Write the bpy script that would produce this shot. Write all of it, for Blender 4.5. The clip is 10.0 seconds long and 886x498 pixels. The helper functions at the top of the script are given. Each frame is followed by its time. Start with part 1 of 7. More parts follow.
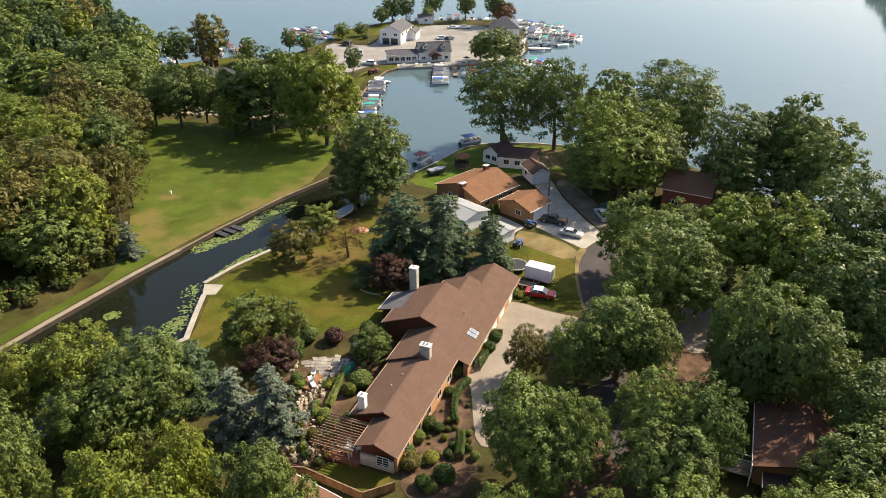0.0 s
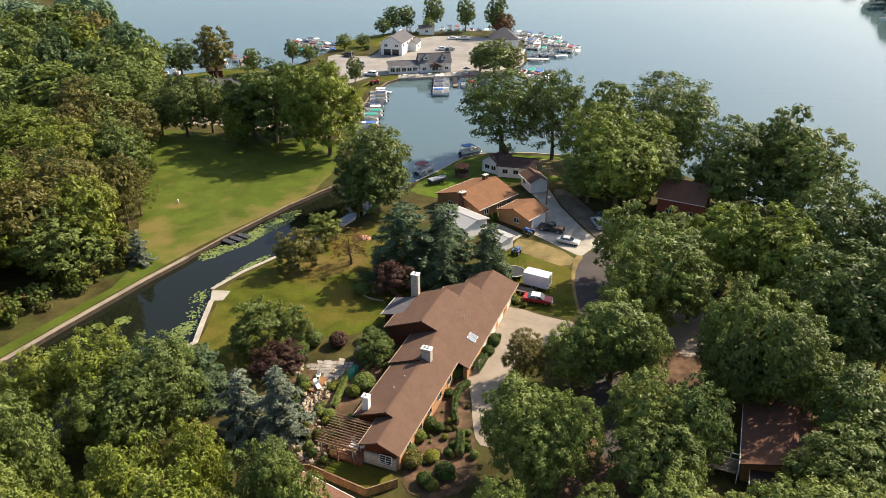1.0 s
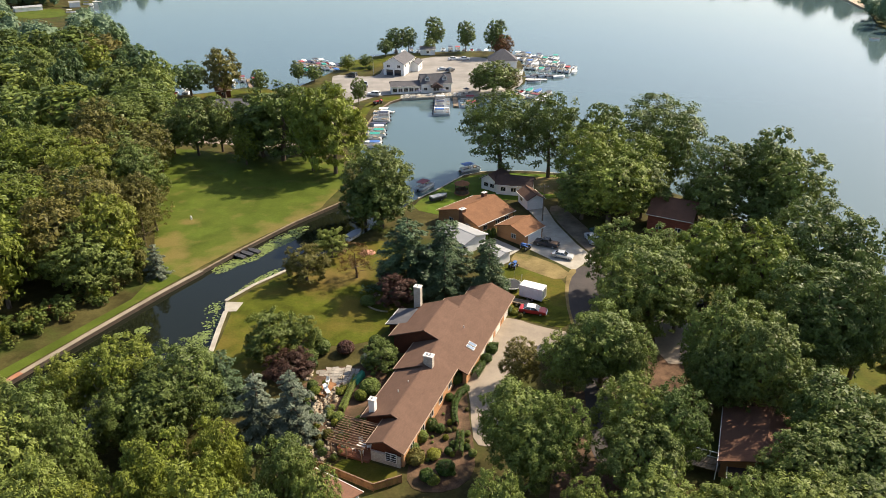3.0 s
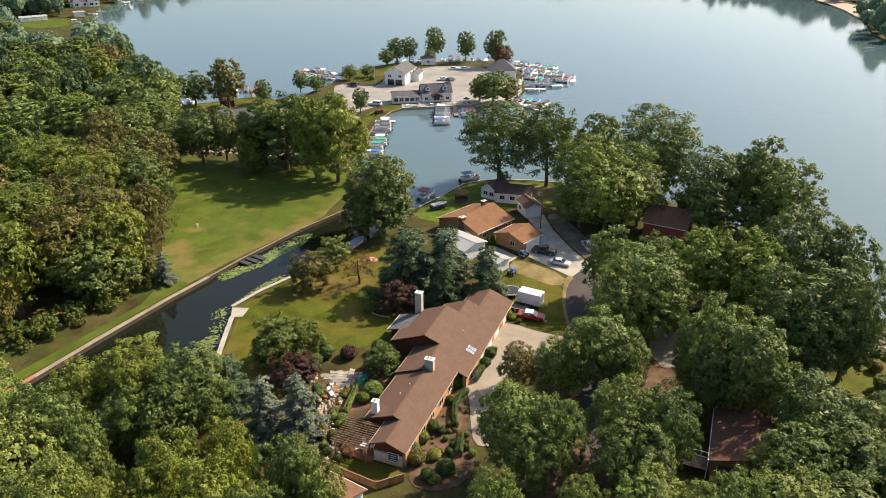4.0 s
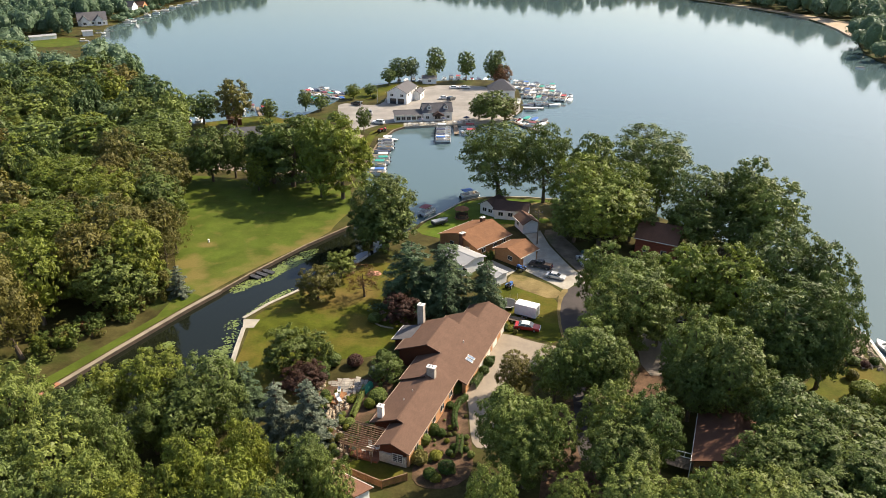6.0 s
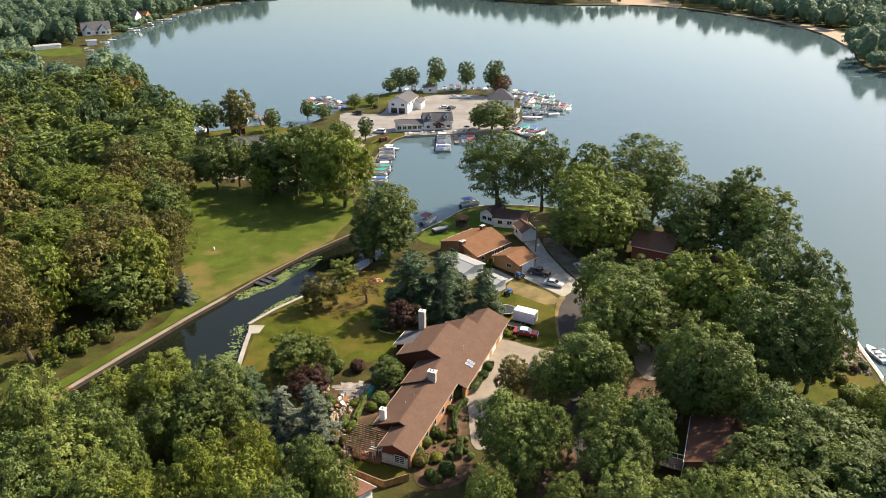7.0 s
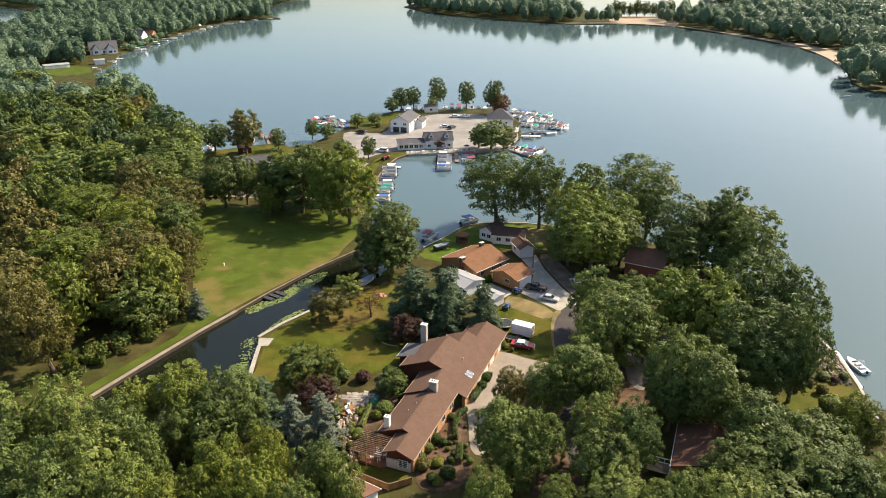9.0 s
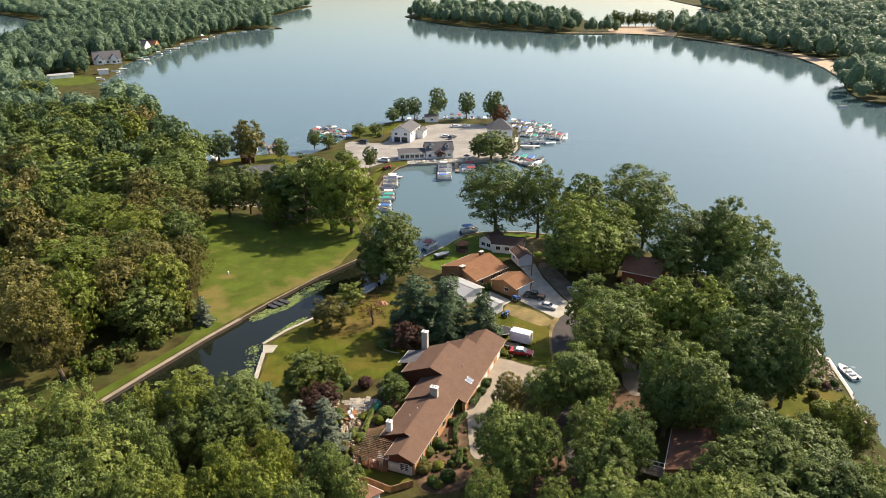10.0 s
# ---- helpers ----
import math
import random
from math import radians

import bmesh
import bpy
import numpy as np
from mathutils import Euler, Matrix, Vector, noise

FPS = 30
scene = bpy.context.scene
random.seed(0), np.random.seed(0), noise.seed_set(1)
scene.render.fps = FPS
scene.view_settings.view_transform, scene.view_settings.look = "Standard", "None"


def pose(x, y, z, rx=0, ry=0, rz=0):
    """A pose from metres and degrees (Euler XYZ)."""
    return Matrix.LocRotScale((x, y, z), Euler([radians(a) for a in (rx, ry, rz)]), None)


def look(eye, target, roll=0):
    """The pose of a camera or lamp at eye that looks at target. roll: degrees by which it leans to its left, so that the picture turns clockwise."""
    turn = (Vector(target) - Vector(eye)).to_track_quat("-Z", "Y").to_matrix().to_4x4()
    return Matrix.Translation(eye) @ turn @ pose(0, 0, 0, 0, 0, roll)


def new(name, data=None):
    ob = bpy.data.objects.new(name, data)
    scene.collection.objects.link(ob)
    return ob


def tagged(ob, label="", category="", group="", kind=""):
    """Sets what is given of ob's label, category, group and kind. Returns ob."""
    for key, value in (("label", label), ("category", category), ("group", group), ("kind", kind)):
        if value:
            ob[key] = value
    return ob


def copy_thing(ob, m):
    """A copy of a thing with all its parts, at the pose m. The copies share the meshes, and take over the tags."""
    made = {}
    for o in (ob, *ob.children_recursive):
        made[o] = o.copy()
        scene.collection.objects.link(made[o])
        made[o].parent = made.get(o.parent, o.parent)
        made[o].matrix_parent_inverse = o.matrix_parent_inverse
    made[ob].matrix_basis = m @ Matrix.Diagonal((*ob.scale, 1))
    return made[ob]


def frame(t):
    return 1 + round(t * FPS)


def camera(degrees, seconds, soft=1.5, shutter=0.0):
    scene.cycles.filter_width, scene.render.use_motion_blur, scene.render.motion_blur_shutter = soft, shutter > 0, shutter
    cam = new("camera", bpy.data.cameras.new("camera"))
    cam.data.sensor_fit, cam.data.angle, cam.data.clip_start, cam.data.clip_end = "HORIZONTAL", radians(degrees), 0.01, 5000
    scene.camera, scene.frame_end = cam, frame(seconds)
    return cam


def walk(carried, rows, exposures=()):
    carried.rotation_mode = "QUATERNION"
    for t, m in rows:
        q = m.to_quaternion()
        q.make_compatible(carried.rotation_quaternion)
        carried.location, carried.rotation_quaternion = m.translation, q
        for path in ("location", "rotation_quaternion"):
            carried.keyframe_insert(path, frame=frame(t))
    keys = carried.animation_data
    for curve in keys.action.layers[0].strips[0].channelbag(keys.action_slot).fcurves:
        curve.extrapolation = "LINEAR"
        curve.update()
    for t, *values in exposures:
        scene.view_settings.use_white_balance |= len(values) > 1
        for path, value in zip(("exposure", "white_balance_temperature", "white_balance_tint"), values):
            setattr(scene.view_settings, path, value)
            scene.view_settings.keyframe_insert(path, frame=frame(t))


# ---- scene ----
cam = camera(64.0, 10.0, soft=0.5)
PATH = [
    (0.0, 0.073, 3.096, 59.371, 61.891, 0.967),
    (1.0, 0.105, -0.161, 60.974, 62.529, 0.993),
    (2.0, 0.137, -3.404, 62.573, 63.139, 1.018),
    (3.0, 0.168, -6.633, 64.170, 63.728, 1.043),
    (4.0, 0.200, -9.848, 65.763, 64.302, 1.069),
    (5.0, 0.231, -13.049, 67.352, 64.870, 1.094),
    (6.0, 0.263, -16.236, 68.938, 65.437, 1.119),
    (7.0, 0.294, -19.409, 70.521, 66.010, 1.145),
    (8.0, 0.326, -22.568, 72.100, 66.597, 1.170),
    (9.0, 0.357, -25.714, 73.675, 67.205, 1.195),
    (10.0, 0.389, -28.845, 75.248, 67.840, 1.221),
]
walk(cam, [(t, pose(x, y, z, rx, 0, rz)) for t, x, y, z, rx, rz in PATH], exposures=[(0.0, 0.81), (10.0, 0.81)])

# ---- daylight: a hazy late-morning sun from the right, ahead of the camera ----
SUN_AZ, SUN_EL = radians(56), radians(40)      # clockwise from +y; above the horizon
world = bpy.data.worlds.new("sky")
scene.world = world
world.use_nodes = True
sky = world.node_tree.nodes.new("ShaderNodeTexSky")
sky.sky_type, sky.sun_disc = "NISHITA", False
sky.sun_elevation, sky.sun_rotation = SUN_EL, SUN_AZ
sky.air_density, sky.dust_density, sky.ozone_density = 1.0, 2.2, 1.2
world.node_tree.links.new(sky.outputs[0], world.node_tree.nodes["Background"].inputs[0])
world.node_tree.nodes["Background"].inputs[1].default_value = 0.113
sun_dir = Vector((math.sin(SUN_AZ) * math.cos(SUN_EL), math.cos(SUN_AZ) * math.cos(SUN_EL), math.sin(SUN_EL)))
sun = new("sun", bpy.data.lights.new("sun", "SUN"))
sun.data.energy, sun.data.angle, sun.data.color = 5.0, radians(0.6), (1.0, 0.87, 0.68)
sun.matrix_world = look(sun_dir * 100, (0, 0, 0))

# ---- materials ----
def material(name, base, rough=0.75, vary=0.25, size=2.0, fine=0.15, bump=0.2, second=None, amount=0.5, metal=0.0,
             by_object=0.0, by_island=0.0, spec=0.4, stretch=(1, 1, 1)):
    """A surface with a coarse and a fine grain. size and fine: the grains' size in metres."""
    m = bpy.data.materials.new(name)
    m.use_nodes = True
    nodes, links = m.node_tree.nodes, m.node_tree.links
    shader = nodes["Principled BSDF"]
    shader.inputs["Roughness"].default_value = rough
    shader.inputs["Metallic"].default_value = metal
    shader.inputs["Specular IOR Level"].default_value = spec
    where = nodes.new("ShaderNodeTexCoord")
    squeeze = nodes.new("ShaderNodeMapping")
    squeeze.inputs["Scale"].default_value = stretch
    links.new(where.outputs["Object"], squeeze.inputs[0])

    def grain(metres, detail):
        g = nodes.new("ShaderNodeTexNoise")
        g.inputs["Scale"].default_value = 1 / metres
        g.inputs["Detail"].default_value = detail
        g.inputs["Roughness"].default_value = 0.6
        links.new(squeeze.outputs[0], g.inputs["Vector"])
        return g.outputs[0]

    def ramp(value, low, high):
        r = nodes.new("ShaderNodeMapRange")
        r.inputs[1].default_value, r.inputs[2].default_value = low, high
        links.new(value, r.inputs[0])
        return r.outputs[0]

    def mix(factor, a, b):
        x = nodes.new("ShaderNodeMix")
        x.data_type = "RGBA"
        links.new(factor, x.inputs[0])
        for socket, value in ((x.inputs[6], a), (x.inputs[7], b)):
            if isinstance(value, tuple):
                socket.default_value = (*value, 1)
            else:
                links.new(value, socket)
        return x.outputs[2]

    coarse, small = grain(size, 4), grain(fine, 3)
    dark, light = tuple(c * (1 - vary) for c in base), tuple(min(1, c * (1 + vary)) for c in base)
    colour = mix(ramp(coarse, 0.35, 0.65), dark, light)
    if second:
        colour = mix(ramp(grain(size * 2.7, 6), 0.62 - 0.25 * amount, 0.75 - 0.2 * amount), colour, second)
    speck = nodes.new("ShaderNodeHueSaturation")
    links.new(colour, speck.inputs["Color"])
    total = ramp(small, 0.2, 0.8)
    scale = nodes.new("ShaderNodeMath")
    scale.operation = "MULTIPLY_ADD"
    links.new(total, scale.inputs[0])
    scale.inputs[1].default_value, scale.inputs[2].default_value = vary * 1.2, 1 - vary * 0.6
    value = scale.outputs[0]
    for source, node, socket in ((by_object, "ShaderNodeObjectInfo", "Random"), (by_island, "ShaderNodeNewGeometry", "Random Per Island")):
        if source:
            info = nodes.new(node)
            add = nodes.new("ShaderNodeMath")
            add.operation = "MULTIPLY_ADD"
            links.new(info.outputs[socket], add.inputs[0])
            add.inputs[1].default_value, add.inputs[2].default_value = 2 * source, 1 - source
            times = nodes.new("ShaderNodeMath")
            times.operation = "MULTIPLY"
            links.new(value, times.inputs[0])
            links.new(add.outputs[0], times.inputs[1])
            value = times.outputs[0]
    links.new(value, speck.inputs["Value"])
    links.new(speck.outputs[0], shader.inputs["Base Color"])
    if bump:
        b = nodes.new("ShaderNodeBump")
        b.inputs["Strength"].default_value = bump
        b.inputs["Distance"].default_value = fine * 0.5
        links.new(small, b.inputs["Height"])
        links.new(b.outputs[0], shader.inputs["Normal"])
    return m


def leaf_material(name, base, sun_through=0.22, island=0.26, vary=0.25):
    """Leaves: each clump and each tree a little different, light shining through."""
    m = material(name, base, rough=0.5, vary=vary, size=3.0, fine=0.5, bump=0, by_object=0.16, by_island=island, spec=0.2)
    nodes, links = m.node_tree.nodes, m.node_tree.links
    shader = nodes["Principled BSDF"]
    colour = shader.inputs["Base Color"].links[0].from_socket
    info = nodes.new("ShaderNodeObjectInfo")
    turn = nodes.new("ShaderNodeMath")
    turn.operation = "MULTIPLY_ADD"
    links.new(info.outputs["Random"], turn.inputs[0])
    turn.inputs[1].default_value, turn.inputs[2].default_value = -0.022, 0.511
    links.new(turn.outputs[0], colour.node.inputs["Hue"])
    glow = nodes.new("ShaderNodeBsdfTranslucent")
    links.new(colour, glow.inputs[0])
    both = nodes.new("ShaderNodeMixShader")
    both.inputs[0].default_value = sun_through
    links.new(shader.outputs[0], both.inputs[1])
    links.new(glow.outputs[0], both.inputs[2])
    links.new(both.outputs[0], nodes["Material Output"].inputs[0])
    return m


def water_material(name, base, ripple, size, rough):
    m = bpy.data.materials.new(name)
    m.use_nodes = True
    nodes, links = m.node_tree.nodes, m.node_tree.links
    shader = nodes["Principled BSDF"]
    shader.inputs["Base Color"].default_value = (*base, 1)
    shader.inputs["Roughness"].default_value = rough
    shader.inputs["IOR"].default_value = 1.33
    where = nodes.new("ShaderNodeTexCoord")
    heights = []
    for metres, gain in ((size, 1.0), (size * 7, 2.0)):
        g = nodes.new("ShaderNodeTexNoise")
        g.inputs["Scale"].default_value, g.inputs["Detail"].default_value = 1 / metres, 3
        links.new(where.outputs["Object"], g.inputs["Vector"])
        heights.append((g.outputs[0], gain))
    total = nodes.new("ShaderNodeMath")
    total.operation = "MULTIPLY_ADD"
    links.new(heights[1][0], total.inputs[0])
    total.inputs[1].default_value = heights[1][1]
    links.new(heights[0][0], total.inputs[2])
    b = nodes.new("ShaderNodeBump")
    b.inputs["Strength"].default_value, b.inputs["Distance"].default_value = ripple, size * 0.2
    links.new(total.outputs[0], b.inputs["Height"])
    links.new(b.outputs[0], shader.inputs["Normal"])
    return m


M_GROUND = material("woodland_floor", (0.06, 0.052, 0.018), spec=0.05, size=5, fine=0.4, vary=0.4, second=(0.050, 0.066, 0.014), amount=0.45)
M_LAWN = material("lawn_grass", (0.068, 0.078, 0.009), spec=0.05, size=4.5, fine=0.35, vary=0.34, second=(0.115, 0.092, 0.018), amount=0.6)
M_FIELD = material("field_grass", (0.071, 0.095, 0.014), spec=0.05, size=7, fine=0.4, vary=0.22, second=(0.088, 0.104, 0.018), amount=0.4)


def scorch(m, colour, line=None, spots=()):
    """Dries the grass of a material along a line (a, b, width) and round spots (x, y, radius), with ragged edges."""
    nodes, links = m.node_tree.nodes, m.node_tree.links
    hue = m.node_tree.nodes["Principled BSDF"].inputs["Base Color"].links[0].from_node
    where = nodes.new("ShaderNodeTexCoord")
    rough = nodes.new("ShaderNodeTexNoise")
    rough.inputs["Scale"].default_value, rough.inputs["Detail"].default_value = 0.22, 6
    links.new(where.outputs["Object"], rough.inputs["Vector"])

    def math_node(kind, a, b):
        node = nodes.new("ShaderNodeMath")
        node.operation = kind
        for socket, value in zip(node.inputs, (a, b)):
            if isinstance(value, (int, float)):
                socket.default_value = value
            else:
                links.new(value, socket)
        return node.outputs[0]

    def distance(x, y):
        node = nodes.new("ShaderNodeVectorMath")
        node.operation = "DISTANCE"
        links.new(where.outputs["Object"], node.inputs[0])
        node.inputs[1].default_value = (x, y, 0)
        return node.outputs["Value"]

    ragged = math_node("MULTIPLY", math_node("SUBTRACT", rough.outputs[0], 0.5), 2.3)
    total = 0.0
    if line:
        (ax, ay), (bx, by), width = line
        size = math.hypot(bx - ax, by - ay)
        nx, ny = -(by - ay) / size, (bx - ax) / size
        node = nodes.new("ShaderNodeVectorMath")
        node.operation = "DOT_PRODUCT"
        links.new(where.outputs["Object"], node.inputs[0])
        node.inputs[1].default_value = (nx, ny, 0)
        away = math_node("DIVIDE", math_node("SUBTRACT", node.outputs["Value"], nx * ax + ny * ay), width)
        ahead = nodes.new("ShaderNodeVectorMath")
        ahead.operation = "DOT_PRODUCT"
        links.new(where.outputs["Object"], ahead.inputs[0])
        ahead.inputs[1].default_value = (ny, -nx, 0)
        before = math_node("SUBTRACT", ny * ax - nx * ay + 6.0, ahead.outputs["Value"])
        total = math_node("MAXIMUM", math_node("SUBTRACT", 1.0, math_node("MAXIMUM", away, before)), 0.0)
    for x, y, radius in spots:
        total = math_node("MAXIMUM", total, math_node("SUBTRACT", 1.2, math_node("DIVIDE", distance(x, y), radius)))
    factor = nodes.new("ShaderNodeMapRange")
    factor.inputs[1].default_value, factor.inputs[2].default_value, factor.inputs[4].default_value = 0.15, 0.85, 0.85
    links.new(math_node("ADD", total, ragged), factor.inputs[0])
    blend = nodes.new("ShaderNodeMix")
    blend.data_type = "RGBA"
    links.new(factor.outputs[0], blend.inputs[0])
    links.new(hue.inputs["Color"].links[0].from_socket, blend.inputs[6])
    blend.inputs[7].default_value = (*colour, 1)
    links.new(blend.outputs[2], hue.inputs["Color"])


scorch(M_FIELD, (0.165, 0.128, 0.042), ((-53, 104.8), (-26.5, 148.1), 8.5), ((-58.4, 136.4, 2.6), (-60, 126, 4.5), (-57, 119, 5.5)))
scorch(M_LAWN, (0.150, 0.105, 0.034), None, ((-24, 110, 6), (-18, 112, 5), (-29, 113, 3.5)))
M_DRY = material("dry_grass", (0.20, 0.152, 0.068), spec=0.05, size=4, fine=0.3, vary=0.3, second=(0.095, 0.095, 0.018), amount=0.4)
M_BRIGHT = material("bright_shore_grass", (0.082, 0.122, 0.014), spec=0.05, size=4, fine=0.35, vary=0.25, second=(0.10, 0.115, 0.018), amount=0.4)
M_DIRT = material("bare_dirt", (0.17, 0.135, 0.10), spec=0.05, size=2.5, fine=0.2, vary=0.3, second=(0.10, 0.10, 0.05), amount=0.4)
M_SOIL = material("garden_soil", (0.118, 0.072, 0.046), spec=0.05, size=1.6, fine=0.2, vary=0.4, second=(0.07, 0.05, 0.028), amount=0.55)
M_CONCRETE = material("concrete", (0.27, 0.22, 0.165), size=3, fine=0.12, vary=0.14, second=(0.21, 0.17, 0.125), amount=0.4, bump=0.1)
M_PALE = material("pale_concrete", (0.36, 0.325, 0.265), size=2, fine=0.15, vary=0.15, second=(0.28, 0.24, 0.19), amount=0.4, bump=0.1)
# asphalt made darker and browner: the trees' shade is in its colour
M_SHADED_ASPHALT = material("asphalt", (0.044, 0.034, 0.031), size=4, fine=0.08, vary=0.25, second=(0.058, 0.046, 0.04), amount=0.4)
M_GRAVEL = material("pale_gravel_lot", (0.255, 0.232, 0.205), size=6, fine=0.3, vary=0.16, second=(0.20, 0.178, 0.152), amount=0.5)
M_ROAD = material("dusty_road", (0.28, 0.22, 0.16), size=5, fine=0.3, vary=0.2, second=(0.25, 0.21, 0.17), amount=0.4)
M_SAND = material("sand", (0.36, 0.26, 0.16), size=20, fine=0.6, vary=0.15, second=(0.33, 0.26, 0.17), amount=0.4)
M_WATER = water_material("lake_water", (0.080, 0.122, 0.130), 0.07, 0.8, 0.05)
M_CANAL = water_material("canal_water", (0.009, 0.011, 0.006), 0.04, 0.6, 0.05)
M_BARK = material("bark", (0.11, 0.08, 0.055), size=0.5, fine=0.08, vary=0.35, bump=0.6, stretch=(1, 1, 0.25))
LEAF = {
    "d": leaf_material("leaves_deep_green", (0.112, 0.148, 0.035)),
    "l": leaf_material("leaves_fresh_green", (0.160, 0.198, 0.043)),
    "y": leaf_material("leaves_yellow_green", (0.158, 0.186, 0.026)),
    "o": leaf_material("leaves_olive", (0.140, 0.128, 0.031)),
    "b": leaf_material("leaves_rust", (0.14, 0.075, 0.028)),
    "r": leaf_material("leaves_dark_red", (0.085, 0.045, 0.032), 0.25),
    "w": leaf_material("leaves_willow_green", (0.175, 0.215, 0.035)),
    "p": leaf_material("pine_needles", (0.080, 0.120, 0.054), 0.15),
    "s": leaf_material("blue_spruce_needles", (0.128, 0.152, 0.102), 0.12),
    "h": leaf_material("hedge_leaves", (0.055, 0.088, 0.015), 0.2),
    # distance haze put into the leaf colour: paler, bluer, hardly varied
    "t": leaf_material("hazed_far_leaves", (0.128, 0.188, 0.104), 0.3, 0.05, 0.1),
    # green turned cooler, a little haze mixed into the colour
    "n": leaf_material("leaves_hazy_green", (0.112, 0.160, 0.058)),
    "f": leaf_material("lime_leaves", (0.20, 0.21, 0.03), 0.3),
}

# ---- mesh helpers ----
def part(name, bm, mat, parent=None, label=""):
    """Links a bmesh as one mesh object under a thing."""
    me = bpy.data.meshes.new(name)
    bm.to_mesh(me)
    bm.free()
    if mat:
        me.materials.append(mat)
    ob = new(name, me)
    if parent:
        ob.parent = parent
    if label:
        ob["label"] = label
    return ob


def mesh_part(name, verts, faces, mat, parent=None, label=""):
    me = bpy.data.meshes.new(name)
    me.from_pydata(verts, [], faces)
    me.materials.append(mat)
    ob = new(name, me)
    if parent:
        ob.parent = parent
    if label:
        ob["label"] = label
    return ob


def thing(name, m, label, category, group="", kind=""):
    ob = new(name)
    ob.empty_display_size = 0.3
    ob.matrix_basis = m
    return tagged(ob, label, category, group, kind)


def block(bm, centre, size, turn=0.0, bevel=0.0):
    """A box, its edges rounded by bevel, turned by degrees about z."""
    made = bmesh.ops.create_cube(bm, size=1.0, matrix=pose(*centre, 0, 0, turn) @ Matrix.Diagonal((*size, 1)))
    if bevel:
        edges = list({e for v in made["verts"] for e in v.link_edges})
        bmesh.ops.bevel(bm, geom=edges, offset=bevel, segments=2, profile=0.6, affect="EDGES")
    return bm


def box(centre, size, turn=0.0, bevel=0.0):
    return block(bmesh.new(), centre, size, turn, bevel)


def slab(bm, outline, low, high):
    """A level plate with the given outline."""
    top = bm.faces.new([bm.verts.new((x, y, high)) for x, y in outline])
    bm.normal_update()
    if top.normal.z < 0:
        top.normal_flip()
    made = bmesh.ops.extrude_face_region(bm, geom=[top], use_keep_orig=True)
    moved = [g for g in made["geom"] if isinstance(g, bmesh.types.BMVert)]
    for v in moved:
        v.co.z = low
    bmesh.ops.recalc_face_normals(bm, faces=bm.faces[:])
    bmesh.ops.triangulate(bm, faces=[f for f in bm.faces if len(f.verts) > 4])
    return bm


def plate(outline, low, high):
    return slab(bmesh.new(), outline, low, high)


def tube(bm, path, radii, sides=8):
    """A bent, tapering tube through the points of path."""
    rings = []
    for i, p in enumerate(path):
        p = Vector(p)
        ahead = (Vector(path[min(i + 1, len(path) - 1)]) - Vector(path[max(i - 1, 0)])).normalized()
        side = ahead.orthogonal().normalized()
        up = ahead.cross(side)
        r = radii[i] if isinstance(radii, (list, tuple)) else radii
        rings.append([bm.verts.new(p + r * (math.cos(a) * side + math.sin(a) * up)) for a in (2 * math.pi * k / sides for k in range(sides))])
    for a, b in zip(rings, rings[1:]):
        # start each ring at the nearest corner, so that the tube is not twisted
        shift = min(range(sides), key=lambda s: (a[0].co - b[s].co).length)
        b[:] = b[shift:] + b[:shift]
        for k in range(sides):
            bm.faces.new((a[k], a[(k + 1) % sides], b[(k + 1) % sides], b[k]))
    for ring, flip in ((rings[0], True), (rings[-1], False)):
        bm.faces.new(ring[::-1] if flip else ring)
    bmesh.ops.recalc_face_normals(bm, faces=bm.faces[:])
    return bm


def smooth(outline, rounds=2):
    """Rounds off the corners of a closed outline."""
    for _ in range(rounds):
        nxt = []
        for a, b in zip(outline, outline[1:] + outline[:1]):
            nxt += [(0.75 * a[0] + 0.25 * b[0], 0.75 * a[1] + 0.25 * b[1]), (0.25 * a[0] + 0.75 * b[0], 0.25 * a[1] + 0.75 * b[1])]
        outline = nxt
    return outline


# ---- land and water ----
def structure(name, bm, mat, label):
    return tagged(part(name, bm, mat), label, name.rstrip("_0123456789").replace("_", " "), kind="structure")


BED = -2.5
# the wooded mainland with the field, its road and the marina at its end
LAND_WEST = [(-23.0, 158), (-26.5, 148.1), (-35.2, 136.3), (-44.5, 120.6), (-53, 104.8), (-60.5, 89.6), (-68, 74), (-84, 46), (-130, -40), (-220, -300),
             (-2500, -300), (-2500, 600), (-760, 640), (-520, 690), (-470, 720), (-455, 800), (-540, 930), (-700, 1090), (-2500, 1500), (-2500, 3500), (-300, 3500),
             (-330, 1320), (-262, 1300), (-275, 1050), (-240, 900), (-211, 852), (-240, 845), (-262, 790), (-268, 700),
             (-267, 630), (-262, 530), (-244, 480), (-238, 440), (-205, 395), (-165, 345), (-128, 285), (-112, 252), (-100, 248), (-92, 252), (-84, 258), (-74, 262),
             (-68, 256), (-60, 262), (-55, 276), (-52, 284), (-48, 300), (-42, 316), (-30, 327), (-12, 331), (8, 334), (18, 333), (26, 325), (28.5, 310), (28.5, 281), (27, 272),
             (23.8, 265.7), (21, 258), (16.6, 253.8), (9, 250.4), (-2, 248.4), (-19.3, 245), (-23, 240), (-25.5, 231), (-27.2, 220), (-28.4, 205), (-28, 188), (-25, 172)]
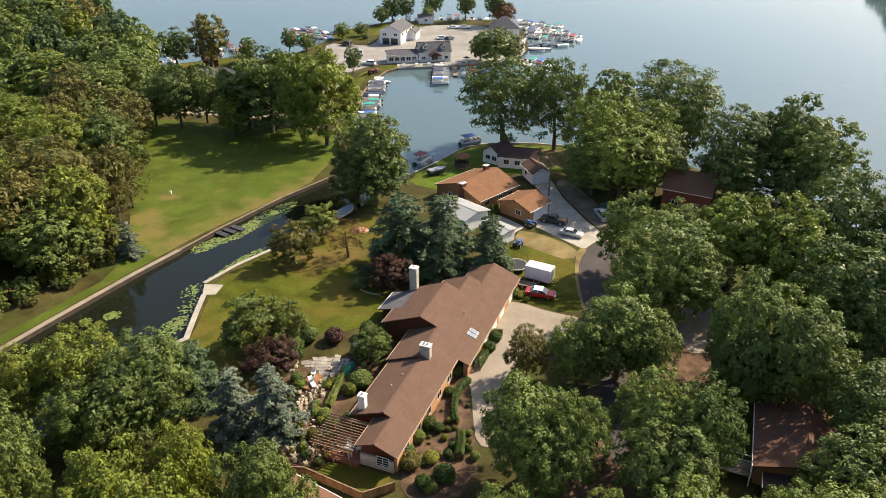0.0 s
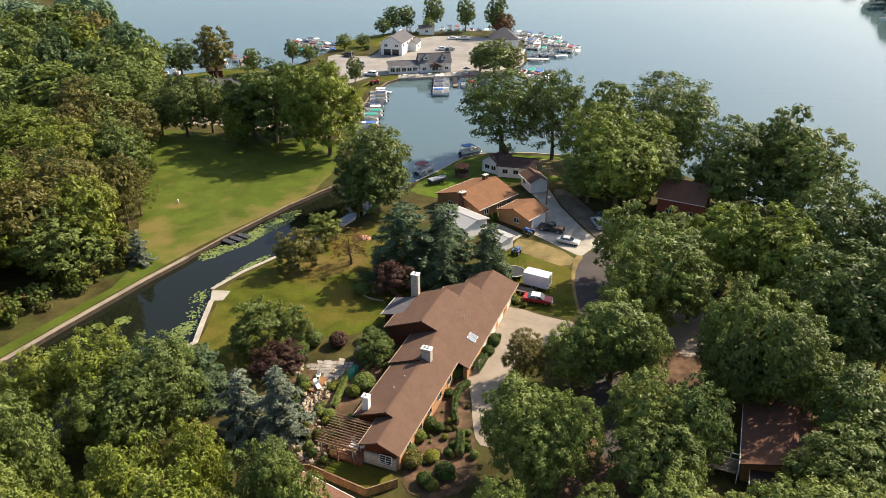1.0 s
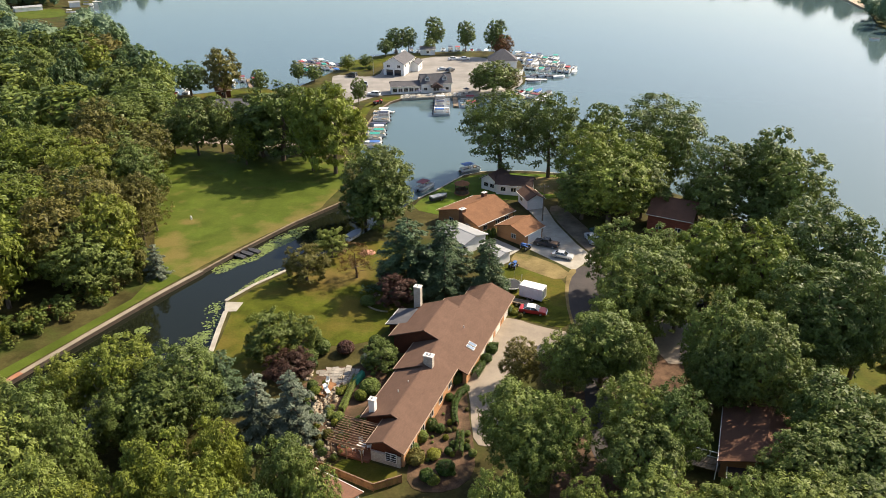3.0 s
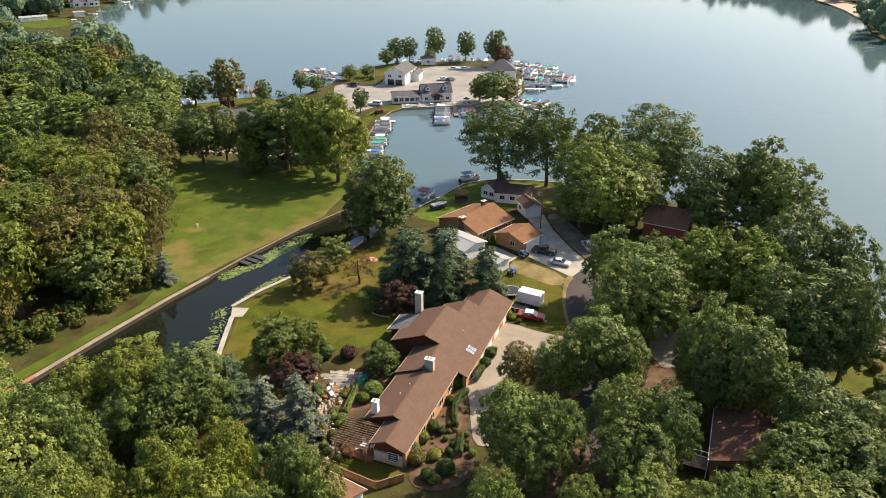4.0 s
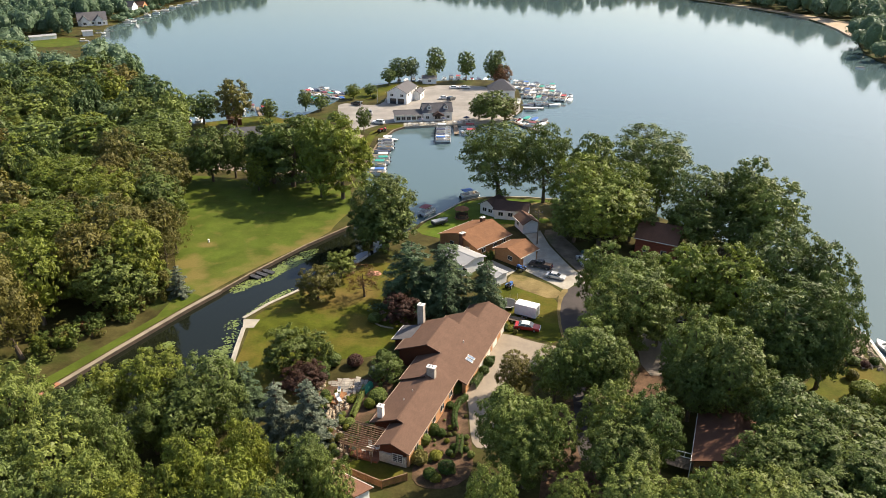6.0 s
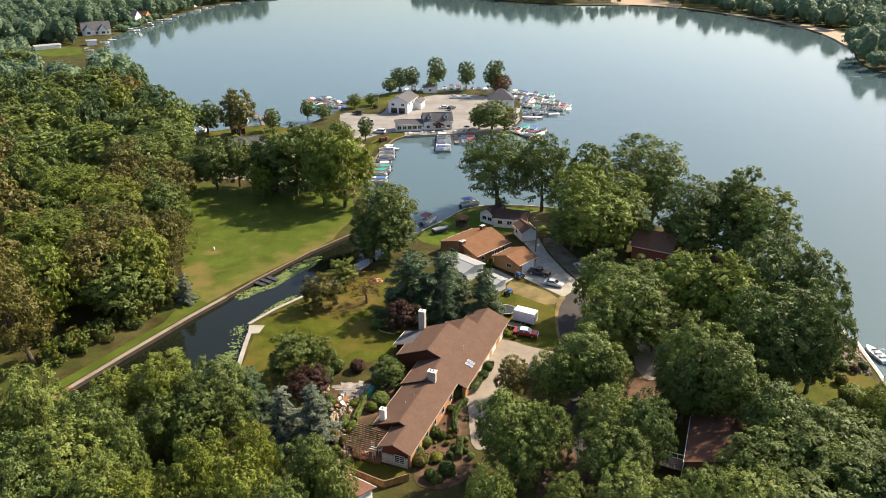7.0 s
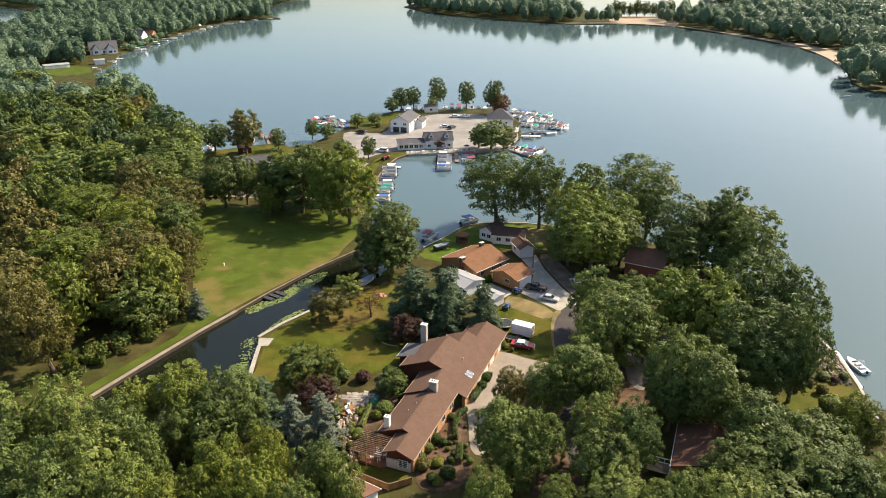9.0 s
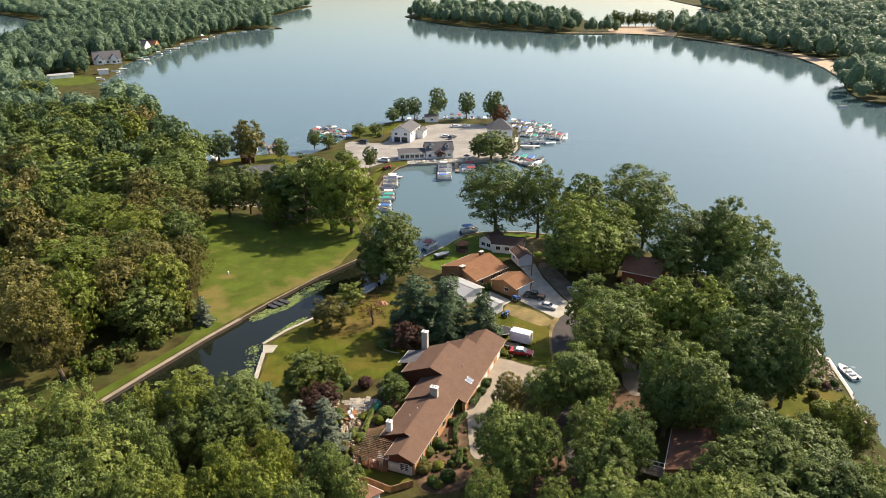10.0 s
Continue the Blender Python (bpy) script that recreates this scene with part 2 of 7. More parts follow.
# the peninsula with the long house
LAND_HOUSE = [(-40.2, 102), (-36.8, 107.9), (-31.4, 114.1), (-26, 120.5), (-19, 131), (-13, 143), (-8.6, 150.6), (-4.3, 156.2), (2.3, 166.5), (7, 169.2), (12, 170), (20, 169.8), (28, 168),
              (38, 164.5), (51.5, 157.5), (63, 143), (71, 122), (75.5, 104), (75.5, 95), (74.5, 87), (72, 74), (72, 55), (80, 20), (110, -60), (180, -300), (-180, -300), (-110, -60), (-70, 30),
              (-66, 54), (-60.5, 64), (-53, 61.5), (-48.5, 61.8), (-46.6, 65), (-46.6, 75), (-43, 81), (-38.2, 86.4), (-39, 97.6)]
# the far shore: a wooded neck with a beach
LAND_EAST = [(500, 300), (270, 345), (236, 388), (240, 415), (265, 474), (280, 540), (284, 598), (263, 684), (231, 762), (205, 783), (178, 795), (150, 790), (118, 793), (60, 838), (-8, 900), (-60, 1000), (-78, 1050),
             (-60, 1140), (60, 1120), (170, 1010), (184, 900), (215, 870), (300, 900), (420, 1150), (500, 3500), (2500, 3500), (2500, 300)]
FAR_SHORE = [(-700, 1900), (900, 1800), (2000, 2600), (2000, 3600), (-2000, 3600), (-2000, 2500)]
ground = bmesh.new()
for outline in (LAND_WEST, LAND_HOUSE, LAND_EAST, FAR_SHORE):
    slab(ground, outline, BED, 0.0)
structure("ground", ground, M_GROUND, "woodland floor of leaf litter and rough grass along the shores")
water = bmesh.new()
bmesh.ops.create_grid(water, x_segments=4, y_segments=4, size=4500, matrix=Matrix.Translation((0, 600, -0.7)))
structure("water", water, M_WATER, "calm grey-green lake and canal water with faint ripples")
canal = [(-23.5, 158), (-27, 147.5), (-36, 135.5), (-45, 120), (-53.5, 104), (-61, 89), (-68.5, 73), (-85, 45), (-131, -41), (-109, -61), (-60, 30), (-50, 56), (-40, 62), (-38, 80), (-36.9, 86.4), (-38, 97.6), (-39, 101), (-36, 107.3), (-30.6, 113.6), (-25, 120), (-18, 130.5), (-12, 142.5), (-9, 150)]
structure("water_2", plate(canal, -1.2, -0.694), M_CANAL, "still dark canal water with a brownish tint")


SPARES = []


def hide_spare(ob):
    """Models to copy from: they are taken away again at the end."""
    SPARES.append(ob)
    return ob

# ---- lawns, paving, canal walls ----
structure("lawn", plate(smooth([(-47, 119), (-39.5, 130.5), (-31, 143), (-30, 150), (-27, 160), (-31, 180), (-60, 181), (-80, 188), (-82, 182), (-72, 152), (-62, 124), (-55, 107), (-65, 87), (-72, 74), (-69, 74), (-62, 88.5), (-55, 103)], 1), 0.0, 0.03), M_FIELD, "wide mown field of sunlit grass with paler worn patches")
structure("lawn_2", plate(smooth([(-38.6, 100.6), (-38, 103.8), (-34.6, 109), (-30.6, 114.2), (-24, 121), (-17, 128), (-10, 124), (-6, 110), (-9, 98), (-12, 90), (-17, 88), (-22, 88), (-29, 80), (-31, 78), (-38.0, 82), (-37.6, 87), (-38.3, 97.6)], 1), 0.0, 0.03), M_LAWN, "back garden lawn sloping softly to the canal")
structure("lawn_3", plate(smooth([(9, 98), (12.5, 96), (20, 93.2), (20.2, 103), (21.4, 110), (16, 116), (10, 118), (8, 108)], 1), 0.0, 0.03), M_LAWN, "side lawn beside the turning circle")
structure("dry_grass_3", plate(smooth([(12.9, 123.0), (22.8, 114.6), (20.2, 110), (15.5, 113.5), (10.8, 117.5)], 1), 0.0, 0.036), M_DRY, "dry straw-coloured strip of grass beside the drive")
structure("lawn_4", plate(smooth([(-8, 150), (-4, 156), (2, 165.5), (12, 169), (28, 167), (36, 163), (30, 154), (20, 150), (8, 150), (-2, 140), (-10, 144)], 1), 0.0, 0.03), M_BRIGHT, "bright shore lawn behind the neighbouring houses")
structure("dry_grass_4", plate(smooth([(18, 165), (27, 166), (33, 163), (28, 155), (21, 153)], 2), 0.0, 0.036), M_DRY, "yellowed grass under the shore trees")
structure("lawn_5", plate(smooth([(56, 80), (62, 86), (71, 88), (73.5, 86), (71, 76), (64, 74)], 1), 0.0, 0.03), M_LAWN, "small green lawn by the landing stage")
structure("lawn_6", plate(smooth([(-24.6, 240), (-20, 244.6), (-19, 248), (-27, 247), (-29.5, 226), (-29.8, 200), (-33, 200), (-32, 228), (-31, 240)], 1), 0.0, 0.03), M_LAWN, "grass verge along the boat basin")
structure("lawn_7", plate(smooth([(-50, 297), (-46, 312), (-31, 325), (-14, 329), (-14, 320), (-30, 318), (-30, 302), (-38, 290), (-48, 290)], 1), 0.0, 0.03), M_LAWN, "grass at the end of the marina point")
structure("lawn_8", plate(smooth([(-100, 246), (-84, 256), (-74, 260), (-66, 254), (-62, 240), (-80, 232), (-98, 238)], 1), 0.0, 0.03), M_LAWN, "grass round the cottage on the point")
structure("lawn_9", plate(smooth([(-280, 466), (-258, 474), (-246, 456), (-239, 441), (-250, 428), (-270, 436)], 1), 0.0, 0.05), M_FIELD, "far lawn running down to the lake")

structure("driveway", plate(smooth([(1.9, 79.2), (2.6, 74.5), (2.6, 70), (3.0, 65.5), (5.0, 65), (7.2, 66), (6.4, 70), (6.2, 75), (8, 80.5), (14.5, 86.5), (17.5, 90), (19.4, 92.6), (16.4, 93.5), (12.8, 95.2), (11.6, 96.2), (8.2, 97.2), (6, 92), (3.6, 84)], 1), 0.0, 0.06), M_CONCRETE, "pale exposed-aggregate concrete driveway curving round the house")
structure("driveway_2", plate([(13.6, 125.3), (15.4, 123.5), (23.2, 114.4), (25.4, 117.0), (28.8, 117.9), (25.5, 126), (22.4, 137), (21.2, 146), (17, 144), (19.6, 135), (18.6, 129.8)], 0.0, 0.06), M_PALE, "cracked pale concrete driveway with parked cars")
structure("track_2", plate(smooth([(21.6, 146), (25, 147), (30, 131), (32, 119), (29.2, 118.2), (26, 126.4), (22.9, 137)], 1), 0.0, 0.04), M_DIRT, "bare dirt strip beside the drive")
structure("patio_3", plate([(5.6, 126.2), (8.6, 128.6), (13.5, 123.3), (10.5, 119.6)], 0.0, 0.055), M_PALE, "concrete yard between the houses")
circle = smooth([(23, 114.6), (27.1, 117.6), (31, 117.3), (33.2, 112), (31.5, 107), (26.4, 104.5), (25, 98), (24.6, 90), (23.5, 80), (21.5, 70), (20.5, 62), (17.8, 63), (18.8, 72), (19.6, 82), (20.3, 93), (20.3, 102.8), (21.5, 110.6)], 2)
structure("road", plate(circle, 0.0, 0.05), M_SHADED_ASPHALT, "asphalt lane, toned dark as in tree shade, ending in a turning circle")
structure("verge", plate(smooth([(24, 114.6), (21.8, 110.6), (20.4, 102.8), (20.4, 93), (19.9, 93), (19.9, 102.8), (21.1, 111), (22.6, 115.2)], 1), 0.0, 0.07), M_DRY, "worn dry verge round the turning circle")
structure("road_2", plate([(-104, 176), (-91, 186), (-84, 190), (-73, 192), (-60, 190), (-48, 188), (-40, 205), (-33, 232), (-37, 236), (-45, 210), (-52, 196), (-62, 197), (-76, 200), (-90, 197), (-108, 186)], 0.0, 0.05), M_ROAD, "dusty pale road behind the field")
structure("pavement", plate(smooth([(-25, 250.5), (-30, 246), (-37, 236), (-41, 250), (-48, 266), (-50, 284), (-38, 279), (-31, 281), (-30.5, 300), (-17, 302), (-15, 320), (7.5, 321), (15, 316), (22, 300), (27, 285), (26, 266), (19, 258), (10, 253.4), (-1, 251.8), (-12, 252)], 1), 0.0, 0.055), M_GRAVEL, "wide pale parking ground of the marina")
structure("pavement_2", plate([(-19.6, 244.8), (-2, 248.2), (9, 250.2), (16.6, 253.6), (22.5, 260), (19, 262), (8, 254.6), (-2, 252.8), (-20, 250.0)], -1.6, 0.12), M_PALE, "white concrete quay before the restaurant")
structure("garden_bed", plate(smooth([(-5.8, 59.5), (-4.4, 57), (0, 57), (3, 60), (2.9, 66), (2.4, 70), (2.1, 76), (1.6, 79.3), (0.6, 80.5), (-4.6, 65)], 1), 0.0, 0.045), M_SOIL, "brown mulched planting bed along the house")
structure("garden_bed_2", plate(smooth([(-22, 80), (-13, 83), (-10.6, 84), (-9.5, 78), (-13, 68), (-16, 61.5), (-21, 61.5), (-23, 70)], 1), 0.0, 0.04), M_SOIL, "sloping rock garden soil behind the house")
structure("garden_bed_3", plate(smooth([(14, 68), (24, 90), (31, 92), (36, 102), (42, 104), (43, 96), (36, 84), (32, 70), (26, 52), (10, 48)], 1), 0.0, 0.02), M_SOIL, "bare reddish woodland soil beside the lane")
structure("track", plate(smooth([(32, 84), (33.5, 97), (38.5, 103), (43, 102), (39, 94), (37, 84)], 1), 0.0, 0.05), M_ROAD, "sandy parking place under the trees")
structure("lawn_10", plate([(-15.4, 60.4), (-9.2, 57), (-6.6, 58.4), (-6.8, 60.6), (-11, 62.2), (-14, 62.4)], 0.0, 0.05), M_LAWN, "small fenced lawn at the gable end")
TERRACE = smooth([(-21.0, 81.0), (-18, 82.3), (-14.8, 82.4), (-13, 80.2), (-14.5, 78.4), (-16.8, 78.2), (-17.8, 79.4), (-20, 80)], 1)
patio = structure("patio", plate(TERRACE, 0.0, 0.05), M_SOIL, "pale flagstone terrace in the rock garden")
structure("garden_path", plate(smooth([(-18.7, 82.1), (-17.0, 82.4), (-16.5, 78.6), (-16.8, 76.2), (-17.8, 74.6), (-18.6, 75.0), (-17.9, 77.1), (-17.8, 79.2)], 1), 0.0, 0.06), M_GRAVEL, "pale gravel path winding down through the rock garden")
structure("patio_2", plate([(-37.2, 72.6), (-36.4, 70.4), (-33.4, 70.0), (-30.4, 75), (-31.4, 77.3), (-33.2, 73.4)], 0.0, 0.08), M_PALE, "concrete landing by the canal")
for outline in ([(186.2, 895.3), (265.4, 885.7), (233.5, 759.0), (217.8, 771.6), (199.8, 797.8), (167.4, 798.2)], [(184, 797), (231, 765), (236, 775), (222, 797), (188, 815), (150, 806), (118, 800), (118, 794)], [(264, 474), (280, 540), (284.5, 598), (263.5, 684), (232, 762), (236, 768), (269, 690), (296, 604), (306, 560), (300, 520), (280, 470)]):
    structure("beach", plate(smooth(outline, 1), -1.0, 0.12 + 0.01 * len(outline)), M_SAND, "long sandy beach on the far shore")


def wall_run(name, path, width, low, high, mat, label, face=None):
    """A low wall along a path: a stained face below, a pale cap on top."""
    body, cap = bmesh.new(), bmesh.new()
    for k, (a, b) in enumerate(zip(path, path[1:])):
        a, b = Vector(a), Vector(b)
        along = (b - a).normalized()
        turn = math.degrees(math.atan2(along.y, along.x))
        long = (b - a).length + width * 0.6
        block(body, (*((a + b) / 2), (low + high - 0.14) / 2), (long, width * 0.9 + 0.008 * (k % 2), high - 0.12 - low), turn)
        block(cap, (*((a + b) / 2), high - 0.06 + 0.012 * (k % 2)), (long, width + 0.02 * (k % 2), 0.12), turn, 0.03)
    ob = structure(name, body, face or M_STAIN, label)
    part("cap", cap, mat, ob)
    return ob


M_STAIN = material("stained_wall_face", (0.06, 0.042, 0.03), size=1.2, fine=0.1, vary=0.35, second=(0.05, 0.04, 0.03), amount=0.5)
M_CLAY = material("red_brown_clay", (0.34, 0.15, 0.085), size=1.0, fine=0.1, vary=0.25, second=(0.26, 0.16, 0.10), amount=0.4)
M_TIMBER = material("weathered_timber", (0.20, 0.15, 0.10), size=1.0, fine=0.06, vary=0.3, stretch=(0.3, 1, 1))
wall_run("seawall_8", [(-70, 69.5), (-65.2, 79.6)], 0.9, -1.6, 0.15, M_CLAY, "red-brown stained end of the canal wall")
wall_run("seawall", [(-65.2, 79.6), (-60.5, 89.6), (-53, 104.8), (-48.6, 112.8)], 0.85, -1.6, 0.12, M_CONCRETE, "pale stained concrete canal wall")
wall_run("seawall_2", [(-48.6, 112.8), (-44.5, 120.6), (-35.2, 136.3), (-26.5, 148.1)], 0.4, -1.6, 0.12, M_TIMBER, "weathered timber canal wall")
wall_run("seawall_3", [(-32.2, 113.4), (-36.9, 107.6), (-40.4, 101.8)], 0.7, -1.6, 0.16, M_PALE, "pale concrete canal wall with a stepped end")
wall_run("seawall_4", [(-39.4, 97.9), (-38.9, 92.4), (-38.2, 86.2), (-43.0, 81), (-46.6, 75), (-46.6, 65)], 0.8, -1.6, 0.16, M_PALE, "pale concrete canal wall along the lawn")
structure("boat_ramp", plate([(-40.4, 101.4), (-37.2, 101.2), (-37.6, 98.2), (-39.6, 98.0)], -1.2, 0.07), M_PALE, "short concrete landing in the canal wall")
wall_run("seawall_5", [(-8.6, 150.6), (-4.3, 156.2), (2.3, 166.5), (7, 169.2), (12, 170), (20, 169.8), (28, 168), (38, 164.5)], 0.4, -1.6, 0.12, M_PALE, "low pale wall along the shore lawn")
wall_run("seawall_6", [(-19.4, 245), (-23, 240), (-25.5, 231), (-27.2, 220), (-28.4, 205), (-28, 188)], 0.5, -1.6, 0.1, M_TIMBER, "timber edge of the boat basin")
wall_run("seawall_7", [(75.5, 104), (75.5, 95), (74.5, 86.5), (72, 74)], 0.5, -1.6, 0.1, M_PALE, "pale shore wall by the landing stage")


# ---- building materials ----
def brick_material(name, one, two, mortar, wide, high, turn=False, rough=0.85, bump=0.3, spread=0.5, joint=0.04):
    """Courses of bricks or shingles, wide x high metres, uneven in colour."""
    m = material(name, one, rough=rough, vary=0.16, size=1.6, fine=0.1, bump=0.0, spec=0.15)
    nodes, links = m.node_tree.nodes, m.node_tree.links
    shader = nodes["Principled BSDF"]
    where = nodes.new("ShaderNodeTexCoord")
    turned = nodes.new("ShaderNodeMapping")
    if turn == "slope":
        turned.inputs["Rotation"].default_value = (0, 0, math.pi / 2)
    elif turn == "side":
        turned.inputs["Rotation"].default_value = (math.pi / 2, 0, math.pi / 4)
    else:
        turned.inputs["Rotation"].default_value = (math.pi / 2, 0, 0)
    links.new(where.outputs["Object"], turned.inputs[0])
    bricks = nodes.new("ShaderNodeTexBrick")
    bricks.inputs["Color1"].default_value, bricks.inputs["Color2"].default_value, bricks.inputs["Mortar"].default_value = (*one, 1), (*two, 1), (*mortar, 1)
    for socket, value in (("Scale", 1.0), ("Mortar Size", joint * high), ("Brick Width", wide), ("Row Height", high), ("Bias", 0.0)):
        bricks.inputs[socket].default_value = value
    links.new(turned.outputs[0], bricks.inputs["Vector"])
    hue = shader.inputs["Base Color"].links[0].from_node
    plain = hue.inputs["Color"].links[0].from_socket
    blend = nodes.new("ShaderNodeMix")
    blend.data_type = "RGBA"
    blend.inputs[0].default_value = spread
    links.new(plain, blend.inputs[6])
    links.new(bricks.outputs[0], blend.inputs[7])
    links.new(blend.outputs[2], hue.inputs["Color"])
    if bump:
        b = nodes.new("ShaderNodeBump")
        b.inputs["Strength"].default_value, b.inputs["Distance"].default_value, b.invert = bump, 0.02, True
        links.new(bricks.outputs[1], b.inputs["Height"])
        links.new(b.outputs[0], shader.inputs["Normal"])
    return m


M_SHINGLE = brick_material("brown_shingles", (0.140, 0.083, 0.058), (0.110, 0.064, 0.045), (0.066, 0.042, 0.031), 0.5, 0.16, "slope", spread=0.55)
M_GREYSHINGLE = brick_material("grey_shingles", (0.12, 0.115, 0.12), (0.09, 0.085, 0.09), (0.055, 0.055, 0.058), 0.4, 0.16, "slope")
M_ORANGE = brick_material("orange_brown_shingles", (0.215, 0.106, 0.054), (0.150, 0.074, 0.040), (0.095, 0.054, 0.033), 0.4, 0.16, "slope")
M_REDSHINGLE = brick_material("red_brown_shingles", (0.165, 0.085, 0.056), (0.13, 0.068, 0.046), (0.08, 0.044, 0.032), 0.4, 0.16, "slope")
M_DARKSHINGLE = brick_material("dark_brown_shingles", (0.075, 0.05, 0.042), (0.055, 0.038, 0.034), (0.03, 0.025, 0.022), 0.4, 0.16, "slope")
M_PALEROOF = material("pale_metal_roof", (0.30, 0.30, 0.30), rough=0.65, vary=0.08, size=3, fine=0.2, bump=0.05)
M_STONE = brick_material("pale_chimney_stone", (0.56, 0.52, 0.46), (0.42, 0.37, 0.31), (0.30, 0.27, 0.23), 0.34, 0.16, "side", spread=0.85)
M_TANBRICK = brick_material("tan_brick", (0.52, 0.275, 0.135), (0.42, 0.20, 0.095), (0.36, 0.27, 0.19), 0.24, 0.08, "side", spread=0.7)
M_ORANGEBRICK = brick_material("orange_brick", (0.36, 0.19, 0.09), (0.28, 0.14, 0.06), (0.3, 0.22, 0.15), 0.24, 0.08, "side", spread=0.6)
M_CEDAR = brick_material("dark_cedar_boards", (0.13, 0.045, 0.024), (0.10, 0.036, 0.02), (0.03, 0.014, 0.01), 3.0, 0.2, "side", spread=0.7, joint=0.08)
M_RUSTWALL = material("red_stained_wood", (0.22, 0.06, 0.035), vary=0.2, size=1, fine=0.08, stretch=(1, 1, 4))
M_WHITE = material("white_painted_boards", (0.78, 0.77, 0.74), rough=0.55, vary=0.07, size=1.5, fine=0.1, bump=0.08)
M_TRIM = material("pale_trim", (0.70, 0.66, 0.60), rough=0.5, vary=0.08, size=1.0, fine=0.1, bump=0.0)
M_GUTTER = material("tan_gutter_metal", (0.40, 0.29, 0.20), rough=0.5, vary=0.08, size=1.0, fine=0.1, bump=0.0)
M_GLASS = material("dark_window_glass", (0.02, 0.024, 0.03), rough=0.06, vary=0.1, size=1.0, fine=0.5, bump=0.0, spec=0.8)
M_SKYGLASS = material("skylight_glass", (0.16, 0.22, 0.30), rough=0.05, vary=0.05, size=1.0, fine=0.5, bump=0.0, spec=1.0)
M_DECK = material("red_brown_decking", (0.26, 0.105, 0.055), vary=0.25, size=0.8, fine=0.08, stretch=(0.3, 2, 1))
M_FENCE = material("honey_fence_boards", (0.25, 0.115, 0.045), vary=0.25, size=0.8, fine=0.07, stretch=(1, 1, 0.3))
M_SLAT = material("pergola_timber", (0.24, 0.15, 0.09), vary=0.25, size=0.6, fine=0.06)
M_METAL = material("brushed_metal", (0.55, 0.56, 0.58), rough=0.35, vary=0.08, size=0.5, fine=0.05, bump=0.0, metal=0.9)
M_BLACK = material("black_rubber", (0.022, 0.022, 0.024), rough=0.6, vary=0.15, size=0.5, fine=0.05)
M_ROCK = material("garden_rock", (0.36, 0.29, 0.20), vary=0.25, size=0.5, fine=0.08, bump=0.5, by_object=0.2)
M_GREENTARP = material("green_canvas", (0.02, 0.19, 0.12), rough=0.6, vary=0.15, size=0.6, fine=0.06)


def paint(name, colour, rough=0.3, metal=0.0):
    return material(name, colour, rough=rough, vary=0.06, size=1.2, fine=0.2, bump=0.0, metal=metal, spec=0.6)


M_CANVAS = {"navy": paint("navy_canvas", (0.025, 0.035, 0.075), 0.7), "teal": paint("teal_canvas", (0.01, 0.25, 0.20), 0.7), "red": paint("red_canvas", (0.33, 0.03, 0.035), 0.7),
            "white": paint("white_canvas", (0.75, 0.75, 0.74), 0.6), "black": paint("black_canvas", (0.035, 0.035, 0.04), 0.7), "blue": paint("blue_canvas", (0.03, 0.11, 0.34), 0.7),
            "tan": paint("tan_canvas", (0.42, 0.34, 0.24), 0.7), "maroon": paint("maroon_canvas", (0.16, 0.025, 0.04), 0.7), "grey": paint("grey_canvas", (0.28, 0.29, 0.31), 0.7)}
M_GEL = paint("white_gelcoat", (0.78, 0.78, 0.77), 0.2)
M_ALU = material("dull_aluminium", (0.50, 0.51, 0.52), rough=0.4, vary=0.06, size=1, fine=0.1, bump=0, metal=0.7)


def prism(bm, profile, v0, v1, lay):
    """A solid with the given cross-section, from v0 to v1; lay(u, v, z) gives the place."""
    a = [bm.verts.new(lay(u, v0, z)) for u, z in profile]
    b = [bm.verts.new(lay(u, v1, z)) for u, z in profile]
    bm.faces.new(a)
    bm.faces.new(b[::-1])
    for i in range(len(a)):
        j = (i + 1) % len(a)
        bm.faces.new((a[j], a[i], b[i], b[j]))
    bmesh.ops.recalc_face_normals(bm, faces=bm.faces[:])
    return bm


def straight(u, v, z):
    return (u, v, z)


def crosswise(u, v, z):
    return (v, u, z)


def window_unit(parent, centre, size, facing, name="window"):
    """A window set on a wall: a proud frame with two dark panes. facing: degrees about z of its outer side."""
    w, h = size
    bm = bmesh.new()
    for x in (-w / 2, 0, w / 2):
        block(bm, (x, 0.0, 0), (0.07, 0.09, h + 0.1), 0, 0.008)
    for z in (-h / 2, h / 2):
        block(bm, (0, 0.0, z), (w + 0.1, 0.085, 0.07), 0, 0.008)
    frame_ob = part(name, bm, M_TRIM, parent)
    frame_ob.matrix_basis = pose(*centre, 0, 0, facing)
    for x in (-w / 4, w / 4):
        part("pane", box((x, 0.0, 0), (w / 2 - 0.05, 0.05, h - 0.05)), M_GLASS, frame_ob)
    return frame_ob


def panel_door(parent, centre, size, facing, mat, name="garage_door", rows=4, columns=4):
    """A door of raised panels."""
    w, h = size
    ob = part(name, box((0, 0, 0), (w, 0.06, h), 0, 0.01), mat, parent)
    ob.matrix_basis = pose(*centre, 0, 0, facing)
    first = None
    for i in range(columns):
        for j in range(rows):
            panel = new("panel", first.data) if first else part("panel", box((0, 0, 0), (w / columns - 0.1, 0.1, h / rows - 0.1), 0, 0.015), mat)
            first = first or panel
            panel.parent = ob
            panel.matrix_basis = Matrix.Translation(((i + 0.5) / columns * w - w / 2, 0.0, (j + 0.5) / rows * h - h / 2))
    return ob


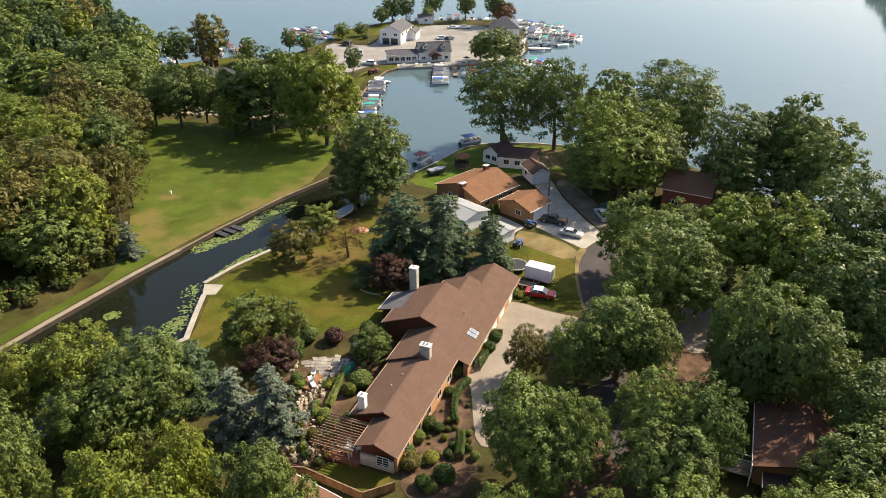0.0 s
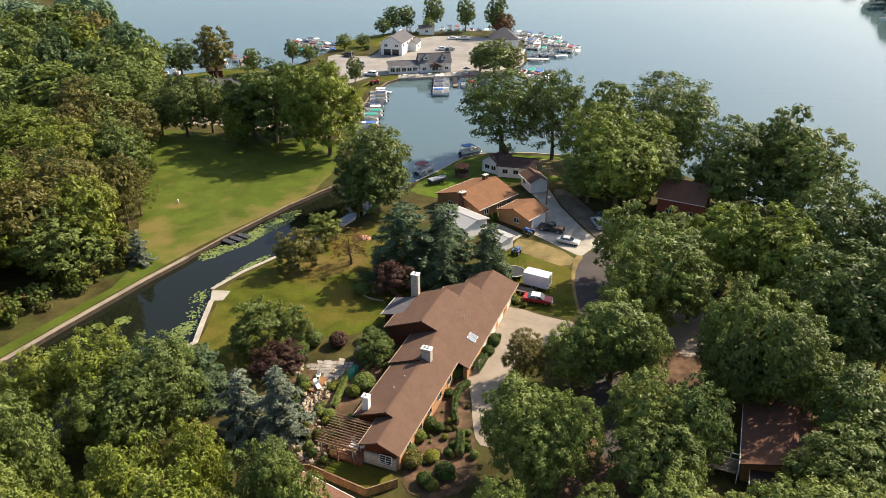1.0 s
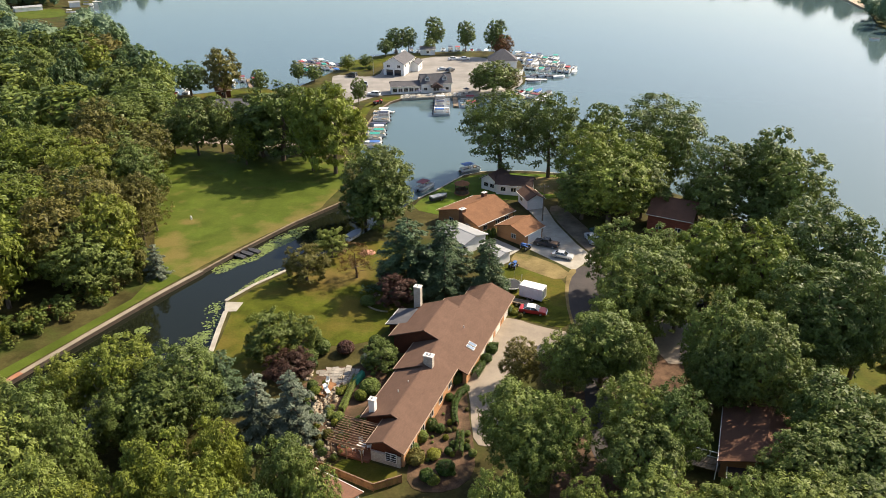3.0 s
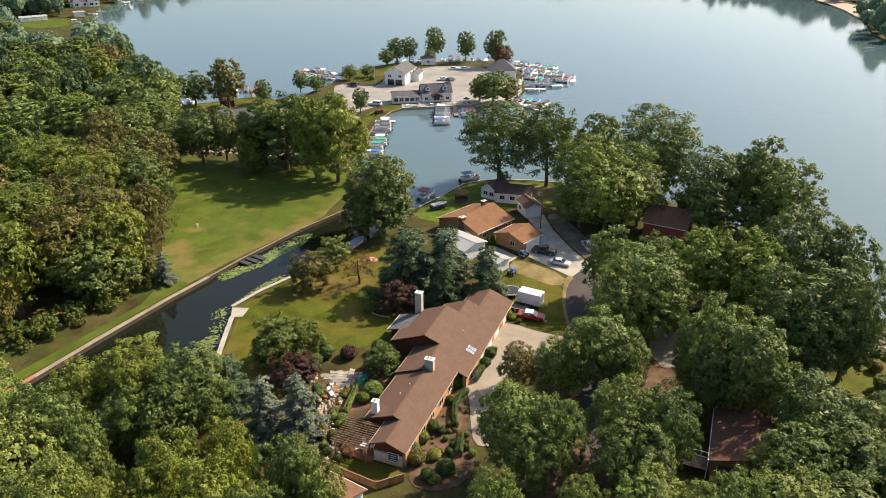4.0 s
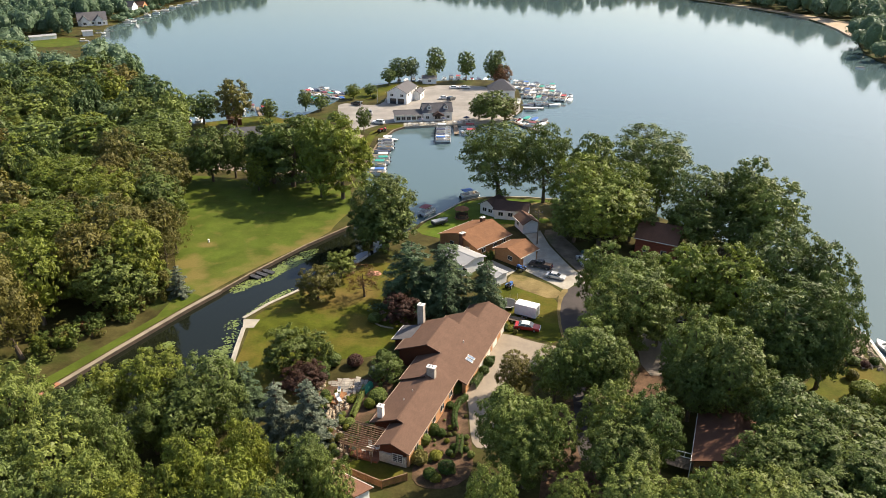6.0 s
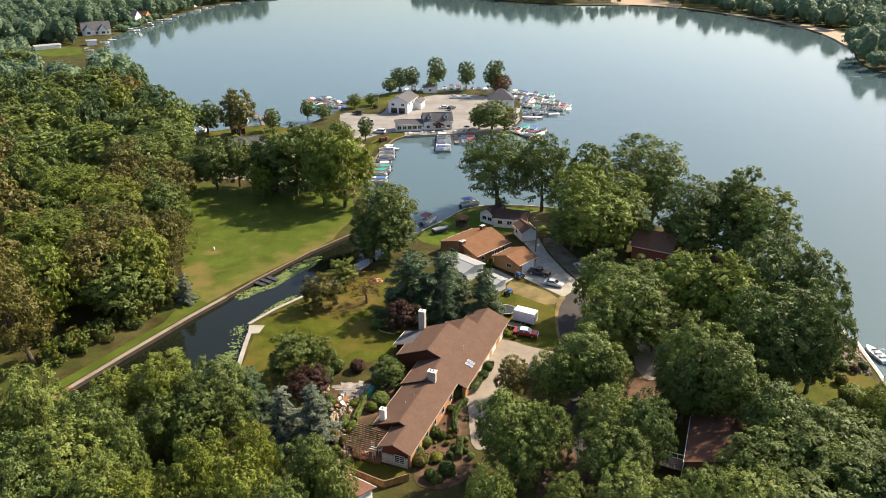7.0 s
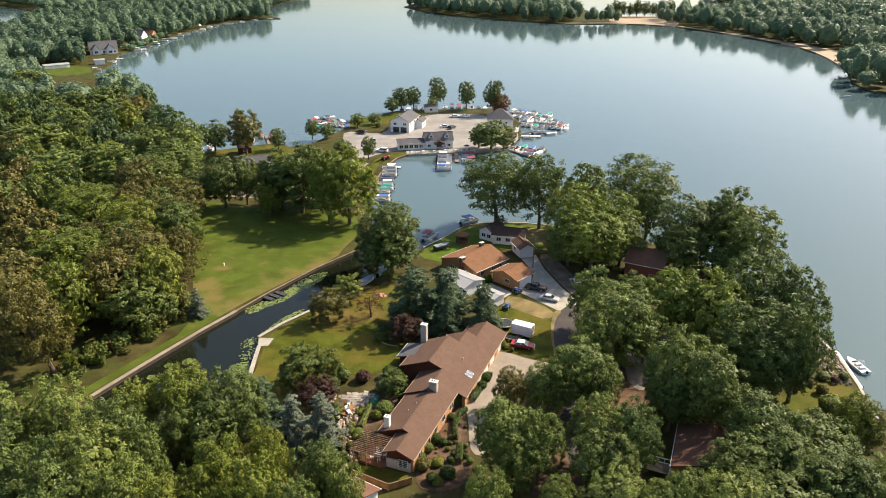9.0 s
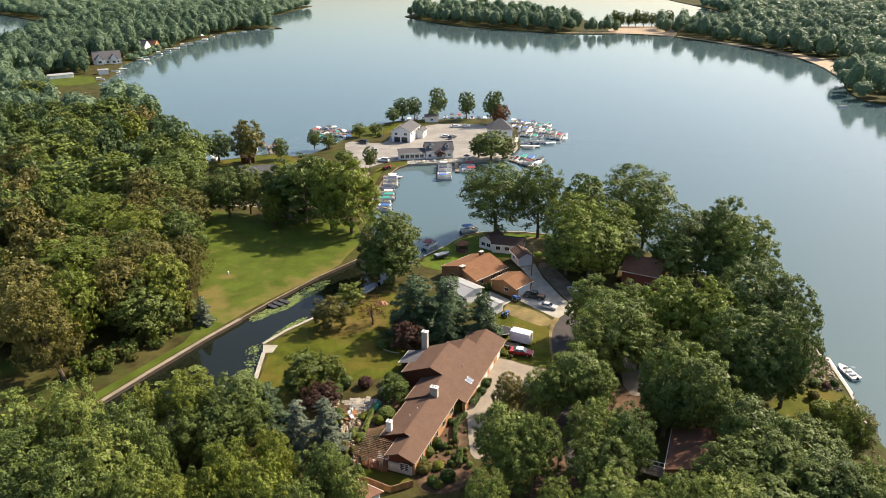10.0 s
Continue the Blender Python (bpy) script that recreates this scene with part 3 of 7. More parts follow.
def chimney(parent, x, y, top, wide, deep, mat, low=0.0, pots=1):
    bm = bmesh.new()
    block(bm, (x, y, (low + top) / 2), (wide, deep, top - low), 0, 0.03)
    ob = part("chimney", bm, mat, parent)
    part("cap", box((x, y, top + 0.06), (wide + 0.16, deep + 0.16, 0.12), 0, 0.03), M_TRIM, ob)
    for k in range(pots):
        bm = bmesh.new()
        bmesh.ops.create_cone(bm, cap_ends=True, segments=10, radius1=0.14, radius2=0.11, depth=0.3, matrix=Matrix.Translation((x + (k - (pots - 1) / 2) * 0.45, y, top + 0.25)))
        part("flue", bm, M_METAL, ob)
    return ob


def gable_building(name, m, length, width, eave, ridge, wall_mat, roof_mat, label, over=0.4, windows=(), doors=(), hip=0.0, category="house"):
    """A house with its ridge along x. windows: (side, along, z, w, h); doors likewise, as panelled doors."""
    house = thing(name, m, label, category)
    half, l2 = width / 2, length / 2
    slope = (ridge - eave) / (half + over)
    body = bmesh.new()
    wall_top = eave + slope * over - 0.16
    if hip:
        block(body, (0, 0, wall_top / 2 - 0.1), (length, width, wall_top + 0.2))
    else:
        prism(body, [(-half, -0.2), (half, -0.2), (half, wall_top), (0, ridge - 0.18), (-half, wall_top)], -l2, l2, crosswise)
    part("wall", body, wall_mat, house)
    roof = bmesh.new()
    if hip:
        c = [(-l2 - over, -half - over, eave), (l2 + over, -half - over, eave), (l2 + over, half + over, eave), (-l2 - over, half + over, eave), (-l2 + hip, 0, ridge), (l2 - hip, 0, ridge)]
        low = [roof.verts.new((x, y, z - 0.15)) for x, y, z in c[:4]]
        v = [roof.verts.new(p) for p in c]
        for f in ((v[0], v[1], v[5], v[4]), (v[2], v[3], v[4], v[5]), (v[1], v[2], v[5]), (v[3], v[0], v[4]), low[::-1]):
            roof.faces.new(f)
        for i in range(4):
            roof.faces.new((low[i], low[(i + 1) % 4], v[(i + 1) % 4], v[i]))
        bmesh.ops.recalc_face_normals(roof, faces=roof.faces[:])
    else:
        e = half + over
        prism(roof, [(-e, eave), (0, ridge), (e, eave), (e, eave - 0.14), (0, ridge - 0.15), (-e, eave - 0.14)], -l2 - over, l2 + over, crosswise)
    roof_ob = part("roof", roof, roof_mat, house)
    trim = bmesh.new()
    for s in (-1, 1):
        block(trim, (0, s * (half + over + 0.05), eave - 0.07), (length + 2 * over, 0.1, 0.13), 0, 0.02)
    part("gutter", trim, M_TRIM, roof_ob)
    if not hip:
        cap = bmesh.new()
        block(cap, (0, 0, ridge + 0.012), (length + 2 * over - 0.05, 0.28, 0.05), 0, 0.015)
        part("ridge_cap", cap, roof_mat, roof_ob)
    places = {"S": (0, -half, 0, 0), "N": (0, half, 180, 0), "E": (l2, 0, 90, 1), "W": (-l2, 0, -90, 1)}
    for kind, rows in (("window", windows), ("door", doors)):
        for side, along, z, w, h, *more in rows:
            x, y, facing, turned = places[side]
            centre = (x, along, z) if turned else (along, y, z)
            if kind == "window":
                window_unit(house, centre, (w, h), facing)
            else:
                panel_door(house, centre, (w, h), facing, more[0] if more else M_WHITE, "garage_door" if w > 1.5 else "door", 4, 4 if w > 1.5 else 2)
    return house


def facing_az(x, y, az, z=0.0):
    """A pose whose x axis points az degrees clockwise from +y."""
    return pose(x, y, z, 0, 0, 90 - az)


# ---- the long house ----
HOUSE = pose(-6.06, 60.47, 0, 0, 0, -20.3)      # x across to the drive, y along the house
house = thing("long_house", HOUSE, "long brown-shingled ranch house with stepped gables and pale stone chimneys", "house")
SLOPE, EAVE0 = 0.40, 2.80
SECTIONS = [  # near end, far end, ridge, left eave, right eave
    (0.35, 5.0, -2.65, -5.05, 0.15), (5.0, 16.1, -3.75, -8.2, 0.15), (16.1, 23.2, -4.15, -8.55, 0.15), (23.2, 32.45, -6.77, -12.6, 1.74), (32.45, 36.9, -4.6, -8.8, 1.74), (36.9, 43.4, -2.6, -6.4, 1.74)]
def eave_trim(parent, u, v0, v1, z):
    part("gutter", box((u, (v0 + v1) / 2, z - 0.07), (0.1, v1 - v0, 0.13), 0, 0.02), M_GUTTER, parent, "tan metal gutter")


for n, (v0, v1, ur, ul, ue) in enumerate(SECTIONS):
    top = lambda u: EAVE0 - SLOPE * u if u >= ur else EAVE0 - SLOPE * ur - SLOPE * (ur - u)

    def strip(bm, left, right, start, end):
        """A stretch of this part's roof between two lines along the house."""
        line = [left] + [u for u in (ur,) if left < u < right] + [right]
        prism(bm, [(u, top(u)) for u in line] + [(u, top(u) - 0.17) for u in line[::-1]], start, end, straight)

    bm = bmesh.new()
    if n == 2:
        strip(bm, ul, 0.15, v0, 19.2)
        strip(bm, ul, 1.74, 19.2, v1)
    elif n == 3:
        strip(bm, ul, ue, v0, 26.6)
        strip(bm, -11.0, ue, 26.6, v1)
    else:
        strip(bm, ul, ue, v0, v1)
    near, far = v0, v1
    if n in (0, 1, 2, 3):
        near = v0 - 0.35
        strip(bm, ul, ue if n == 0 else SECTIONS[n - 1][2], near, v0)
    if n in (3, 4, 5):
        far = v1 + 0.35
        strip(bm, -11.0 if n == 3 else ul, ue if n == 5 else SECTIONS[n + 1][2], v1, far)
    roof = part("roof", bm, M_SHINGLE, house)
    cap = bmesh.new()
    block(cap, (ur, (near + far) / 2, top(ur) + 0.01), (0.3, far - near - 0.04, 0.06), 0, 0.02)
    part("ridge_cap", cap, M_SHINGLE, roof)
    eave_trim(roof, ul - 0.05, near, 26.6 if n == 3 else far, top(ul))
    if n == 2:
        eave_trim(roof, 0.2, v0, 19.2, top(0.15))
        eave_trim(roof, 1.79, 19.2, v1, top(1.74))
    else:
        eave_trim(roof, ue + 0.05, near if n == 0 else v0, far if n == 5 else v1, top(ue))
    wall = bmesh.new()
    right = ue - 0.3
    wl = ul + 0.55
    prism(wall, [(wl, -0.2), (right - 0.35, -0.2), (right - 0.35, top(right - 0.35) - 0.19), (ur, top(ur) - 0.19), (wl, top(wl) - 0.19)], v0 + (0.25 if n < 4 else 0.0), v1 - (0.25 if n > 2 else 0.0) + (0.25 if n < 2 else 0.0), straight)
    part("wall", wall, M_CEDAR, house, "dark cedar-boarded wall")
    skin = bmesh.new()
    start = 19.5 if n == 2 else v0 + 0.3
    if n == 2:
        block(skin, (-0.32, 17.7, 1.2), (0.32, 3.0, 2.55))
        block(skin, (1.15, 21.3, 0.95), (0.6, 3.6, 2.1))
    else:
        block(skin, (right - 0.17, (start + v1) / 2, (top(right) - 0.3) / 2), (0.34, v1 - start - 0.02, top(right) - 0.3 + 0.1))
    part("front_wall", skin, M_TANBRICK, house, "tan brick front wall")
# garage doors and windows of the drive side
for v in (27.2, 31.0, 34.8, 39.6):
    panel_door(house, (1.47, v, 0.93), (2.5, 1.8), 90, M_TRIM)
for v in (3.2, 6.6, 9.8, 13.2, 16.8):
    window_unit(house, (-0.13, v, 1.45), (1.3, 1.1), 90)
window_unit(house, (1.46, 22.2, 1.2), (1.4, 1.0), 90)
# gable end: pale stone below, a window with small panes
bm = box((-2.55, 0.47, 0.75), (4.1, 0.3, 1.7), 0, 0.02)
part("stone_plinth", bm, M_STONE, house, "pale stone base of the gable wall")
window_unit(house, (-1.75, 0.28, 1.35), (1.5, 1.3), 0)
grid = bmesh.new()
for z in (-0.35, 0.0, 0.35):
    block(grid, (-1.75, 0.2, 1.35 + z), (1.45, 0.05, 0.04))
part("glazing_bar", grid, M_TRIM, house)
# flat-roofed wing
bm = bmesh.new()
prism(bm, [(-14.95, 2.6), (-10.3, 3.75), (-10.3, 3.6), (-14.95, 2.45)], 26.5, 31.7, straight)
wing = part("wing_roof", bm, M_GREYSHINGLE, house, "low grey-shingled wing roof")
bm = bmesh.new()
block(bm, (-15.0, 29.1, 2.53), (0.1, 5.2, 0.14), 0, 0.02)
part("fascia", bm, M_TRIM, wing)
bm = box((-12.5, 29.4, 1.15), (4.2, 4.3, 2.7))
part("wall", bm, M_CEDAR, house, "dark cedar-boarded wall")
M_CHIMNEY = brick_material("whitewashed_blocks", (0.50, 0.45, 0.39), (0.34, 0.29, 0.24), (0.20, 0.16, 0.13), 0.4, 0.2, joint=0.06)
chimney(house, -6.95, 5.9, 4.9, 0.85, 0.75, M_WHITE, 2.2)
chimney(house, -3.35, 16.75, 5.75, 1.35, 0.85, M_CHIMNEY, 3.6, 2)
chimney(house, -11.8, 32.6, 7.0, 1.15, 0.95, M_CHIMNEY, 0.0, 1)
# skylights, pipes
sky_tilt = math.atan(SLOPE)
for v in (24.95, 25.85):
    ob = part("skylight", box((0, 0, 0.05), (1.35, 0.7, 0.12), 0, 0.02), M_TRIM, house, "pale skylight frame")
    ob.matrix_basis = Matrix.Translation((0.1, v, EAVE0 - SLOPE * 0.1)) @ Matrix.Rotation(sky_tilt, 4, "Y")
    part("pane", box((0, 0, 0.12), (1.2, 0.55, 0.03)), M_SKYGLASS, ob)
for u, v in ((-2.2, 28.4), (-5.6, 31.2), (-4.7, 33.6), (-5.0, 9.8), (-4.6, 12.2)):
    bm = bmesh.new()
    zt = EAVE0 - SLOPE * u if u > -4.0 else EAVE0 + 0.9
    bmesh.ops.create_cone(bm, cap_ends=True, segments=8, radius1=0.07, radius2=0.07, depth=0.7, matrix=Matrix.Translation((u, v, zt + 0.1)))
    part("vent_pipe", bm, M_WHITE, house, "white vent pipe")

# ---- terrace behind the house ----
deck = thing("deck", HOUSE, "red-brown timber deck under the pergola", "deck")
for k in range(22):
    part("board", box((-8.9 + 0.2 * k, 1.8, 0.36), (0.185, 4.4, 0.05), 0, 0.008), M_DECK, deck)
part("frame", box((-6.8, 1.8, 0.17), (4.4, 4.4, 0.3)), M_DECK, deck)
pergola = thing("pergola", HOUSE, "weathered timber pergola with open slats over the deck", "pergola")
for u in (-9.8, -7.6, -5.4):
    for v in (-0.6, 3.9):
        part("post", box((u, v, 1.2), (0.14, 0.14, 2.4), 0, 0.015), M_SLAT, pergola)
for v in (-0.6, 3.9):
    part("beam", box((-7.6, v, 2.45), (5.2, 0.12, 0.2), 0, 0.015), M_SLAT, pergola)
for k in range(13):
    part("slat", box((-7.6, -1.0 + 0.42 * k, 2.62), (5.4, 0.07, 0.14), 0, 0.01), M_SLAT, pergola)
rail = thing("railing", HOUSE, "red-brown deck railing with upright bars", "railing")
for a, b in (((-9.0, -0.45), (-9.0, 1.6)), ((-9.0, -0.45), (-6.2, -0.45))):
    a, b = Vector(a), Vector(b)
    n = int((b - a).length / 0.28)
    turn = math.degrees(math.atan2((b - a).y, (b - a).x))
    part("top_rail", box((*((a + b) / 2), 1.3), ((b - a).length, 0.08, 0.06), turn, 0.01), M_DECK, rail)
    for k in range(n + 1):
        part("bar", box((*a.lerp(b, k / n), 0.85), (0.05, 0.05, 0.9), turn), M_DECK, rail)


def garden_table(m, mat, label):
    table = thing("garden_table", m, label, "table")
    bm = bmesh.new()
    bmesh.ops.create_cone(bm, cap_ends=True, segments=20, radius1=0.62, radius2=0.62, depth=0.04, matrix=Matrix.Translation((0, 0, 0.72)))
    part("tabletop", bm, mat, table)
    for k in range(4):
        a = math.pi / 4 + k * math.pi / 2
        part("leg", tube(bmesh.new(), [(0.42 * math.cos(a), 0.42 * math.sin(a), 0), (0.3 * math.cos(a), 0.3 * math.sin(a), 0.71)], 0.02, 6), mat, table)
    return table


def garden_chair(m, mat, label):
    chair = thing("garden_chair", m, label, "chair", "chairs on the terraces")
    part("seat", box((0, 0, 0.44), (0.5, 0.5, 0.05), 0, 0.02), mat, chair)
    back = part("backrest", box((0, 0, 0.32), (0.5, 0.05, 0.62), 0, 0.02), mat, chair)
    back.matrix_basis = pose(0, 0.26, 0.42, -14)
    for x in (-0.21, 0.21):
        for y in (-0.21, 0.21):
            part("leg", box((x, y, 0.21), (0.045, 0.045, 0.42)), mat, chair)
        part("armrest", box((x * 1.15, 0, 0.64), (0.06, 0.5, 0.04), 0, 0.01), mat, chair)
    return chair


garden_table(HOUSE @ Matrix.Translation((-6.4, 1.2, 0.39)), M_TRIM, "round pale table under the pergola")
for k in range(4):
    a = k * 90 + 30
    garden_chair(HOUSE @ pose(-6.4 + 0.95 * math.cos(radians(a)), 1.2 + 0.95 * math.sin(radians(a)), 0.39, 0, 0, a - 90), M_TRIM, "pale garden chair at the pergola table")
terrace = thing("terrace", pose(-18.5, 76.6, 0, 0, 0, -24), "small honey-coloured timber sun terrace in the rock garden", "deck")
for k in range(9):
    part("board", box((-0.8 + 0.2 * k, 0, 0.37), (0.185, 3.2, 0.05), 0, 0.008), M_FENCE, terrace)
part("frame", box((0, 0, 0.17), (1.8, 3.2, 0.34)), M_FENCE, terrace)
for x, y, turn in ((-0.2, 1.0, 20), (0.3, -0.2, -60)):
    garden_chair(pose(-18.5, 76.6, 0.4, 0, 0, -24) @ pose(x, y, 0, 0, 0, turn), M_WHITE, "white chair on the sun terrace")
lounger = thing("sun_lounger", pose(-18.0, 75.6, 0.4, 0, 0, 30), "white sun lounger on the timber terrace", "lounger")
part("seat", box((0, 0, 0.3), (0.6, 1.3, 0.06), 0, 0.02), M_WHITE, lounger)
back = part("backrest", box((0, 0.35, 0), (0.6, 0.75, 0.06), 0, 0.02), M_WHITE, lounger)
back.matrix_basis = pose(0, 0.62, 0.32, 35)
for x in (-0.25, 0.25):
    for y in (-0.55, 0.55):
        part("leg", box((x, y, 0.14), (0.05, 0.05, 0.28)), M_WHITE, lounger)
umbrella = thing("furniture_cover", pose(-14.0, 79.0, 0, 0, 0, -25), "green canvas cover over garden furniture", "cover")
bm = bmesh.new()
prism(bm, [(-0.55, 0.0), (0.55, 0.0), (0.45, 0.75), (0.12, 1.05), (-0.2, 1.0), (-0.5, 0.6)], -1.3, 1.3, straight)
bmesh.ops.bevel(bm, geom=bm.edges[:], offset=0.09, segments=2, affect="EDGES")
part("canvas", bm, M_GREENTARP, umbrella)


def board_fence(path, high, mat, label, step=0.16):
    """A close-boarded fence: posts, rails, boards."""
    fence = thing("fence", Matrix.Identity(4), label, "fence")
    for a, b in zip(path, path[1:]):
        a, b = Vector(a), Vector(b)
        turn = math.degrees(math.atan2((b - a).y, (b - a).x))
        long = (b - a).length
        n = max(1, round(long / 2.2))
        for k in range(n + 1):
            p = a.lerp(b, k / n)
            part("post", box((p.x, p.y, high / 2 + 0.05), (0.12, 0.12, high + 0.1), turn, 0.01), mat, fence)
        mid = (a + b) / 2
        for z in (0.25, high - 0.2):
            part("rail", box((mid.x, mid.y, z), (long, 0.05, 0.1), turn), mat, fence)
        part("top_rail", box((mid.x, mid.y, high + 0.02), (long, 0.14, 0.05), turn, 0.01), M_SLAT, fence)
        count = int(long / step)
        off = (b - a).normalized().orthogonal() * 0.045
        for k in range(count):
            p = a.lerp(b, (k + 0.5) / count) + off
            part("board", box((p.x, p.y, high / 2), (step - 0.015, 0.025, high - 0.06), turn), mat, fence)
    return fence


board_fence([(-19.9, 61.6), (-17.9, 60.6), (-16.2, 60.5), (-9.4, 57.0), (-6.1, 58.5)], 1.25, M_FENCE, "honey-brown close-boarded fence round the small lawn")


def rock(bm, rng, centre, size):
    made = bmesh.ops.create_icosphere(bm, subdivisions=1, radius=1.0, matrix=pose(*centre, rng.uniform(0, 60), rng.uniform(0, 60), rng.uniform(0, 360)) @ Matrix.Diagonal((size, size * rng.uniform(0.6, 1), size * rng.uniform(0.4, 0.7), 1)))
    for v in made["verts"]:
        v.co += Vector((rng.uniform(-1, 1), rng.uniform(-1, 1), rng.uniform(-1, 1))) * size * 0.16


rng = random.Random(4)
rockery = [(-18.6, 72.4), (-18.0, 71.9), (-17.4, 72.1), (-18.9, 71.1), (-18.5, 70.4), (-19.2, 69.8), (-19.5, 66.5), (-19.6, 65.2), (-18.9, 64.2), (-18.4, 63.3), (-17.6, 62.7), (-16.8, 62.3), (-17.0, 74.2), (-18.9, 73.4), (-19.3, 74.2), (-17.4, 73.1), (-18.2, 69.0), (-18.8, 68.0), (-16.6, 79.2), (-15.6, 78.1), (-21.2, 79.4), (-21.6, 80.6), (-16.9, 75.2), (-17.6, 70.8), (-16.4, 71.4), (-16.0, 69.8)]
for x, y in rockery:
    for _ in range(3):
        bm = bmesh.new()
        rock(bm, rng, (0, 0, 0.12), rng.uniform(0.22, 0.5))
        ob = part("rock", bm, M_ROCK)
        ob.matrix_basis = pose(x + rng.uniform(-0.5, 0.5), y + rng.uniform(-0.5, 0.5), 0.04)
        tagged(ob, "pale tan garden rock at the waterfall", "rock", "rocks of the rock garden")
for k in range(110):
    s = rng.random()
    x, y = (-17.6 - 1.6 * math.sin(s * 5.2) + rng.uniform(-1.6, 1.6), 77.5 - 14.5 * s)
    bm = bmesh.new()
    rock(bm, rng, (0, 0, 0.1), rng.uniform(0.14, 0.42))
    ob = part("rock", bm, M_ROCK)
    ob.matrix_basis = pose(x, y, 0.04)
    tagged(ob, "pale tan rock beside the garden path", "rock", "rocks of the rock garden")
bank_rocks = bmesh.new()
for _ in range(170):
    k = rng.random()
    rock(bank_rocks, rng, (69.5 + 4.5 * rng.random() + 2.0 * k, 87.5 + 12 * k + rng.uniform(-1.5, 1.5), 0.1), rng.uniform(0.25, 0.55))
tagged(part("riprap", bank_rocks, M_ROCK), "bank of pale rough stones above the landing stage", "rocks", kind="stuff")

structure("pond", plate(smooth([(-20.4, 74.6), (-19.2, 74.8), (-18.9, 73.2), (-19.4, 71.8), (-20.6, 72.2)], 2), 0.0, 0.06), M_CANAL, "small dark garden pond below the rocks")
structure("patio_4", plate([(-52, 60.6), (-47.6, 63.0), (-46.4, 61.0), (-50.8, 58.6)], 0.0, 0.09), M_REDSHINGLE, "small red brick landing by the canal")
edging = bmesh.new()
for k in range(22):
    a = 2.2 + k * 0.11
    block(edging, (-10.6 + 4.7 * math.cos(a), 101.6 + 3.2 * math.sin(a), 0.12), (0.42, 0.24, 0.24), math.degrees(a) + 90, 0.04)
structure("edging", edging, M_ROCK, "curved pale stone edging round the planted bed")
for k in range(9):
    x, y = -19.5 + 0.33 * k + 0.1 * (k % 2), 65.0 - 0.33 * k
    ob = part("stepping_stone", box((0, 0, 0.05), (0.75, 0.5, 0.12), 0, 0.05), M_ROCK)
    ob.matrix_basis = pose(x, y, 0.03, 0, 0, -50 + 13 * (k % 3))
    tagged(ob, "flat pale stepping stone on the garden path", "stone", "stepping stones of the garden path")
heap = thing("tarpaulin_heap", pose(-17.4, 121.2, 0.03), "crumpled salmon-coloured tarpaulin on the lawn", "tarpaulin")
bm = bmesh.new()
bmesh.ops.create_icosphere(bm, subdivisions=3, radius=1.0, matrix=Matrix.Diagonal((1.6, 1.1, 0.5, 1)))
for v in bm.verts:
    v.co += Vector(v.co).normalized() * 0.22 * noise.noise(v.co * 2.5)
    v.co.z = max(v.co.z, 0.0)
part("cloth", bm, paint("salmon_canvas", (0.48, 0.22, 0.15), 0.8), heap)

# ---- neighbouring houses ----
win = lambda side, *spots: [(side, a, 1.45, 1.2, 1.0) for a in spots]
orange = gable_building("orange_roofed_house", facing_az(4.8, 137.6, 44), 11.4, 11.8, 2.6, 4.7, M_ORANGEBRICK, M_ORANGE, "low brick house with a large orange-brown shingled roof", windows=win("S", -3.5, 0.5, 3.5) + win("W", -3, 2))
chimney(orange, -5.6, -1.2, 4.9, 1.3, 0.9, M_REDSHINGLE, 0, 2)
chimney(orange, 4.2, 1.4, 5.2, 1.1, 0.8, M_REDSHINGLE, 3.4, 1)
gable_building("garage", facing_az(13.9, 129.6, 42.5), 6.2, 7.2, 2.55, 3.9, M_ORANGEBRICK, M_ORANGE, "brick garage with an orange-brown shingled roof and pale door", doors=[("S", 0.4, 1.05, 4.6, 2.1)], windows=win("W", -0.8), category="garage")
gable_building("white_cottage", facing_az(10.2, 158.2, 38), 5.6, 4.6, 2.6, 4.3, M_WHITE, M_DARKSHINGLE, "white boarded cottage with a steep brown gable", windows=win("W", -0.9, 0.9) + win("S", -1.5, 1.5))
gable_building("cottage_wing", facing_az(14.8, 155.4, 103), 8.4, 5.4, 2.6, 4.2, M_WHITE, M_DARKSHINGLE, "white cottage wing with a very dark shingled roof", windows=win("N", -2.5, 0, 2.5) + win("S", -2.5, 0, 2.5))
gable_building("small_garage", facing_az(17.8, 147.1, -18), 5.6, 3.9, 2.5, 3.8, M_WHITE, M_SHINGLE, "small white garage with a brown roof and gable door", doors=[("W", 0, 1.05, 2.9, 2.1)], windows=win("N", 0.8), category="garage")
gable_building("pale_roofed_house", facing_az(1.6, 125.4, 134), 7.6, 6.2, 2.7, 3.5, M_WHITE, M_PALEROOF, "low white house with a pale grey metal roof", windows=win("S", -4, 0, 4))
gable_building("pale_porch", facing_az(8.7, 118.2, 134), 3.6, 3.2, 2.3, 2.6, M_WHITE, M_PALEROOF, "white porch with a flat pale roof", over=0.3, category="porch")
brown = gable_building("brown_house", facing_az(39.6, 63.3, 21.5), 10.4, 10.0, 2.7, 4.5, M_ORANGEBRICK, M_REDSHINGLE, "brown-roofed house half hidden among the trees", windows=win("N", -2, 2))
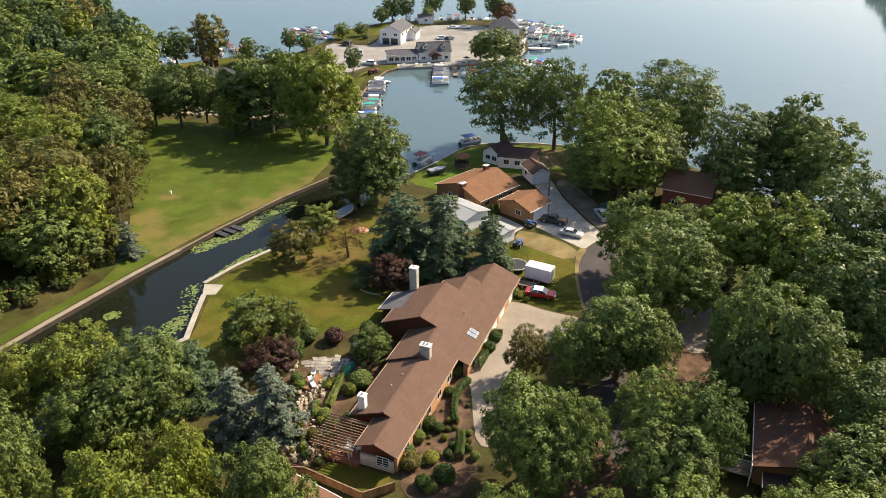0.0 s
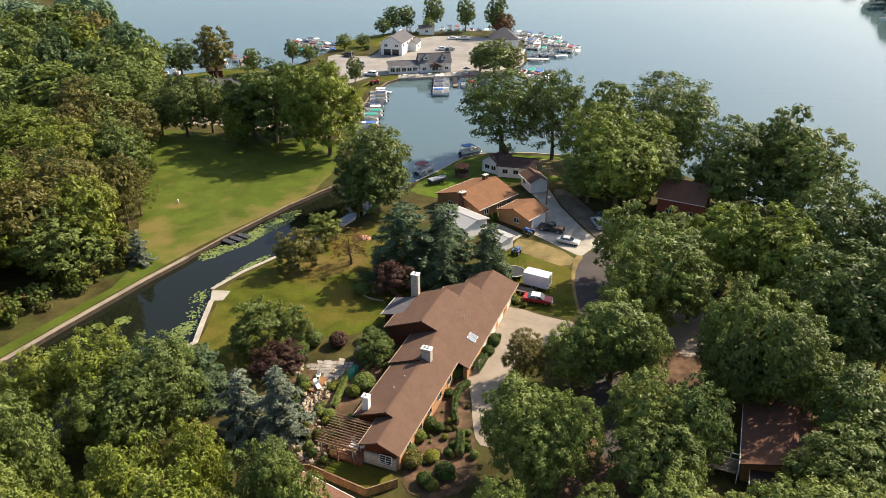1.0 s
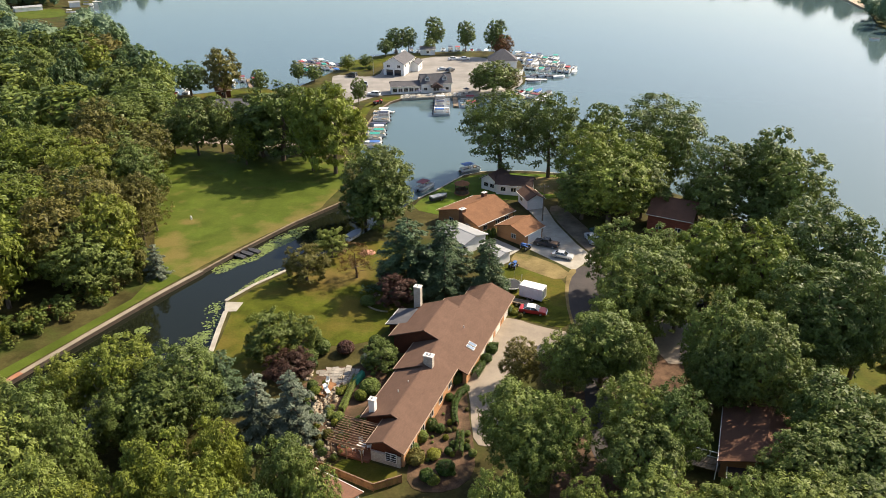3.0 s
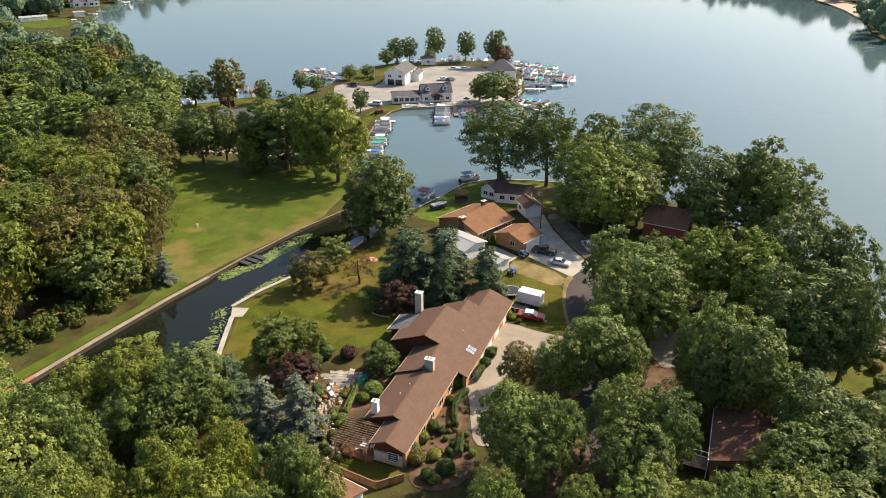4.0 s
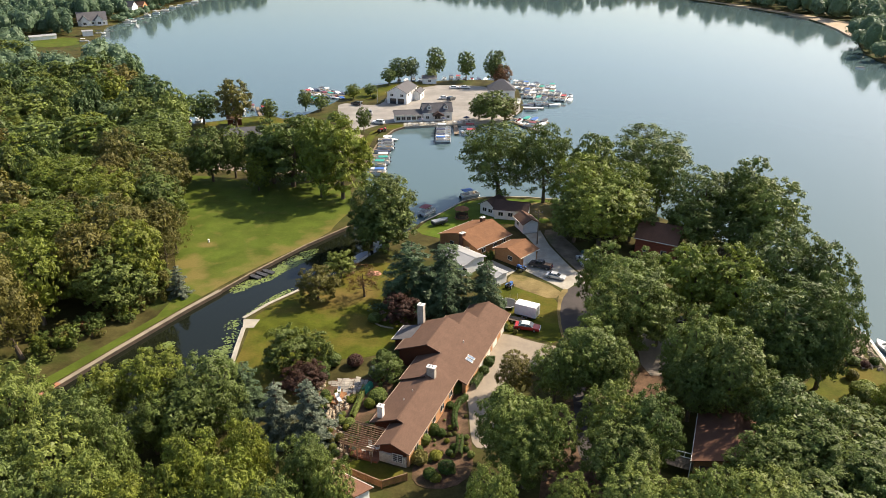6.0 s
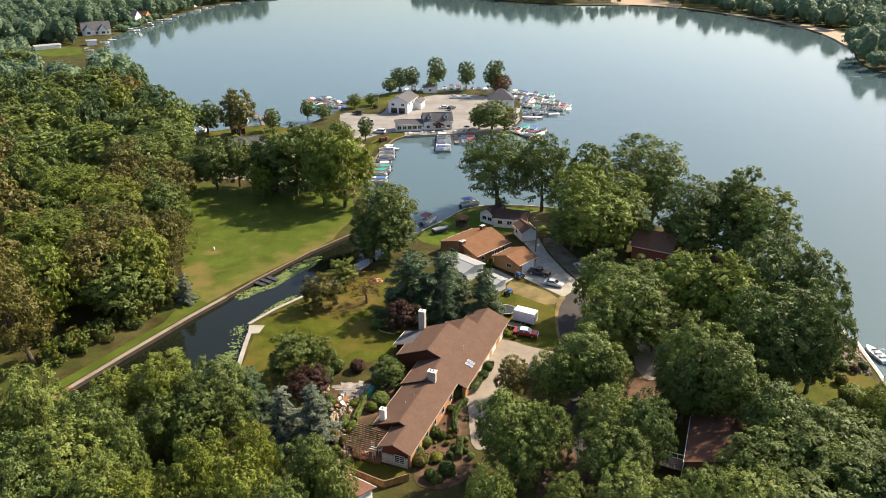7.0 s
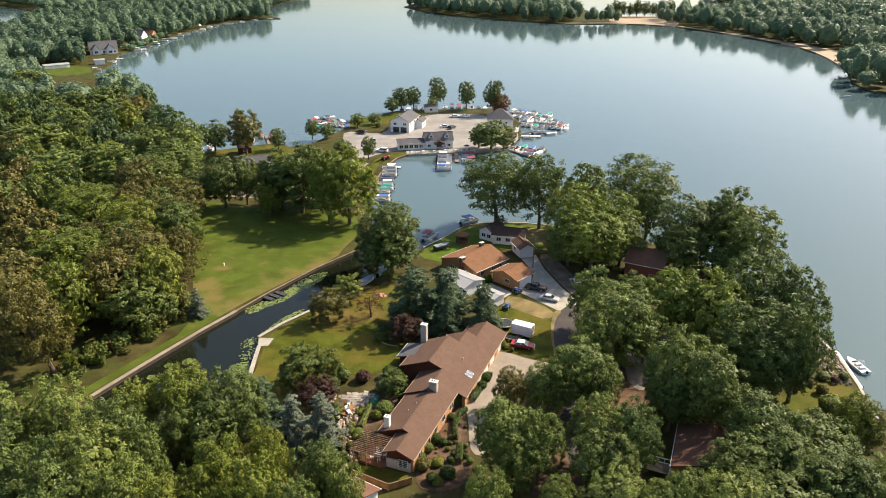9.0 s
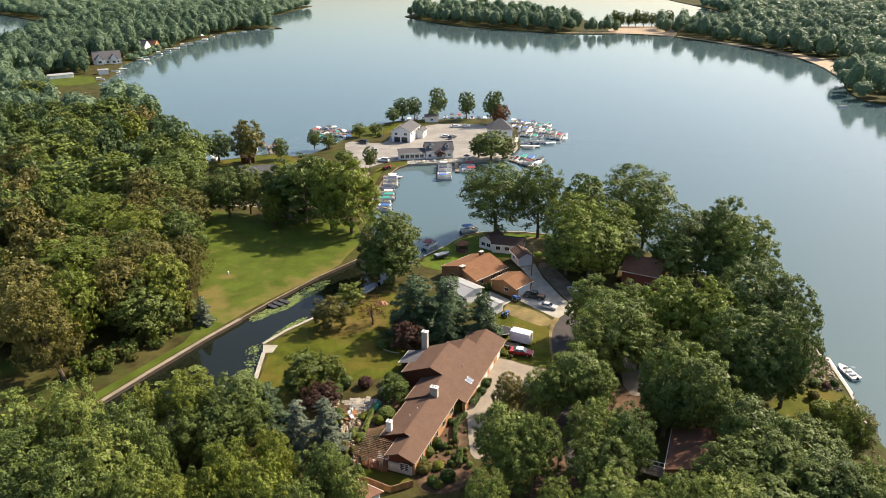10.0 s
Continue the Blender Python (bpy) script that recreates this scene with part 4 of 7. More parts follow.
gable_building("brown_porch", facing_az(36.2, 58.2, 22), 2.6, 5.2, 1.9, 2.5, M_CEDAR, M_DARKSHINGLE, "low porch with a dark shingled roof", over=0.3, category="porch")
gable_building("red_house", facing_az(47.3, 134.5, 118), 9, 8, 4.0, 7.0, M_RUSTWALL, M_REDSHINGLE, "red-stained timber house among the shore trees", windows=win("S", -2, 2) + win("W", 0))
gable_building("red_roofed_house", facing_az(-15.2, 52.9, 121), 6.6, 6.6, 2.8, 4.2, M_WHITE, M_REDSHINGLE, "house with a red-brown shingled roof beyond the fence", windows=win("N", 0))
gable_building("hidden_cottage", facing_az(55.5, 105.6, 70), 7, 5.5, 2.8, 4.4, M_WHITE, M_PALEROOF, "white cottage glimpsed through the wood", windows=win("S", -2, 1.5))
gable_building("wood_cabin", facing_az(-92.5, 170, 70), 8, 6, 2.7, 4.6, M_RUSTWALL, M_SHINGLE, "brown cabin hidden in the wood", windows=win("S", -2, 2))
gable_building("point_cottage", facing_az(-74, 226, 80), 13, 7, 2.7, 4.6, M_CEDAR, M_GREYSHINGLE, "long grey-roofed cottage on the wooded point", windows=win("S", -4, 0, 4))
gable_building("lake_cottage", facing_az(-84, 247, 70), 5, 4, 2.6, 4.2, M_CEDAR, M_SHINGLE, "small brown lakeside cottage under a tree", windows=win("S", 0))
hut = thing("gazebo", pose(1.8, 154.0, 0), "eight-sided garden gazebo with an orange-brown roof", "gazebo")
bm = bmesh.new()
bmesh.ops.create_cone(bm, cap_ends=True, segments=8, radius1=2.0, radius2=0.25, depth=0.75, matrix=Matrix.Translation((0, 0, 2.95)))
part("roof", bm, M_ORANGE, hut)
for k in range(8):
    a = k * math.pi / 4 + math.pi / 8
    part("post", box((1.65 * math.cos(a), 1.65 * math.sin(a), 1.3), (0.13, 0.13, 2.6), k * 45), M_BARK, hut)
bm = bmesh.new()
bmesh.ops.create_cone(bm, cap_ends=True, segments=8, radius1=1.9, radius2=1.9, depth=0.2, matrix=Matrix.Translation((0, 0, 0.1)))
part("floor", bm, M_DECK, hut)
for k in range(7):
    a, b = k * math.pi / 4 + math.pi / 8, (k + 1) * math.pi / 4 + math.pi / 8
    pa, pb = Vector((1.62 * math.cos(a), 1.62 * math.sin(a))), Vector((1.62 * math.cos(b), 1.62 * math.sin(b)))
    part("panel", box((*((pa + pb) / 2), 0.65), ((pa - pb).length, 0.05, 0.9), math.degrees(math.atan2((pb - pa).y, (pb - pa).x))), M_BARK, hut)
stair = thing("balcony", Matrix.Identity(4), "white railed timber deck of the brown house", "deck")
for path in ([(29.6, 63.6), (33.4, 62.0)], [(27.4, 59.3), (25.9, 57.1)], [(29.6, 63.6), (28.6, 61.4)], [(33.4, 62.0), (32.4, 59.8)]):
    a, b = Vector(path[0]), Vector(path[1])
    turn = math.degrees(math.atan2((b - a).y, (b - a).x))
    for z in (1.35, 2.15):
        part("rail", box((*((a + b) / 2), z), ((b - a).length, 0.1, 0.08), turn, 0.01), M_WHITE, stair)
    for k in range(5):
        p = a.lerp(b, k / 4)
        part("post", box((p.x, p.y, 1.1), (0.1, 0.1, 2.2), turn, 0.01), M_WHITE, stair)
for k in range(11):
    part("board", box((30.9 + 0.02 * k, 61.7, 1.22), (3.8, 0.19, 0.05), -23), M_TIMBER, stair) if k == 0 else part("board", box((31.5 - 0.1 * k * 0.9 + 0.45, 62.7 - 0.21 * k, 1.22), (3.9, 0.19, 0.05), -23), M_TIMBER, stair)

# ---- the marina ----
shop = gable_building("white_boathouse", facing_az(-23.2, 289, 14), 15, 8.6, 4.7, 7.3, M_WHITE, M_GREYSHINGLE, "tall white boathouse with a grey gabled roof", windows=[("W", -2.2, 3.7, 1.3, 1.0), ("W", 2.2, 3.7, 1.3, 1.0), ("S", -5, 3.6, 1.2, 1), ("S", 0, 3.6, 1.2, 1), ("S", 5, 3.6, 1.2, 1)], doors=[("W", -1.7, 1.2, 2.8, 2.3, M_GLASS), ("W", 1.7, 1.2, 2.8, 2.3, M_GLASS)], category="building")
gable_building("lean_to", facing_az(-16.6, 293, 12), 7, 3.6, 3.0, 4.2, M_WHITE, M_GREYSHINGLE, "white annexe beside the boathouse", windows=win("S", 0), category="building")
main = gable_building("restaurant", facing_az(-7.6, 257.2, 80), 11.2, 6.6, 3.3, 6.3, M_WHITE, M_GREYSHINGLE, "white lakeside restaurant with a grey roof and two dormers", windows=win("S", -4, 4) + [("S", 0, 1.5, 2.2, 1.6)], category="restaurant")
for x in (-3.2, 3.2):
    dormer = part("dormer", prism(bmesh.new(), [(-0.9, 4.2), (0.9, 4.2), (0.9, 5.4), (0, 6.1), (-0.9, 5.4)], -2.5, -0.6, straight), M_WHITE, main, "white gabled dormer")
    dormer.matrix_basis = Matrix.Translation((x, 0, 0))
    part("roof", prism(bmesh.new(), [(-1.15, 5.28), (0, 6.2), (1.15, 5.28), (1.15, 5.16), (0, 6.08), (-1.15, 5.16)], -2.7, -0.4, straight), M_GREYSHINGLE, dormer)
    window_unit(dormer, (0, -2.52, 4.95), (0.9, 0.8), 0)
porch = part("porch", prism(bmesh.new(), [(-2.2, 2.6), (0, 3.9), (2.2, 2.6), (2.2, 2.45), (-2.2, 2.45)], -6.2, -3.2, straight), M_DARKSHINGLE, main, "dark gabled porch")
for x in (-1.9, 1.9):
    part("post", box((x, -6.0, 1.25), (0.16, 0.16, 2.5)), M_WHITE, porch)
gable_building("restaurant_wing", facing_az(-18.6, 254.6, 80), 10.6, 5.4, 2.8, 4.1, M_WHITE, M_GREYSHINGLE, "low glazed wing of the lakeside restaurant", windows=[("S", a, 1.4, 1.5, 1.3) for a in (-4, -2, 0, 2, 4)], category="restaurant")
gable_building("white_pavilion", facing_az(19, 286, 90), 11, 9, 6.0, 10.0, M_WHITE, M_GREYSHINGLE, "tall white pavilion with a grey pyramid roof", hip=4.8, windows=[("S", a, z, 1.2, 1.1) for a in (-2.4, 0, 2.4) for z in (1.6, 4.4)] + [("E", a, z, 1.2, 1.1) for a in (-2, 1.5) for z in (1.6, 4.4)], category="building")
gable_building("boat_shed", facing_az(-13, 326, 85), 6.5, 4.5, 2.6, 3.8, M_WHITE, M_GREYSHINGLE, "small grey-roofed boat shed on the point", windows=win("S", 0), category="shed")
steps = thing("stairway", pose(26.4, 281, 0), "white outside stairway of the pavilion", "stairs")
for k in range(12):
    part("step", box((0, 2.2 - 0.36 * k, 0.2 + 0.26 * k), (1.4, 0.34, 0.06)), M_WHITE, steps)
for x in (-0.7, 0.7):
    part("handrail", tube(bmesh.new(), [(x, 2.4, 1.1), (x, -2.0, 4.2)], 0.05, 6), M_WHITE, steps)
    part("stringer", tube(bmesh.new(), [(x, 2.4, 0.15), (x, -2.0, 3.1)], 0.09, 4), M_WHITE, steps)

# far houses on the left shore
grand = gable_building("lake_house", facing_az(-277, 540, 62), 20, 14, 3.6, 9.4, M_WHITE, M_GREYSHINGLE, "large white house with grey gables on the far shore", windows=[("S", a, z, 1.6, 1.4) for a in (-7.5, -4, 0, 4, 7.5) for z in (1.7,)])
for x in (-5.5, 4.5):
    bay = part("bay", prism(bmesh.new(), [(-2.6, 0.0), (2.6, 0.0), (2.6, 4.2), (0, 7.2), (-2.6, 4.2)], -8.6, -4.0, straight), M_WHITE, grand, "white gabled bay")
    bay.matrix_basis = Matrix.Translation((x, 0, 0))
    part("roof", prism(bmesh.new(), [(-3.1, 3.9), (0, 7.5), (3.1, 3.9), (3.1, 3.7), (0, 7.3), (-3.1, 3.7)], -9.0, -2.0, straight), M_GREYSHINGLE, bay)
    window_unit(bay, (0, -8.62, 1.8), (2.2, 1.6), 0)
gable_building("lake_house", facing_az(-278, 611, 100), 10, 9, 6, 10.5, M_WHITE, M_GREYSHINGLE, "tall white gabled house on the far shore", windows=[("N", a, z, 1.4, 1.3) for a in (-3, 0, 3) for z in (1.8, 4.6)] + [("W", a, 4.6, 1.4, 1.3) for a in (-2, 2)])
gable_building("lake_house", facing_az(-279, 634, 95), 10, 8, 5, 8.4, M_TANBRICK, M_REDSHINGLE, "tan brick house with a dark roof on the far shore", windows=[("N", a, 1.8, 1.4, 1.3) for a in (-3, 0, 3)])
gable_building("lake_house", facing_az(-279, 760, 100), 9, 8, 7, 10.5, M_WHITE, M_GREYSHINGLE, "white house among trees on the far shore", windows=[("N", a, 4.5, 1.4, 1.3) for a in (-3, 0, 3)])
gable_building("boathouse", facing_az(-253, 482, 60), 6.4, 6, 3.2, 3.7, M_WHITE, M_PALEROOF, "white flat-roofed boathouse at the water", category="boathouse")
gable_building("lake_house", facing_az(-300, 470, 90), 10, 7, 3, 5.5, M_TANBRICK, M_REDSHINGLE, "tan house with a brown roof in the far trees")
gable_building("lake_house", facing_az(-274, 463, 48), 16, 5, 2.4, 3.2, M_WHITE, M_PALEROOF, "low white shed on the far lawn", category="shed")
gable_building("wood_house", facing_az(-165, 268, 80), 10, 8, 3, 5.4, M_TANBRICK, M_REDSHINGLE, "house with an orange roof among the trees")
gable_building("wood_house", facing_az(-149, 262, 70), 9, 6, 3, 5, M_WHITE, M_GREYSHINGLE, "white house hidden among the trees")


# ---- vehicles ----
M_TYRE, M_RIM = M_BLACK, M_METAL
M_LIGHT, M_REAR = paint("headlight_glass", (0.75, 0.76, 0.78), 0.1), paint("red_tail_light", (0.35, 0.02, 0.02), 0.2)


def wheel(parent, x, y, radius, width=0.22):
    bm = bmesh.new()
    bmesh.ops.create_cone(bm, cap_ends=True, segments=18, radius1=radius, radius2=radius, depth=width, matrix=Matrix.Rotation(math.pi / 2, 4, "X"))
    bmesh.ops.bevel(bm, geom=[e for e in bm.edges if len(e.link_faces[0].verts) > 4 or len(e.link_faces[1].verts) > 4], offset=0.04, segments=2, affect="EDGES")
    ob = part("wheel", bm, M_TYRE, parent)
    ob.matrix_basis = Matrix.Translation((x, y, radius))
    bm = bmesh.new()
    bmesh.ops.create_cone(bm, cap_ends=True, segments=12, radius1=radius * 0.62, radius2=radius * 0.62, depth=width + 0.03, matrix=Matrix.Rotation(math.pi / 2, 4, "X"))
    part("rim", bm, M_RIM, ob)


def vehicle(name, m, body_mat, roof_mat, profile, cabin, length, width, radius, axles, label, bed=None):
    """profile: the body's side view (x, z); cabin: (rear, rear top, front top, front) along x, low and high."""
    car = thing(name, m, label, "car", "parked vehicles")
    bm = prism(bmesh.new(), profile, -width / 2, width / 2, straight)
    bmesh.ops.bevel(bm, geom=[e for e in bm.edges], offset=0.06, segments=2, profile=0.6, affect="EDGES")
    part("body", bm, body_mat, car)
    a, b, c, d, low, high = cabin
    w0, w1 = width * 0.46, width * 0.37
    bm = bmesh.new()
    lowv = [bm.verts.new(p) for p in ((a, -w0, low), (d, -w0, low), (d, w0, low), (a, w0, low))]
    topv = [bm.verts.new(p) for p in ((b, -w1, high), (c, -w1, high), (c, w1, high), (b, w1, high))]
    for i in range(4):
        bm.faces.new((lowv[i], lowv[(i + 1) % 4], topv[(i + 1) % 4], topv[i]))
    bm.faces.new(topv)
    bm.faces.new(lowv[::-1])
    bmesh.ops.recalc_face_normals(bm, faces=bm.faces[:])
    part("window_band", bm, M_GLASS, car, "dark car windows")
    part("roof_panel", box(((b + c) / 2, 0, high + 0.015), (c - b + 0.12, 2 * w1 + 0.1, 0.07), 0, 0.025), roof_mat, car)
    for s in (-1, 1):
        for p, q in (((a, s * w0, low), (b, s * w1, high)), ((d, s * w0, low), (c, s * w1, high)), (((a + d) / 2, s * (w0 + 0.005), low), ((b + c) / 2, s * (w1 + 0.005), high))):
            part("pillar", tube(bmesh.new(), [p, q], 0.04, 5), roof_mat, car)
    for x in axles:
        for s in (-1, 1):
            wheel(car, x, s * (width / 2 - 0.1), radius)
    front, rear = max(p[0] for p in profile), min(p[0] for p in profile)
    for s in (-1, 1):
        part("headlight", box((front - 0.03, s * width * 0.36, 0.68), (0.1, 0.34, 0.14), 0, 0.02), M_LIGHT, car)
        part("tail_light", box((rear + 0.03, s * width * 0.38, 0.75), (0.1, 0.24, 0.16), 0, 0.02), M_REAR, car)
    for x in (front, rear):
        part("bumper", box((x, 0, 0.45), (0.16, width * 0.94, 0.2), 0, 0.04), M_RIM if bed is None else M_BLACK, car)
    if bed:
        part("cargo_bed", box((bed[0], 0, bed[2]), (bed[1], width - 0.34, 0.04)), bed[3], car, "open load bed")
    return car


SEDAN = [(-2.3, 0.32), (2.3, 0.32), (2.36, 0.62), (2.2, 0.82), (0.95, 0.96), (-1.4, 1.0), (-2.25, 0.95), (-2.38, 0.6)]
SUV = [(-2.35, 0.36), (2.35, 0.36), (2.4, 0.75), (2.25, 1.02), (1.0, 1.1), (-2.3, 1.12), (-2.4, 0.7)]
TRUCK = [(-2.7, 0.45), (2.7, 0.45), (2.78, 0.85), (2.6, 1.1), (1.3, 1.18), (-2.7, 1.16)]
P_RED, P_SILVER, P_BLACK, P_WHITE, P_GREEN = paint("red_car_paint", (0.40, 0.025, 0.025)), paint("silver_car_paint", (0.62, 0.63, 0.65), 0.25, 0.3), paint("dark_car_paint", (0.03, 0.032, 0.04), 0.2), paint("white_car_paint", (0.78, 0.78, 0.77)), paint("green_car_paint", (0.03, 0.10, 0.09))


def sedan(m, mat, label, roof=None):
    return vehicle("car", m, mat, roof or mat, SEDAN, (-1.75, -1.0, 0.35, 1.1, 0.94, 1.4), 4.7, 1.8, 0.32, (-1.4, 1.4), label)


def suv(m, mat, label):
    return vehicle("car", m, mat, mat, SUV, (-2.2, -1.95, 0.35, 1.05, 1.08, 1.68), 4.8, 1.9, 0.36, (-1.45, 1.45), label)


def pickup(m, mat, label, load):
    return vehicle("pickup_truck", m, mat, mat, TRUCK, (-0.75, -0.55, 0.75, 1.4, 1.15, 1.8), 5.5, 1.95, 0.4, (-1.75, 1.75), label, (-1.75, 1.7, 1.2, load))


def heading(x0, y0, x1, y1, z=0.0):
    """A pose at the middle of two points, x pointing from the first to the second."""
    return pose((x0 + x1) / 2, (y0 + y1) / 2, z, 0, 0, math.degrees(math.atan2(y1 - y0, x1 - x0)))


sedan(heading(11.6, 99.2, 16.0, 98.1, 0.03), P_RED, "classic red coupe with a white top parked on grass", M_CANVAS["white"])
sedan(heading(19.6, 120.8, 23.8, 118.9, 0.06) @ Matrix.Scale(0.9, 4), P_SILVER, "silver sedan parked on the pale drive")
pickup(heading(21.6, 123.9, 16.6, 126.3, 0.06) @ Matrix.Scale(0.92, 4), P_BLACK, "dark pickup truck with planks in its bed", M_SLAT)
suv(pose(28.8, 127.6, 0.0, 0, 0, 100), P_SILVER, "silver estate car parked under trees")
suv(pose(30.6, 130.2, 0.0, 0, 0, 105), P_GREEN, "dark green car in the shade of trees")
sedan(pose(42.2, 101.2, 0.05, 0, 0, 20), P_BLACK, "black car parked under the trees")
sedan(pose(-5.2, 291.2, 0.055, 0, 0, 15), P_WHITE, "white car on the marina parking ground")
suv(pose(-2.2, 289.2, 0.055, 0, 0, 60), P_BLACK, "dark car on the marina parking ground")
sedan(pose(-0.9, 313, 0.055, 0, 0, 10), P_WHITE, "white car at the end of the marina")
sedan(pose(4.0, 313.4, 0.055, 0, 0, 5), P_WHITE, "white car at the end of the marina")
suv(pose(-29.6, 248.6, 0.055, 0, 0, 165), P_WHITE, "white van beside the basin road")
suv(pose(-41.8, 279.2, 0.055, 0, 0, 150), P_BLACK, "dark car at the edge of the parking ground")
pickup(pose(-34.5, 263, 0.055, 0, 0, 100), P_SILVER, "grey pickup truck on the marina road", M_BLACK)
suv(pose(-63, 194, 0.05, 0, 0, 8), P_WHITE, "white car on the dusty road")
sedan(pose(-80, 194, 0.05, 0, 0, 12), P_BLACK, "dark car on the dusty road")
sedan(pose(31, 104, 0.04, 0, 0, 40), P_WHITE, "white car glimpsed through the trees")


def tractor(m, mat, label):
    t = thing("tractor", m, label, "tractor", "parked vehicles")
    part("bonnet", box((0.55, 0, 0.85), (1.1, 0.6, 0.5), 0, 0.1), mat, t)
    part("seat", box((-0.4, 0, 0.95), (0.45, 0.5, 0.2), 0, 0.08), M_BLACK, t)
    part("chassis", box((0.1, 0, 0.5), (1.9, 0.5, 0.2), 0, 0.04), M_BLACK, t)
    for s in (-1, 1):
        part("mudguard", box((-0.45, s * 0.55, 0.92), (0.9, 0.25, 0.06), 0, 0.02), mat, t)
        wheel(t, -0.5, s * 0.55, 0.42, 0.3)
        wheel(t, 0.85, s * 0.5, 0.28, 0.2)
    part("steering_wheel", tube(bmesh.new(), [(0.05, 0, 0.9), (-0.1, 0, 1.25)], 0.03, 6), M_BLACK, t)
    return t


tractor(pose(14.7, 123.6, 0.06, 0, 0, 140), M_CANVAS["blue"], "small blue garden tractor beside the garage")
tractor(pose(11.6, 115.4, 0.03, 0, 0, 60), M_CANVAS["blue"], "small blue mower standing on the grass")
tractor(pose(-27.6, 237.6, 0.05, 0, 0, 40), P_RED, "red tractor beside the boat basin")
tractor(pose(-26.2, 238.8, 0.05, 0, 0, 80), P_RED, "red loader standing on the basin verge")


# box trailer, flat trailer
trailer = thing("box_trailer", heading(12.0, 104.6, 16.3, 102.4, 0.03), "white enclosed box trailer on the side lawn", "trailer", "parked vehicles")
part("body", box((0, 0, 1.7), (4.4, 2.2, 2.2), 0, 0.06), M_GEL, trailer)
part("skirt", box((0, 0, 0.55), (4.2, 2.0, 0.2), 0, 0.03), M_ALU, trailer)
part("door", box((0.9, -1.11, 1.6), (0.8, 0.04, 1.7), 0, 0.01), M_CANVAS["white"], trailer)
for x in (-0.5, 0.35):
    for s in (-1, 1):
        wheel(trailer, x, s * 0.98, 0.34)
part("drawbar", tube(bmesh.new(), [(2.1, 0, 0.55), (3.2, 0, 0.5)], 0.06, 6), M_BLACK, trailer)
flat = thing("flat_trailer", heading(9.8, 102.2, 13.6, 100.9, 0.03), "low rusty flat trailer beside the box trailer", "trailer", "parked vehicles")
for k in range(7):
    part("plank", box((0, -0.66 + 0.22 * k, 0.6), (3.6, 0.2, 0.05)), M_TIMBER, flat)
part("frame", box((0, 0, 0.5), (3.7, 1.6, 0.12), 0, 0.02), M_BLACK, flat)
for s in (-1, 1):
    wheel(flat, -0.3, s * 0.9, 0.3)
part("drawbar", tube(bmesh.new(), [(1.8, 0, 0.5), (3.0, 0, 0.45)], 0.05, 6), M_BLACK, flat)
pool = thing("trampoline", pose(10.6, 107.2, 0.03), "round black trampoline with a pale rim", "trampoline")
bm = bmesh.new()
bmesh.ops.create_cone(bm, cap_ends=True, segments=32, radius1=1.75, radius2=1.75, depth=0.03, matrix=Matrix.Translation((0, 0, 0.85)))
part("mat", bm, M_BLACK, pool)
ring = [(1.9 * math.cos(2 * math.pi * k / 32), 1.9 * math.sin(2 * math.pi * k / 32), 0.88) for k in range(33)]
part("rim", tube(bmesh.new(), ring, 0.1, 6), M_TRIM, pool)
for k in range(6):
    a = k * math.pi / 3
    part("leg", tube(bmesh.new(), [(1.9 * math.cos(a), 1.9 * math.sin(a), 0), (1.9 * math.cos(a), 1.9 * math.sin(a), 0.85)], 0.04, 6), M_METAL, pool)
for k in range(6):
    a = k * math.pi / 3 + 0.2
    part("net_pole", tube(bmesh.new(), [(1.95 * math.cos(a), 1.95 * math.sin(a), 0.85), (1.95 * math.cos(a), 1.95 * math.sin(a), 2.7)], 0.035, 6), M_METAL, pool)
pole = thing("utility_pole", pose(19.6, 137.8, 0), "tall grey timber utility pole beside the drive", "pole")
part("shaft", tube(bmesh.new(), [(0, 0, -0.3), (0, 0, 8.6)], [0.16, 0.11], 10), M_TIMBER, pole)
part("crossarm", box((0, 0, 8.1), (1.8, 0.1, 0.12)), M_TIMBER, pole)
for x in (-0.8, 0.8):
    part("insulator", box((x, 0, 8.25), (0.08, 0.08, 0.18), 0, 0.02), M_TRIM, pole)
flag = thing("marker_post", pose(-58.6, 137.2, 0.03), "short white marker post standing in the field", "post")
part("post", box((0, 0, 0.35), (0.28, 0.28, 0.7), 0, 0.05), M_WHITE, flag)
part("cap", box((0, 0, 0.75), (0.4, 0.4, 0.12), 0, 0.04), M_WHITE, flag)
for x, y in ((-36.6, 253.0), (-33.5, 284.0)):
    lamp = thing("lamp_post", pose(x, y, 0), "thin grey lamp post on the marina ground", "lamp post", "lamp posts")
    part("pole", tube(bmesh.new(), [(0, 0, 0), (0, 0, 7.5)], [0.12, 0.07], 8), M_METAL, lamp)
    part("head", box((0.4, 0, 7.5), (0.9, 0.25, 0.14), 0, 0.03), M_METAL, lamp)


